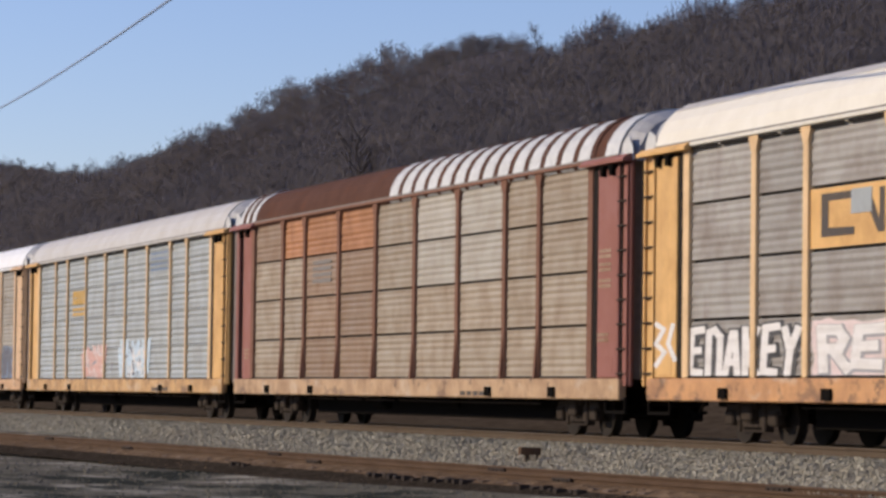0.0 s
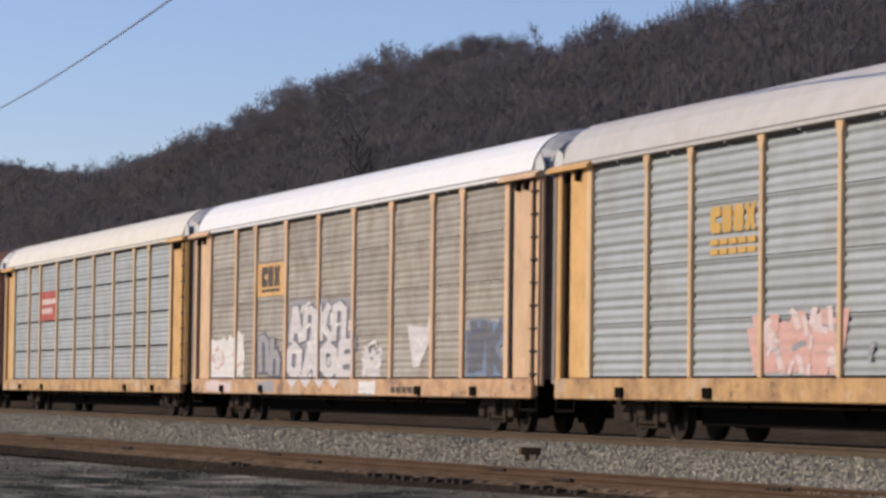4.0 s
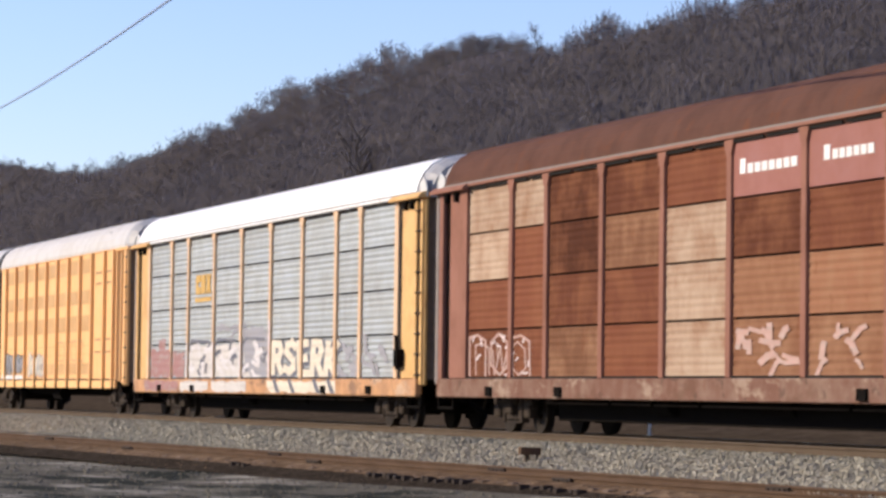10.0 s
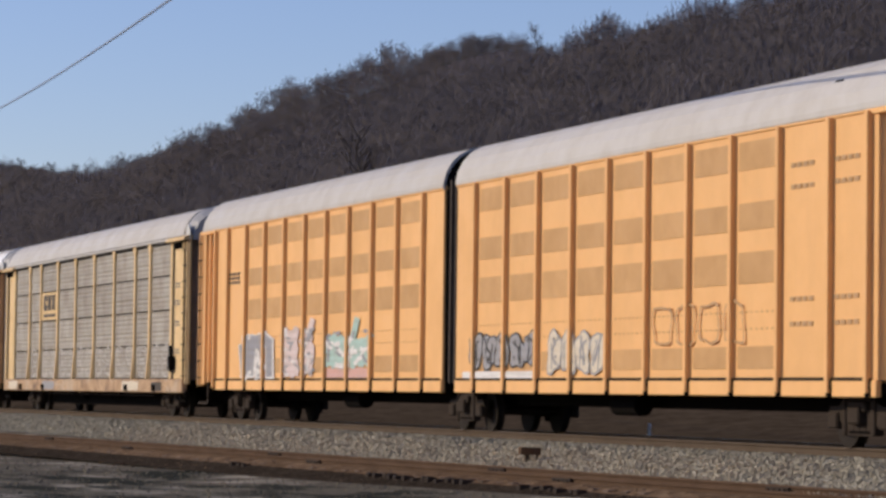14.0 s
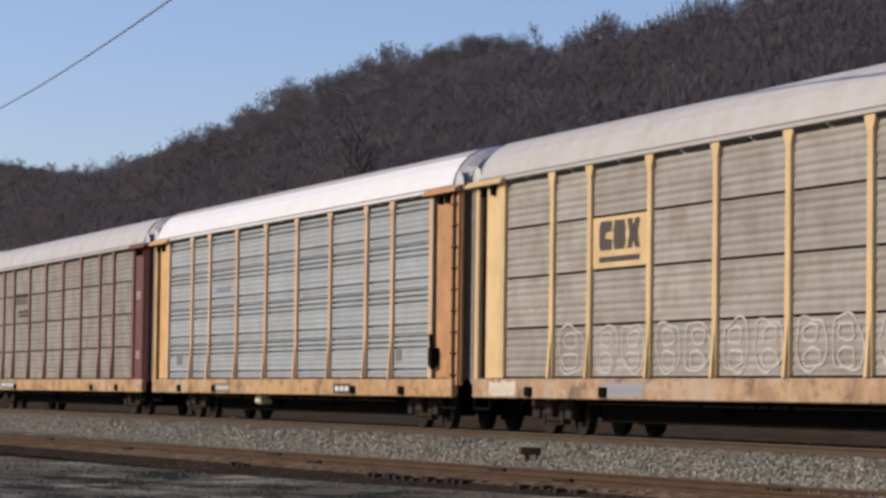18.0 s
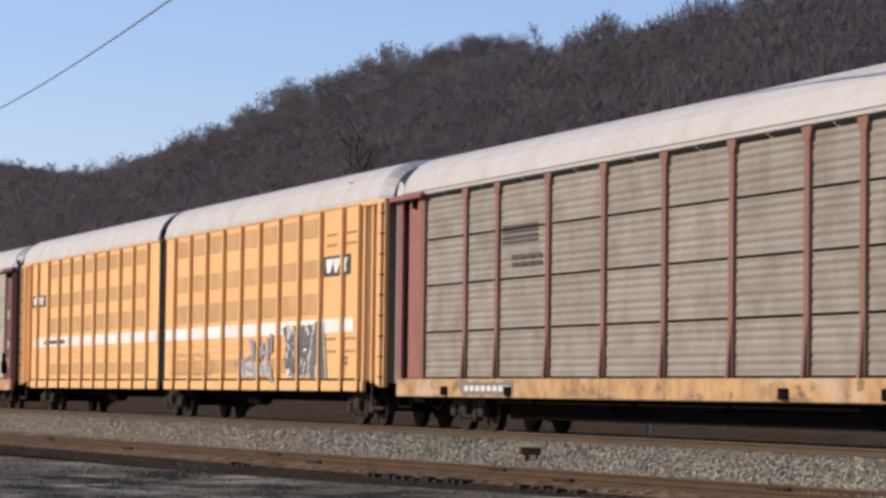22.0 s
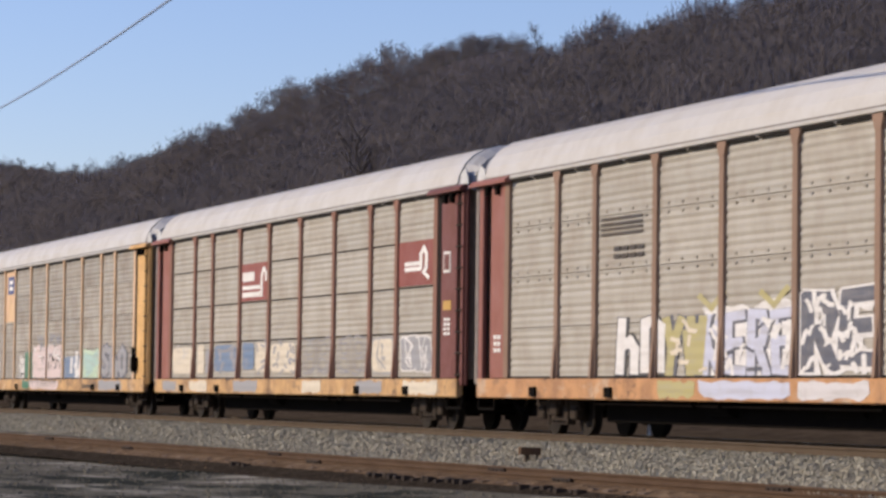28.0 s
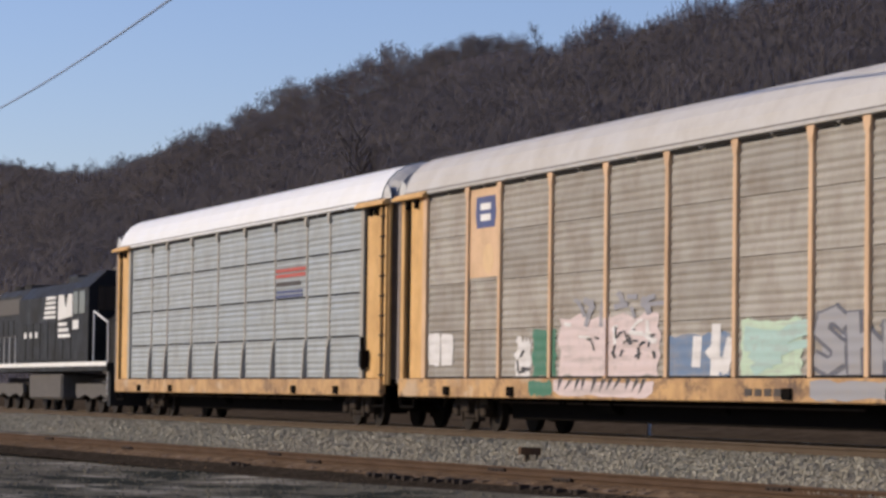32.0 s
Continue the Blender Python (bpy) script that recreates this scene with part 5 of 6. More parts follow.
bars(c, 4.6, 7.0, 4.25, 4.9, 1, 4, P_BLUE, "flat bluish bars for the louvre lines", 0, "vent_slat", 0.95, 0.4)

# tan wagon with a yellow emblem and large silver letters
c = wagon("D", label="tan-grey autorack wagon with peach posts, bright white roof and silver graffiti", panel=TAN, post=PEACH, end=PEACH, sill=PEACHSILL,
          roof=ROOFWHITE, joint=0.012, depth=0.028)
plate(c, 2, 3.22, 4.06, YELLOW, "yellow emblem plate")
emblem_blocks(c, -6.75, -4.95, 3.46, 3.98, 3, E_BLACK, "bold dark emblem shape")
bars(c, -6.7, -5.0, 3.33, 3.40, 1, 1, E_BLACK, "dark bar under the emblem", 2, "emblem", 1.0, 1.0)
mark_holes(c, (3.05, 3.95), 1)
block(c, -12.0, -9.3, 1.12, 2.2, P_WHITE, 7, "white block graffiti", 0.0, 0.09)
block(c, -9.2, -8.4, 1.12, 2.3, P_WHITE, 71, "white block graffiti", 0.0, 0.09)
post_paint(c, 1, 1.12, 2.2, P_WHITE)
dabs(c, -11.8, -8.6, 1.35, 1.95, 9, P_SALMON, 72, "faint pink mark", 0.10, 0.3)
sill_patch(c, -12.0, -9.3, P_PINK, 73, "pale paint on the sill")
sill_patch(c, -6.7, -5.1, P_GREY, 74, "grey paint on the sill")
sill_patch(c, 2.2, 3.5, P_WHITE, 75, "white paint on the sill")
letters(c, -7.0, -4.8, 1.14, 2.25, [ARCHED, CHAIR], P_GREY, P_SLATE, 8, "grey graffiti with black outline", 0.15, 0.06)
block(c, -4.05, 1.55, 1.15, 3.0, P_HALO, 91, "bluish grey overspray round the graffiti", -0.002, 0.12)
letters(c, -4.1, 0.9, 1.95, 2.95, [TENT, ARCHED, FORK, ARCHED], P_SILVER, P_SLATE, 9, "large silver bubble graffiti with dark outline", 0.17, 0.05)
letters(c, -4.3, 1.6, 1.05, 2.05, [RINGED, TENT, RINGED, COMB], P_SILVER, P_SLATE, 10, "silver bubble graffiti with dark outline", 0.19, 0.05)
dabs(c, -4.0, 1.4, 1.1, 2.9, 24, P_WHITE, 92, "white shine on the silver graffiti", 0.10, 0.7)
for k, x in enumerate((-3.4, -2.2, -1.0, 0.2)):
    film_of("drip_point", [[(x - 0.5, 1.08), (x + 0.5, 1.08), (x, 0.86)]], -SIDE - 0.107 - 0.0003 * k, P_SILVER, c, "pointed end of a graffiti letter on the sill")
post_paint(c, 4, 1.15, 2.75, P_SILVER)
post_paint(c, 5, 1.2, 2.2, P_PINK)
block(c, 2.15, 3.6, 1.14, 1.8, P_SILVER, 11, "pale square graffiti", 0.0, 0.08)
dabs(c, 2.2, 3.5, 1.2, 1.95, 9, P_WHITE, 93, "white mark", 0.10, 0.4)
dabs(c, 2.3, 3.4, 1.5, 1.95, 4, P_SLATE, 94, "dark mark", 0.08, 0.4)
film_of("paint_field", [[(5.5, 2.28), (6.9, 2.2), (6.9, 1.8), (6.4, 1.35), (5.9, 1.35), (5.7, 1.8)]], -SIDE - 0.004, P_SILVER, c, "white pointed graffiti")
dabs(c, 5.7, 6.9, 1.5, 2.25, 9, P_WHITE, 95, "white mark", 0.11, 0.4)
part("paint_mark", strokes_mesh([[(6.9, 1.9), (7.15, 2.5)]], 0.06, -SIDE - 0.008), P_SILVER, c, "white pointed graffiti")
letters(c, 9.5, 11.9, 1.1, 2.35, [SPIKES, FORK], P_SLATE, P_BLUE, 13, "dark blue jagged graffiti", 0.15, 0.07)
graffiti(c, 12.5, 13.2, 2.35, 3.0, 1, P_WHITE, None, 14, "white smear on the end column")
bars(c, 4.6, 6.6, 0.74, 0.95, 5, 1, E_BLACK, "black stencil bars on a white patch", 26)

# silver wagon with a red plate
c = wagon("E", label="silver autorack wagon with yellow ends, cream roof and red emblem plate", panel=SILVER, post=PALE, end=YELLOW, sill=YSILL,
          roof=ROOFCREAM, joint=0.055, post_w=0.17)
plate(c, 2, 3.12, 4.12, E_RED, "red emblem plate")
bars(c, -6.95, -4.65, 3.68, 3.86, 8, 1, E_WHITE, "white lettering bars", 2, fillx=0.6, fillz=1.0)
bars(c, -6.95, -5.2, 3.36, 3.54, 6, 1, E_WHITE, "white lettering bars", 2, fillx=0.6, fillz=1.0)

# rusty patchwork wagon
F_TAN = {(0, 3), (1, 3), (0, 2), (4, 2), (4, 1), (4, 0)}
F_MID = {(2, 0), (5, 0), (6, 0), (3, 2), (8, 2), (7, 2), (6, 1), (5, 1), (7, 1)}


def f_panel(i, j):
    return RUST_C if (i, j) in F_TAN else (OXIDE if j == 3 and i in (5, 6) else (RUST_B if (i, j) in F_MID else RUST_A))


c = wagon("F", label="rusty brown autorack wagon with patchwork panels and white lettering", panel=RUST_A, panel_of=f_panel, post=FPOST,
          end=FPOST, sill=RUSTSILL, roof=ROOFRUST, rail=FPOST, depth=0.018, joint=0.04, hood=GALV)
plate(c, 5, 4.12, 5.02, OXIDE, "red-brown lettering plate")
plate(c, 6, 4.12, 5.02, OXIDE, "red-brown lettering plate")
bars(c, 2.10, 4.05, 4.44, 4.70, 7, 1, E_WHITE, "white lettering bars", 2, fillx=0.8)
bars(c, 1.80, 2.06, 4.42, 4.82, 1, 1, E_WHITE, "tall white lettering bar", 2, fillx=0.8)
bars(c, 5.28, 6.75, 4.46, 4.71, 6, 1, E_WHITE, "white lettering bars", 2, fillx=0.8)
bars(c, 4.98, 5.24, 4.44, 4.82, 1, 1, E_WHITE, "tall white lettering bar", 2, fillx=0.8)
block(c, 9.5, 11.8, 1.12, 1.9, P_TEAL, 15, "pale teal graffiti", 0.0, 0.1)
letters(c, 9.2, 11.95, 1.08, 2.05, [SPIKES, ARCHED, FORK], P_TEAL, P_WHITE, 151, "pale teal graffiti with white edge", 0.10, 0.06)
dabs(c, 9.4, 11.8, 1.2, 1.9, 14, P_CREAM, 152, "cream mark", 0.12, 0.7)
letters(c, -11.9, -8.0, 1.1, 2.05, [ARCHED, RINGED, ARCHED], P_FADEDPINK, None, 16, "faint pink outline graffiti", 0.024)
letters(c, -11.5, -8.3, 1.14, 1.85, [ARCHED, SPIKES, RINGED], P_FADEDPINK, None, 161, "faint pink outline graffiti", 0.018)
dabs(c, -11.7, -8.2, 1.15, 2.0, 16, P_PINK, 162, "pale pink fleck", 0.06, 0.5)
dabs(c, 1.8, 4.0, 1.2, 1.9, 14, P_FADEDPINK, 17, "faint salmon pink stroke", 0.14, 0.7)
dabs(c, 4.6, 6.4, 1.2, 1.9, 7, P_FADEDPINK, 171, "faint salmon pink stroke", 0.12, 0.7)
graffiti(c, 12.4, 13.2, 1.05, 1.6, 1, P_PINK, None, 18, "pale smear")
sill_patch(c, 12.3, 13.5, RUST_C, 6, "cream patch on the sill")

# silver wagon with white roof and outlined letters
c = wagon("G", brake=True, label="silver autorack wagon with peach posts, white roof and long graffiti", panel=SILVER, post=PEACH, end=YELLOW, sill=ORANGE,
          roof=ROOFWHITE, joint=0.045)
emblem_blocks(c, -6.5, -4.75, 3.46, 4.0, 3, E_GOLD, "bold gold emblem shape", 1)
bars(c, -6.5, -4.75, 3.24, 3.36, 1, 1, E_GOLD, "gold bar under the emblem", 1, "emblem", 1.0, 1.0)
block(c, -11.85, -9.4, 1.14, 1.95, P_RED, 19, "faded dull red spray patch", 0.0, 0.1)
block(c, -9.1, -7.7, 1.14, 1.85, P_RED, 191, "faded dull red spray patch", 0.0, 0.12)
block(c, -10.8, -10.0, 1.9, 2.25, P_RED, 192, "faded dull red spray patch", 0.0, 0.1)
post_paint(c, 1, 1.14, 1.9, P_RED)
sill_patch(c, -12.2, -8.0, P_RED, 193, "dull red paint on the sill")
for k in range(2, 5):                            # pale painted bays edged by a dark arch
    a, b = bay(k)
    block(c, a + 0.1, b - 0.1, 1.14, 2.05, P_THIN, 200 + k, "thin silver graffiti field", -0.001, 0.06)
    part("graffiti_arch", strokes_mesh([[(a - 0.1, 1.15), (a - 0.05, 1.95), (a + 0.35, 2.17), (b - 0.5, 2.12)]], 0.04, -SIDE - 0.0125), P_SLATE, c, "dark arched line of the graffiti")
    dabs(c, a + 0.2, b - 0.2, 1.2, 2.0, 6, P_SILVER, 210 + k, "white stroke of the graffiti", 0.2, 0.1)
    dabs(c, a + 0.2, b - 0.2, 1.2, 2.1, 5, P_SLATE, 220 + k, "dark stroke of the graffiti", 0.15, 0.4)
for k in (2, 3, 4):
    post_paint(c, k, 1.14, 2.1, P_SILVER)
post_paint(c, 5, 1.14, 2.6, P_PINK)
dabs(c, -3.9, -1.2, 2.25, 2.5, 9, P_HALO, 22, "grey smudge above the graffiti", 0.17, 0.1)
block(c, -1.2, 1.2, 1.2, 2.4, P_HALO, 23, "greyish overspray", 0.0, 0.12)
sill_patch(c, -7.8, -4.6, P_THIN, 24, "silver paint on the sill")
sill_patch(c, -4.2, -0.6, P_THIN, 241, "silver paint on the sill")
letters(c, 1.5, 7.5, 1.1, 2.12, [BENT_LEG, SNAKE, COMB, BENT_LEG, FORK], P_CREAM, P_SLATE, 21, "cream block graffiti with dark outline", 0.10, 0.05, 0.10)
sill_patch(c, 1.5, 7.6, P_CREAM, 25, "cream paint on the sill")
for k, x in enumerate((2.0, 3.4, 5.6, 6.8)):
    film_of("outline_foot", [[(x, 1.08), (x + 0.3, 1.08), (x + 0.75, 0.74), (x + 0.4, 0.74)]], -SIDE - 0.1072 - 0.0003 * k, P_SLATE, c, "dark slanting outline on the sill")
dabs(c, 7.6, 9.0, 1.2, 1.9, 10, P_HALO, 26, "grey scribbled stroke", 0.2, 0.6)
dabs(c, 9.5, 11.5, 1.1, 2.0, 7, P_HALO, 27, "grey smudge", 0.16, 0.5)


# ---- articulated two-unit yellow wagons ----
def max_wagon(key, label, stripe):
    car = tagged(new("articulated_autorack_wagon"), label, "railcar", "articulated wagons of the train")
    x0 = CENTRE[key]
    car.location = (x0, 0, 0)
    TRAIN.append((car, x0))
    random.seed(ord(key))
    for x in (-18.6, 0.0, 18.6):
        bogie(car, x)
    for u in (-1, 1):
        ribs = [u * (1.72 + 1.855 * k) for k in range(10)] + [u * 19.75]
        lo, hi = (0.45, 20.0) if u > 0 else (-20.0, -0.45)
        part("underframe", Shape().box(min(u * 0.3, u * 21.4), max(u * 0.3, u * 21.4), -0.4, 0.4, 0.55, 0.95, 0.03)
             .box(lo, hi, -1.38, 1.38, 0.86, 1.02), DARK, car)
        for side in (-1, 1):
            y = side * 1.44
            part("side_wall", Shape().box(lo, hi, y - 0.03, y + 0.03, 1.06, 5.20, 0.01), MAXYEL, car)
            part("side_sill", Shape().box(lo, hi, y - 0.04 - 0.02 * (side < 0), y + 0.04 + 0.02 * (side > 0), 0.80, 1.06, 0.015), MAXYEL, car)
            part("roof_rail", Shape().box(lo, hi, y - 0.06, y + 0.06, 5.14, 5.24, 0.015), MAXYEL, car)
            for x in ribs:
                part("rib", shared(("rib", side), lambda: Shape().box(-0.06, 0.06, -0.115, 0.04, -0.2, 4.1, 0.012)), MAXYEL, car, at=(x, y - 0.02, 1.06))
                part("sill_gusset", shared(("sill_gusset",), lambda: Shape().box(-0.08, 0.08, -0.06, 0.06, -0.13, 0.16, 0.012)), DARK, car, at=(x, y + side * 0.03, 0.93))
        # perforated screens between the ribs
        for k in range(8):
            a, b = sorted((ribs[k] + u * 0.20, ribs[k + 1] - u * 0.20))
            for z0, z1 in ((4.55, 5.02), (3.55, 4.0), (2.66, 3.18)):
                part("screen", shared(("screen", round(b - a, 2), round(z1 - z0, 2)), lambda: screen(b - a, z1 - z0)), SCREENM, car,
                     at=((a + b) / 2, -1.484, (z0 + z1) / 2))
            part("screen", shared(("screen", round(b - a, 2), 0.37), lambda: screen(b - a, 0.37)), SCREENM, car, at=((a + b) / 2, -1.484, 1.435))
            for hz in (1.89, 2.17) if not stripe else (1.80, 1.98):
                row = Shape()
                for q in range(7):
                    hx = a + (b - a) * (q + 0.5) / 7
                    row.box(hx - 0.035, hx + 0.035, -1.477, -1.46, hz, hz + 0.035)
                tagged(part("vent_perforation", row, SCREENM, car), kind="stuff")
        edges = [u * 0.5] + ribs
        for p, q in zip(edges, edges[1:]):
            a, b = sorted((p + u * 0.07, q - u * 0.07))
            # black strip painted for the shadow line along the sill ledge
            part("ledge_gap", Shape().box(a, b, -1.505, -1.46, 1.055, 1.105), SHADEBLACK, car, "black strip painted as shade above the sill")
        if stripe:
            edges = [u * 0.5] + ribs[:-1] + ([u * 19.3])
            for p, q in zip(edges, edges[1:]):
                a, b = sorted((p + u * 0.08, q - u * 0.08))
                part("stripe", Shape().box(a, b, -1.486, -1.474, 2.20, 2.53), E_WHITE, car, "white painted stripe")
        # arched roof, end posts and ladder
        prof = [(y * 0.97, 5.20 + (z - 5.10) * 0.96) for y, z in ROOF_PROF]
        inn = [(y * 0.97, z - 0.05) for y, z in prof][::-1]
        rf = Shape().prism(prof + inn, "x", *sorted((u * 0.40, u * 21.2)))
        part("roof", rf, ROOFGREY, car)
        rings = [[(u * x, y * sc, 5.10 + (z - 5.10) * sc) for y, z in prof] for x, sc in ((21.2, 1.0), (21.45, 0.97), (21.7, 0.88))]
        k = len(prof)
        part("roof_end_hood", Shape().add(rings[0] + rings[1] + rings[2], [(r * k + i, r * k + i + 1, (r + 1) * k + i + 1, (r + 1) * k + i) for r in (0, 1) for i in range(k - 1)]
                                          + [tuple(range(2 * k, 3 * k))]), HOODM, car, "grey metal hood over the end")
        part("inner_bulkhead", Shape().box(*sorted((u * 0.5, u * 0.56)), -1.4, 1.4, 1.0, 5.6), SHADEBLACK, car)
        part("end_wall", Shape().box(*sorted((u * 20.9, u * 20.98)), -1.3, 1.3, 1.0, 5.6), ENDDOOR, car)
        for side in (-1, 1):
            y = side * 1.44
            part("end_recess", Shape().prism(sorted_quad(u, y), "z", 1.06, 5.1), MAXYEL, car)
            part("end_post", Shape().box(*sorted((u * 20.98, u * 21.2)), y - 0.05, y + 0.05, 0.95, 5.15, 0.015), MAXYEL, car)
            part("inner_stile", Shape().box(*sorted((u * 20.55, u * 20.66)), y - 0.04, y + 0.04, 1.0, 5.1, 0.012), MAXYEL, car)
            part("end_header", Shape().box(*sorted((u * 19.6, u * 21.6)), y - 0.07, y + 0.07, 5.10, 5.2, 0.015), MAXYEL, car)
            ladder(car, *sorted((u * 21.3, u * 21.62)), y - 0.02, 0.9, 5.1, MAXYEL)
            part("end_step", Shape().box(*sorted((u * 20.6, u * 21.6)), y - 0.03, y + 0.03, 0.4, 0.46).box(*sorted((u * 20.6, u * 20.68)), y - 0.02, y + 0.02, 0.4, 0.95), STEEL, car)
        coupler(car, u * 21.85, u)
        part("brake_cylinder", Shape().rod((u * 8, -0.8, 0.6), (u * 9.2, -0.8, 0.6), 0.2, 12), DARK, car)
    # bellows closing the joint between the units
    bell = Shape()
    for k in range(6):
        x = -0.42 + 0.168 * k
        w = 1.40 if k % 2 else 1.33
        bell.box(x, x + 0.1, -w, w, 1.0, 5.35 if k % 2 else 5.25)
    part("bellows", bell, BELLOWS, car, "dark bellows between the two units")
    for x, y in ((18.3, -1.2), (19.2, -1.1)):
        part("roof_bracket", Shape().box(x - 0.16, x + 0.16, y - 0.12, y + 0.1, 5.6, 5.78, 0.03), DARK, car)
    return car


def sorted_quad(u, y):
    s = 1 if y > 0 else -1
    return [(u * 20.0, y), (u * 20.3, y - s * 0.4), (u * 20.98, y - s * 0.4), (u * 20.98, y - s * 0.45), (u * 20.25, y - s * 0.45), (u * 19.95, y - s * 0.03)]


def screen(w, h):
    """A thin sheet with a turned edge and shallow upright pleats."""
    k = 16
    out = []
    for i in range(k):
        x = -w / 2 + w * i / k
        out += [(x, 0.0), (x + 0.5 * w / k, 0.0035)]
    out += [(w / 2, 0.0), (w / 2, 0.03), (-w / 2, 0.03)]
    return Shape().prism(out, "z", -h / 2, h / 2)


c = max_wagon("H", "yellow two-unit articulated autorack wagon with grey roof and faded graffiti", False)
bars(c, -18.6, -17.25, 3.62, 3.96, 3, 3, E_BLACK, "dark stencil bars", -6)
letters(c, -17.1, -13.9, 1.1, 2.4, [SPIKES, ARCHED], P_HALO, P_WHITE, 31, "dark grey graffiti with thick white outline", 0.22, 0.06)
dabs(c, -16.9, -14.2, 1.1, 1.9, 7, P_WHITE, 311, "white line in the graffiti", 0.15, 0.8)
block(c, -13.1, -11.5, 1.14, 2.35, P_PINK, 32, "pale pink graffiti", 0.0, 0.06)
block(c, -11.3, -10.2, 1.14, 2.1, P_PINK, 321, "pale pink graffiti", 0.0, 0.09)
part("paint_mark", strokes_mesh([[(-11.2, 2.0), (-10.6, 2.2), (-10.3, 2.5)]], 0.1, -SIDE - 0.005), P_PINK, c, "pale pink pointed end")
dabs(c, -13.0, -10.2, 1.2, 2.3, 22, P_GREY, 322, "greyish mark on the pink graffiti", 0.09, 0.4)
dabs(c, -13.0, -10.2, 1.2, 2.3, 12, P_WHITE, 323, "white mark on the pink graffiti", 0.12, 0.3)
block(c, -9.1, -7.3, 1.36, 2.1, P_TEAL, 33, "pale blue-green graffiti", 0.0, 0.1)
block(c, -7.1, -5.6, 1.36, 2.0, P_TEAL, 331, "pale blue-green graffiti", 0.0, 0.1)
block(c, -9.0, -5.6, 1.12, 1.34, P_SALMON, 332, "pink band under the graffiti", 0.0, 0.03)
part("paint_mark", strokes_mesh([[(-7.0, 1.9), (-6.6, 2.45)], [(-5.9, 1.9), (-5.5, 2.1)]], 0.1, -SIDE - 0.005), P_TEAL, c, "pale blue-green pointed end")
dabs(c, -9.0, -5.7, 1.5, 2.2, 13, P_HALO, 333, "dark mark on the graffiti", 0.10, 0.5)
dabs(c, -9.0, -5.7, 1.4, 2.0, 12, P_WHITE, 334, "white mark on the graffiti", 0.16, 0.1)
graffiti(c, 1.4, 5.5, 1.3, 2.0, 5, P_GREY, P_BLACK, 34, "grey graffiti")
decal("white_band", c, 1.0, 5.2, 1.1, 1.24, P_WHITE, 0, "white painted band")
graffiti(c, 6.0, 9.0, 1.2, 2.0, 4, P_CREAM, P_GREY, 35, "cream graffiti")
ring_letters(c, 11.2, 15.3, 1.65, 2.4, 4, P_FAINT, 36, "faint red-brown outline graffiti", 0.06, 0.6, False)
for x in (16.9, 18.5):
    for z in (4.1, 4.45, 2.3, 1.9):
        bars(c, x, x + 0.9, z, z + 0.12, 4, 1, P_FAINT, "faint stencil bars", -6)

# silver wagon with white looped outlines
c = wagon("I", brake=True, label="dusty silver autorack wagon with pale yellow posts and white looped graffiti", panel=TAN, post=LEMON, end=LEMON, sill=SILLTAN,
          roof=ROOFGREY, joint=0.045, foot=True)
plate(c, 2, 3.14, 4.08, LEMON, "pale yellow emblem plate")
emblem_blocks(c, -6.85, -4.8, 3.46, 4.0, 3, E_BLACK, "bold dark emblem shape")
bars(c, -6.8, -4.85, 3.24, 3.34, 1, 1, E_BLACK, "dark bar under the emblem", 2, "emblem", 1.0, 1.0)
for k in range(1, 9):
    a, b = bay(k)
    ring_letters(c, a + 0.05, b - 0.05, 1.16, 2.12, 1 if k in (1, 7) else 2, P_THIN, 410 + k, "thin white looped graffiti", 0.05, 0.35)
sill_patch(c, -6.4, -4.4, P_GREY, 7, "grey paint on the sill")
sill_patch(c, -12.6, -11.0, P_CREAM, 8, "pale paint on the sill")
sill_patch(c, 6.0, 8.2, P_CREAM, 9, "pale paint on the sill")
bars(c, 9.9, 11.2, 0.74, 1.0, 1, 1, E_BLACK, "dark rectangle on the sill", 25, fillx=1.0, fillz=1.0)
for z in (1.8, 2.6, 3.2, 3.7):
    bars(c, 12.5, 13.1, z, z + 0.18, 3, 2, E_FADED, "small dark stencil bars", 12)

# bright silver louvred wagon
c = wagon("J", brake=True, label="bright silver louvred autorack wagon with peach posts and orange sill", panel=SILVER, post=PEACH, end=YELLOW, sill=YSILL,
          roof=ROOFWHITE, joint=0.012, depth=0.03, ribs=8, pattern=(0.5, 3, 0.4, 0.3, 0.3, 3, 3, 3), foot=True, end_right=ORANGECOL, crown=ROOFGREY, crown_w=1.25)
bars(c, -6.9, -4.9, 3.45, 3.6, 1, 2, P_BLUE, "dark blue lettering bars", 0)
bars(c, -11.0, -10.4, 1.5, 1.75, 1, 1, E_FADED, "small dark notice", 0, fillx=1.0, fillz=1.0)
bars(c, 9.5, 9.9, 1.5, 1.75, 1, 1, E_FADED, "small dark notice", 0, fillx=1.0, fillz=1.0)
bars(c, -6.5, -4.6, 0.74, 0.98, 1, 1, E_FADED, "dark stencil ground on the sill", 25, "stencil_ground", 1.0, 1.0)
bars(c, -6.3, -4.7, 0.77, 0.95, 6, 1, P_CREAM, "pale stencil bars on the sill", 26)
bars(c, 5.0, 6.4, 0.74, 0.98, 1, 1, E_BLACK, "dark stencil ground on the sill", 25, "stencil_ground", 1.0, 1.0)
bars(c, 5.1, 6.3, 0.77, 0.95, 3, 1, E_WHITE, "white stencil bars on the sill", 26)
part("valve_box", Shape().box(-3.0, -2.5, -1.35, -1.0, 0.44, 0.70, 0.05), P_CREAM, c, "pale valve box under the sill")

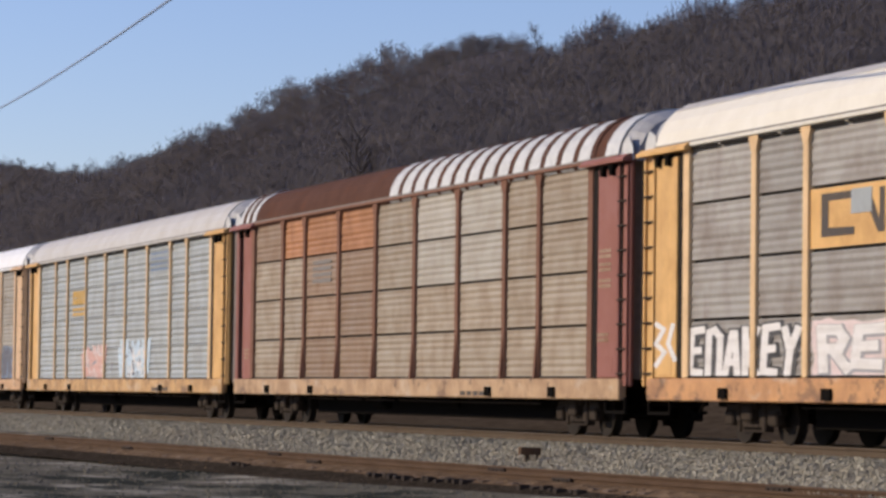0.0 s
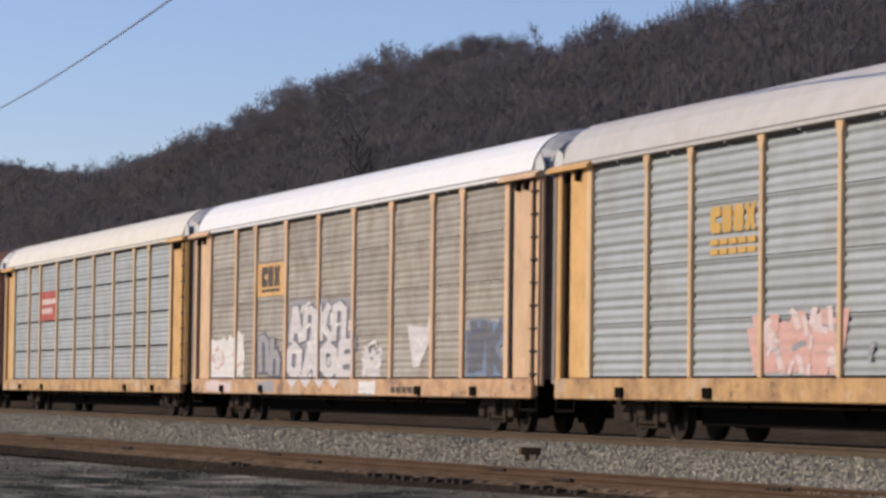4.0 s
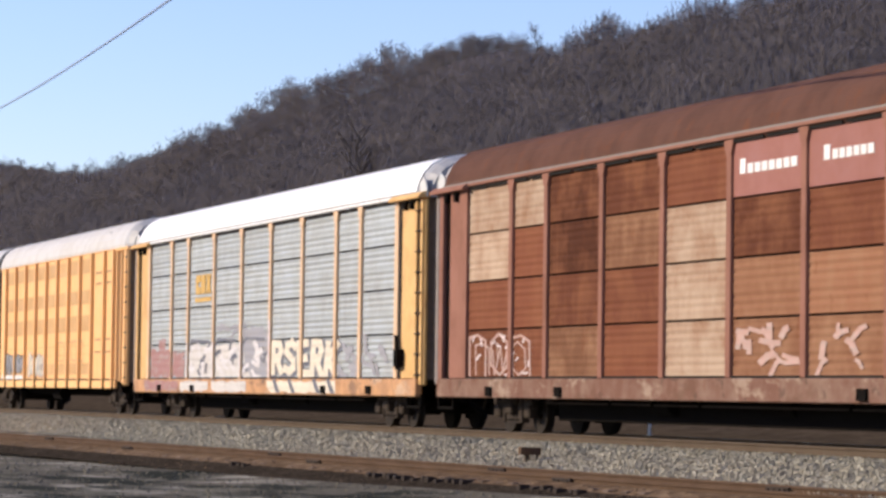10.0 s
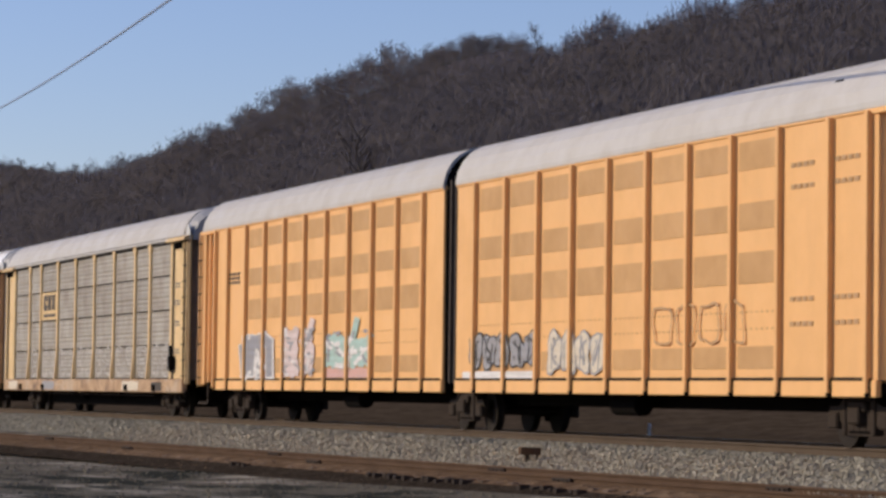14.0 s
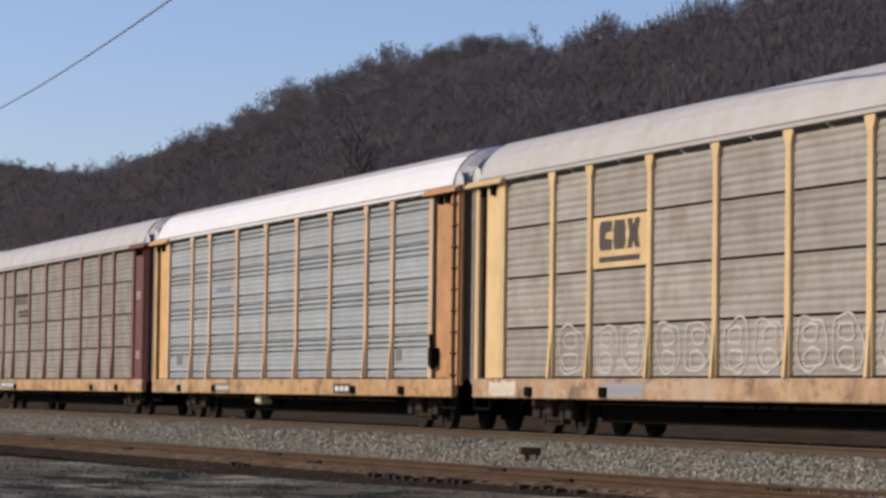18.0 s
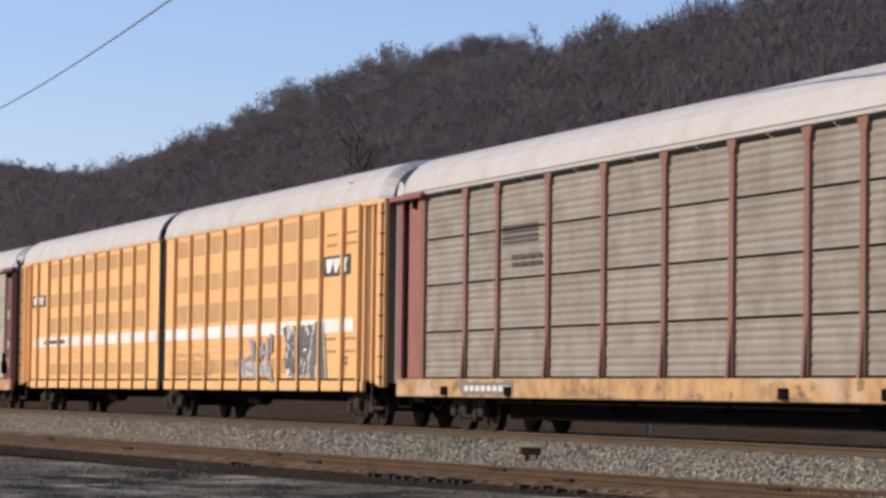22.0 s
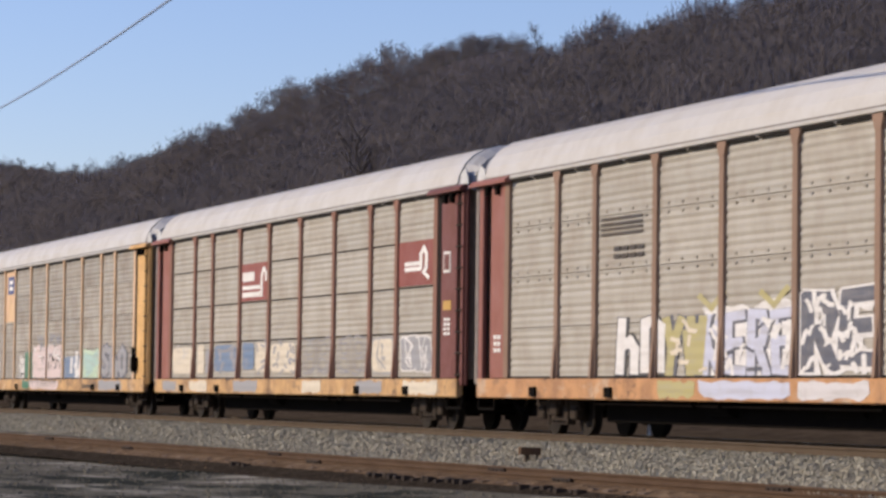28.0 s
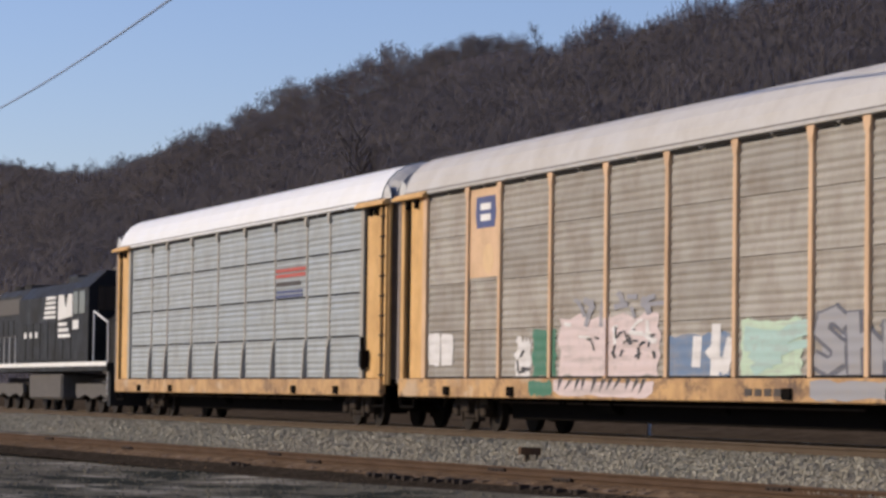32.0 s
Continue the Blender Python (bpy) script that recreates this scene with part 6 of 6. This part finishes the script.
# grey-tan wagon with maroon ends
c = wagon("K", label="tan-grey autorack wagon with maroon ends and yellow sill", panel=DIM, post=WORNPOST, end=OXIDE, end_right=MAROON, sill=YSILL, roof=ROOFGREY,
          joint=0.045, foot=True)
bars(c, -7.0, -5.0, 3.78, 4.2, 1, 4, E_BLACK, "dark lettering bars", 1, fillx=1.0, fillz=0.55)
bars(c, -6.5, -4.7, 3.3, 3.6, 4, 2, E_BLACK, "dark lettering bars", 1, fillx=0.8, fillz=0.6)
sill_patch(c, -9.3, -6.0, E_FADED, 5, "grey patch on the sill")
bars(c, -9.0, -6.2, 0.8, 0.98, 8, 1, E_WHITE, "white stencil bars", 28)
for z in (1.7, 3.5):
    bars(c, 12.55, 13.1, z, z + 0.26, 3, 4, P_CREAM, "pale stencil bars", 13, fillz=0.45)

c = max_wagon("L", "yellow two-unit articulated autorack wagon with white stripe and silver graffiti", True)
decal("emblem_plate", c, 16.75, 18.9, 3.56, 4.04, E_BLACK, -4, "dark emblem plate")
emblem_blocks(c, 16.9, 18.7, 3.63, 3.97, 3, E_WHITE, "white slanted emblem shape", 0, 0.25, True)
decal("emblem_plate", c, -19.5, -17.3, 3.62, 4.02, E_BLACK, -4, "dark emblem plate")
emblem_blocks(c, -19.35, -17.5, 3.68, 3.96, 3, E_WHITE, "white slanted emblem shape", 0, 0.25, True)
bars(c, -17.3, -13.8, 2.26, 2.46, 8, 1, E_BLACK, "dark stencil bars on the stripe", -1)
letters(c, 13.3, 17.0, 1.08, 2.5, [SPLIT, SPIKES, TENT], P_OLIVE_GREY, P_WHITE, 51, "olive grey jagged graffiti with white outline", 0.24, 0.03, 0.02)
dabs(c, 13.5, 16.7, 1.15, 2.4, 20, P_WHITE, 511, "white line in the graffiti", 0.09, 0.9)
dabs(c, 13.5, 16.7, 1.15, 2.5, 18, P_SLATE, 512, "dark line in the graffiti", 0.14, 0.8)
dabs(c, 8.6, 12.2, 1.2, 2.0, 14, P_GREY, 52, "faded greyish stroke", 0.16, 0.85)
block(c, 8.9, 12.0, 1.14, 1.55, P_THIN, 521, "faded pinkish graffiti field", -0.001, 0.1)
dabs(c, 8.4, 12.2, 1.2, 2.1, 10, P_HALO, 522, "dark grey stroke", 0.16, 0.6)
ring_letters(c, 1.0, 6.0, 1.2, 1.8, 5, P_FAINT, 53, "faint outline graffiti", 0.05, 0.8, False)
bars(c, 18.3, 18.8, 1.4, 1.65, 2, 2, P_RED, "small red stencil bars", -5)
for x in (16.9, 18.5):
    for z in (4.5, 4.25, 2.0, 1.7):
        bars(c, x, x + 0.9, z, z + 0.1, 4, 1, P_FAINT, "faint stencil bars", -6)

# tan wagon with four bright graffiti pieces
c = wagon("M", brake=True, label="tan-grey autorack wagon with maroon ends and bright graffiti", panel=DUSTY, post=DUSTPOST, end=OXIDE, end_right=MAROON, sill=ORANGE, roof=ROOFGREY,
          joint=0.012, foot=True)
mark_holes(c, (3.0, 4.0), 2)
bars(c, -7.0, -5.0, 3.7, 4.08, 1, 4, E_BLACK, "dark lettering bars", 1, fillx=1.0, fillz=0.55)
bars(c, -6.4, -4.9, 3.26, 3.54, 4, 2, E_BLACK, "dark lettering bars", 1, fillx=0.8, fillz=0.6)
letters(c, -6.2, -3.9, 1.1, 2.25, [CHAIR, ARCHED], P_WHITE, P_BLACK, 61, "white letters with black outline", 0.13, 0.045)
letters(c, -4.1, -2.1, 1.02, 2.2, [SPLIT, SPIKES], P_OLIVE, P_SLATE, 62, "olive yellow graffiti with dark outline", 0.17, 0.045)
dabs(c, -4.0, -2.2, 1.2, 2.1, 8, P_CREAM, 621, "cream shine on the olive graffiti", 0.1, 0.7)
sill_patch(c, -4.0, -2.4, P_OLIVE, 622, "olive paint on the sill")
block(c, -2.3, 1.4, 1.12, 2.3, P_WHITE, 63, "white ground of the pale blue graffiti", -0.001, 0.12)
letters(c, -2.3, 1.4, 1.1, 2.25, [FORK, COMB, BENT_LEG, COMB], P_LAV, P_SLATE, 65, "pale blue letters with dark edge", 0.10, 0.028)
dabs(c, -2.0, 1.2, 1.2, 2.2, 8, P_SLATE, 651, "dark blue mark in the graffiti", 0.10, 0.5)
dabs(c, -2.0, 1.3, 1.2, 2.2, 16, P_WHITE, 652, "white mark in the graffiti", 0.12, 0.7)
for k, x in enumerate((-1.9, 0.6)):
    part("graffiti_crown", strokes_mesh([[(x - 0.5, 2.5), (x, 2.28), (x + 0.5, 2.55)]], 0.05, -SIDE - 0.006), P_OLIVE, c, "yellowish flourish above the letters")
sill_patch(c, -2.2, 1.4, P_LAV, 653, "pale blue paint on the sill")
letters(c, 1.6, 4.3, 1.1, 2.5, [BENT_LEG, COMB], P_SLATE, P_WHITE, 64, "dark slate letters with white edge", 0.26, 0.06)
dabs(c, 1.7, 4.1, 1.2, 2.4, 34, P_WHITE, 641, "white splash on the slate graffiti", 0.10, 0.7)
sill_patch(c, 1.7, 4.2, P_SILVER, 642, "pale paint on the sill")
for z in (1.5, 2.2, 3.3):
    bars(c, 12.55, 13.1, z, z + 0.34, 3, 5, P_CREAM, "pale stencil bars", 13, fillz=0.45)
bars(c, -12.75, -12.3, 1.6, 2.0, 2, 3, E_WHITE, "white stencil bars", 13)

# tan wagon with two brown-red plates
c = wagon("N", label="tan-grey autorack wagon with maroon ends and brown-red emblem plates", panel=DUSTY, post=WORNPOST, end=OXIDE, end_right=MAROON, sill=YSILL,
          roof=ROOFGREY, joint=0.04, foot=True)
for i in (3, 8):
    plate(c, i, 3.14, 4.12, E_BROWN, "brown-red emblem plate")
    a, b = bay(i)
    w = b - a
    if i == 3:
        for p, q0, q1 in ((0.70, 3.24, 3.37), (0.70, 3.44, 3.54), (0.48, 3.66, 3.90)):
            bars(c, a + 0.05 * w, a + p * w, q0, q1, 1, 1, E_WHITE, "white emblem bar", 2, "emblem", 1.0, 1.0)
        ring = [(0.76, 3.26), (0.76, 3.78), (0.83, 3.96), (0.91, 3.84), (0.91, 3.66)]
    else:
        for q in (3.46, 3.58):
            bars(c, a + 0.17 * w, a + 0.62 * w, q, q + 0.09, 1, 1, E_WHITE, "white emblem bar", 2, "emblem", 1.0, 1.0)
        ring = [(0.62, 3.52), (0.62, 3.82), (0.70, 3.96), (0.77, 3.8), (0.76, 3.5), (0.70, 3.42), (0.82, 3.3)]
    part("emblem", strokes_mesh([[(a + w * p, q) for p, q in ring]], 0.045, -SIDE - 0.019), E_WHITE, c, "white curled emblem shape")
bars(c, 12.6, 13.05, 3.35, 3.8, 1, 1, E_WHITE, "white notice on the end column", 13, "notice", 1.0, 1.0)
bars(c, 12.66, 12.99, 3.41, 3.74, 1, 1, MAROON, "maroon centre of the notice", 15, "notice", 1.0, 1.0)
bars(c, 12.6, 13.1, 2.55, 2.75, 1, 1, E_GOLD, "small yellow placard", 13, "notice", 1.0, 1.0)
bars(c, 12.62, 13.08, 2.0, 2.4, 2, 4, E_WHITE, "small white stencil bars", 13)
BLOCK = dict(square=1.0, rough=0.03)
graffiti(c, -11.8, -9.4, 1.2, 2.08, 1, P_CREAM, None, 71, "cream painted block", holes=0, **BLOCK)
graffiti(c, -8.9, -8.1, 1.2, 2.08, 1, P_CREAM, None, 76, "cream painted block", holes=0, **BLOCK)
graffiti(c, -8.0, -7.4, 1.2, 2.0, 1, P_GREY, None, 77, "grey painted block", holes=0, **BLOCK)
graffiti(c, -6.9, -4.5, 1.2, 2.05, 1, P_BLUE, None, 72, "faded blue painted block", holes=0, **BLOCK)
graffiti(c, -4.1, -2.9, 1.2, 2.08, 1, P_BLUE, None, 78, "faded blue painted block", holes=0, **BLOCK)
graffiti(c, -2.7, -1.6, 1.2, 2.1, 1, P_CREAM, None, 73, "cream block with brown marks", holes=4, **BLOCK)
graffiti(c, -1.2, 1.2, 1.2, 2.1, 1, P_CREAM, None, 79, "cream block with brown marks", holes=6, **BLOCK)
for k, x in enumerate((1.7, 4.6)):
    ring_letters(c, x, x + 2.4, 1.2, 2.1, 2, P_HALO, 74 + k, "dark looped outline graffiti", 0.05, 0.9)
dabs(c, -2.6, -1.7, 1.25, 2.05, 6, P_HALO, 790, "brownish grey mark on the cream block", 0.09, 0.6)
dabs(c, -1.1, 1.1, 1.25, 2.05, 13, P_HALO, 791, "brownish grey mark on the cream block", 0.10, 0.6)
dabs(c, -11.6, -9.6, 1.7, 2.05, 5, P_THIN, 792, "greyish streak on the cream block", 0.09, 0.9)
dabs(c, -6.7, -4.7, 1.3, 1.95, 9, P_HALO, 793, "grey streak on the blue block", 0.14, 0.8)
graffiti(c, 7.4, 9.0, 1.2, 2.1, 1, P_CREAM, P_GREY, 75, "pale painted block", holes=2, **BLOCK)
graffiti(c, 9.5, 11.8, 1.2, 2.12, 2, P_GREY, P_WHITE, 70, "grey and white graffiti", holes=2, square=0.9, rough=0.06)
for k, x in enumerate((-12.6, -9.4, -4.6, 2.0, 6.5, 10.0)):
    sill_patch(c, x, x + 1.6 + 0.4 * (k % 3), P_CREAM if k % 2 else P_GREY, k, "pale paint patch on the sill")

# grey wagon with a tall yellow shield plate
c = wagon("O", brake=True, label="grey-tan autorack wagon with peach posts, tall yellow plate and colourful graffiti", panel=TAN, post=PEACH, end=YELLOW, sill=YSILL,
          roof=ROOFGREY, joint=0.012, foot=False, post_w=0.15)
plate(c, 1, 3.18, 5.05, PEACH, "tall yellow emblem plate")
part("emblem", Shape().prism([(-8.72, 4.2), (-7.62, 4.2), (-7.55, 4.5), (-7.6, 4.85), (-8.75, 4.85), (-8.8, 4.5)], "y", -1.514, -1.49), E_BLUE, c, "blue shield-like emblem")
bars(c, -8.6, -7.75, 4.3, 4.75, 1, 2, E_WHITE, "white bars on the shield", 3)
part("faded_disc", Shape().disc((-8.0, 3.55), 0.32, -1.513, -1.49, 18), PALE, c, "faded round mark")
graffiti(c, -11.8, -10.2, 1.3, 2.15, 2, P_WHITE, None, 81, "white square graffiti", holes=0, square=1.0, rough=0.05)
block(c, -6.3, -5.4, 1.0, 1.85, P_WHITE, 88, "white graffiti with dark dots", 0.0, 0.1)
dabs(c, -6.2, -5.5, 1.2, 1.7, 4, P_BLACK, 881, "dark dot", 0.09, 0.7)
block(c, -5.35, -4.05, 1.12, 2.05, P_GREEN, 82, "dark green graffiti", 0.0, 0.05)
sill_patch(c, -5.3, -4.0, P_GREEN, 821, "dark green paint on the sill")
block(c, -3.9, 1.05, 1.12, 2.25, P_PINK, 83, "pale pink graffiti", 0.0, 0.09)
post_paint(c, 4, 1.14, 2.2, P_PINK)
sill_patch(c, -3.9, 1.05, P_PINK, 831, "pale pink paint on the sill")
dabs(c, -2.6, 0.9, 1.5, 2.0, 24, P_BLACK, 832, "black mark on the pink graffiti", 0.07, 0.6)
dabs(c, -3.6, 0.9, 1.8, 2.2, 9, P_WHITE, 833, "white mark on the pink graffiti", 0.11, 0.5)
rng_o = random.Random(834)
for k in range(11):
    x = -3.6 + 0.42 * k + rng_o.uniform(-0.1, 0.1)
    film_of("drip", [[(x, 1.08), (x + 0.22, 1.08), (x - rng_o.uniform(0.0, 0.3), 0.78 + rng_o.uniform(0, 0.08))]], -SIDE - 0.1075 - 0.0002 * k, P_BLACK, c, "black slanting drip on the sill")
dabs(c, -2.9, -1.6, 2.3, 2.55, 4, P_HALO, 89, "dark smudged tag", 0.16, 0.5)
dabs(c, -1.2, 0.9, 2.3, 2.6, 7, P_HALO, 891, "dark smudged tag", 0.16, 0.4)
block(c, 1.5, 4.1, 1.1, 1.85, P_BLUE, 84, "faded blue graffiti", 0.0, 0.05)
part("graffiti_letter", strokes_mesh([[(2.7, 1.35), (2.75, 1.75)], [(3.5, 1.2), (3.55, 1.95)], [(3.3, 1.55), (3.9, 1.25), (4.15, 1.7)]], 0.09, -SIDE - 0.007), P_WHITE, c, "white arrow-like graffiti")
block(c, 4.55, 6.9, 1.12, 2.05, P_MINT, 86, "mint green graffiti", 0.0, 0.05)
dabs(c, 4.7, 6.8, 1.3, 1.9, 9, P_TEAL, 861, "darker green band", 0.3, 0.0)
block(c, 7.5, 10.7, 1.0, 1.75, P_GREY, 87, "grey graffiti field", -0.001, 0.15)
letters(c, 7.3, 10.9, 1.1, 2.2, [SNAKE, CHAIR, RINGED], P_GREY, P_SLATE, 871, "grey graffiti with dark outline", 0.13, 0.06)
sill_patch(c, 7.4, 10.6, P_GREY, 872, "grey paint on the sill")
bars(c, 4.9, 6.4, 0.76, 0.96, 4, 1, E_BLACK, "black stencil bars on the sill", 25)

# last wagon, silver with a striped mark
c = wagon("P", brake=True, label="silver autorack wagon with white roof and red-blue striped mark", panel=SILVER, post=DUSTY, end=YELLOW, sill=YSILL,
          roof=ROOFWHITE, joint=0.045, foot=True, post_w=0.12, post_d=0.015)
bars(c, 4.45, 7.15, 3.62, 3.9, 1, 2, E_RED, "red painted stripes", 0, fillx=1.0)
bars(c, 4.5, 6.7, 3.44, 3.54, 1, 1, E_BLACK, "black painted stripe", 0, fillx=1.0, fillz=1.0)
bars(c, 4.5, 6.9, 3.12, 3.34, 1, 2, E_BLUE, "navy painted stripes", 0, fillx=1.0)


# ---- the pushing locomotive ----
def locomotive():
    x0 = CENTRE["P"] - 14.35 - 10.9
    lo = tagged(new("diesel_locomotive"), "black diesel locomotive with white lettering pushing the train", "locomotive")
    lo.location = (x0, 0, 0)
    TRAIN.append((lo, x0))
    part("frame", Shape().box(-12.4, 10.0, -1.5, 1.5, 1.35, 1.62, 0.02), LOCO_BLACK, lo)
    for side in (-1, 1):
        part("walkway_edge", Shape().box(-12.4, 10.0, side * 1.515 - 0.012, side * 1.515 + 0.012, 1.52, 1.66), E_WHITE, lo, "white stripe along the walkway")
    part("long_hood", Shape().prism([(-0.95, 1.62), (0.95, 1.62), (0.95, 4.2), (0.75, 4.42), (-0.75, 4.42), (-0.95, 4.2)], "x", -12.0, -5.2), LOCO_BLACK, lo)
    part("equipment_cabinet", Shape().prism([(-1.42, 1.62), (1.42, 1.62), (1.42, 3.95), (0.95, 4.40), (-0.95, 4.40), (-1.42, 3.95)], "x", -5.2, 4.6), LOCO_BLACK, lo)
    part("cab", Shape().prism([(-1.5, 1.62), (1.5, 1.62), (1.5, 4.1), (0.9, 4.66), (-0.9, 4.66), (-1.5, 4.1)], "x", 4.6, 7.1), LOCO_BLACK, lo)
    part("short_hood", Shape().prism([(-0.9, 1.62), (0.9, 1.62), (0.9, 3.05), (0.6, 3.25), (-0.6, 3.25), (-0.9, 3.05)], "x", 7.1, 9.2), LOCO_BLACK, lo)
    for side in (-1, 1):
        y = side * 1.5
        for a, b in ((4.8, 5.5), (5.7, 6.6)):
            part("cab_window", Shape().box(a, b, y - 0.02, y + 0.02, 3.25, 4.0, 0.01), WINDOW, lo, "dark cab side window")
        part("windshield", Shape().box(7.09, 7.13, min(side * 0.35, side * 1.2), max(side * 0.35, side * 1.2), 3.35, 4.15), WINDOW, lo, "dark windshield")
        for k in range(6):
            x = -11.6 + 1.05 * k
            part("hood_door", Shape().box(x, x + 0.9, side * 0.95 - 0.02, side * 0.95 + 0.02, 1.8, 3.3, 0.01), LOCO_BLACK, lo)
        for k in range(7):
            x = -4.9 + 1.3 * k
            part("cabinet_door", Shape().box(x, x + 1.15, side * 1.42 - 0.02, side * 1.42 + 0.02, 1.75, 3.05, 0.01), LOCO_BLACK, lo)
        part("radiator_grille", Shape().box(-11.6, -7.0, side * 0.955 - 0.02, side * 0.955 + 0.02, 3.5, 4.1, 0.01), LOCO_GREY, lo, "grey radiator grille")
        for k in range(7):
            x = -12.2 + 1.1 * k
            part("handrail_post", Shape().rod((x, side * 1.46, 1.6), (x, side * 1.46, 2.65), 0.02, 5), E_WHITE, lo)
        part("handrail", Shape().rod((-12.2, side * 1.46, 2.65), (-5.4, side * 1.46, 2.65), 0.022, 5), LOCO_GREY, lo)
        part("grab_iron", Shape().rod((7.5, side * 1.4, 1.7), (7.5, side * 1.4, 3.3), 0.03, 6).rod((7.5, side * 1.4, 3.3), (9.6, side * 1.4, 2.9), 0.03, 6)
             .rod((9.6, side * 1.4, 2.9), (9.7, side * 1.4, 0.6), 0.03, 6), E_WHITE, lo)
        for k in range(4):
            part("step", Shape().box(9.2, 9.9, side * 1.3 - 0.15, side * 1.3 + 0.15, 0.4 + 0.3 * k, 0.45 + 0.3 * k), LOCO_GREY, lo)
    # white emblem and lettering as plain shapes
    for k in range(5):
        part("emblem_stripe", Shape().box(-0.5 + 0.1 * k, 1.5, -1.45, -1.43, 3.18 + 0.165 * k, 3.28 + 0.165 * k), E_WHITE, lo, "white emblem stripe")
    part("emblem", Shape().prism([(1.9, 3.1), (4.3, 3.2), (4.3, 3.95), (3.6, 3.95), (3.2, 3.5), (2.9, 3.95), (2.0, 3.95)], "y", -1.45, -1.43), E_WHITE, lo, "white angular emblem")
    for k in range(3):
        part("lettering", Shape().box(2.0, 4.0 - 0.3 * k, -1.45, -1.43, 2.50 + 0.2 * k, 2.62 + 0.2 * k), E_WHITE, lo, "white lettering bar")
        part("lettering", Shape().box(-4.0 + 1.0 * k, -3.6 + 1.0 * k, -1.45, -1.43, 2.55, 2.75), E_WHITE, lo, "small white lettering bar")
    part("number_plate", Shape().box(4.75, 5.7, -1.53, -1.51, 2.75, 3.05), E_WHITE, lo, "white bar under the cab window")
    for x in (-10.6, -8.4):
        part("roof_fan", Shape().rod((x, 0, 4.4), (x, 0, 4.62), 0.6, 16), LOCO_BLACK, lo)
    part("exhaust_pipe", Shape().box(-1.0, 0.6, -0.5, 0.5, 4.38, 4.72, 0.04), LOCO_BLACK, lo)
    part("roof_duct", Shape().box(1.6, 3.6, -0.8, 0.8, 4.38, 4.58, 0.05), LOCO_BLACK, lo)
    part("horn", Shape().box(5.2, 5.8, -0.3, 0.3, 4.64, 4.84, 0.04), LOCO_GREY, lo)
    part("fuel_tank", Shape().box(-3.4, 2.2, -1.35, 1.35, 0.4, 1.3, 0.08), LOCO_GREY, lo, "dusty grey fuel tank")
    part("pilot", Shape().prism([(9.7, 0.25), (10.1, 0.25), (10.05, 1.4), (9.7, 1.4)], "y", -1.4, 1.4), LOCO_BLACK, lo)
    for cx in (-8.4, 6.2):
        tr = part("bogie", Shape().box(cx - 2.4, cx + 2.4, -0.7, 0.7, 0.75, 1.15, 0.03), STEEL, lo, "three-axle locomotive truck")
        for side in (-1, 1):
            out = [(cx - 2.7, 0.62), (cx - 2.6, 0.95), (cx + 2.6, 0.95), (cx + 2.7, 0.62), (cx + 2.3, 0.45), (cx + 1.2, 0.6), (cx, 0.45), (cx - 1.2, 0.6), (cx - 2.3, 0.45)]
            part("side_frame", Shape().prism(out, "y", side * 1.05 - 0.07, side * 1.05 + 0.07), LOCO_GREY, tr)
        for k in (-1, 0, 1):
            w = part("wheelset", wheelset_mesh(), WHEELST, tr, at=(cx + 2.05 * k, 0, 0.5))
            w.scale = (1.19, 1.0, 1.19)
            WHEELSETS.append((w, cx + 2.05 * k, 0.5, 0.5))
    coupler(lo, 10.45, 1)
    coupler(lo, -12.85, -1)
    return lo


locomotive()

# ---- motion: the whole train rolls to the right at about 13 m/s ----
SPEED_T = (0, 4, 8, 12, 16, 20, 24, 28, 32)
SPEED = (13.149, 13.101, 13.103, 13.049, 13.071, 12.996, 13.108, 13.029, 12.974)


def rolled(t):
    """Metres rolled since the start, from the speeds at the times above."""
    total = 0.0
    for t0, t1, a, b in zip(SPEED_T, SPEED_T[1:], SPEED, SPEED[1:]):
        if t <= t0:
            break
        u = min(t, t1) - t0
        total += a * u + (b - a) * u * u / (2 * (t1 - t0))
    return total


def motions():
    times = [2.0 * k for k in range(17)]
    for car, x in TRAIN:
        walk(car, [(t, pose(x + rolled(t), 0, 0)) for t in times])
    spins = {}
    ticks = [k / 30 for k in range(961)]
    for w, x, z, r in WHEELSETS:
        key = (round(x, 3), z, r)
        if key not in spins:
            walk(w, [(t, pose(x, 0, z, 0, math.degrees(rolled(t) / r) % 360, 0)) for t in ticks])
            spins[key] = w
        else:
            src = spins[key].animation_data
            w.rotation_mode = "QUATERNION"
            w.animation_data_create()
            w.animation_data.action = src.action
            w.animation_data.action_slot = src.action_slot


motions()
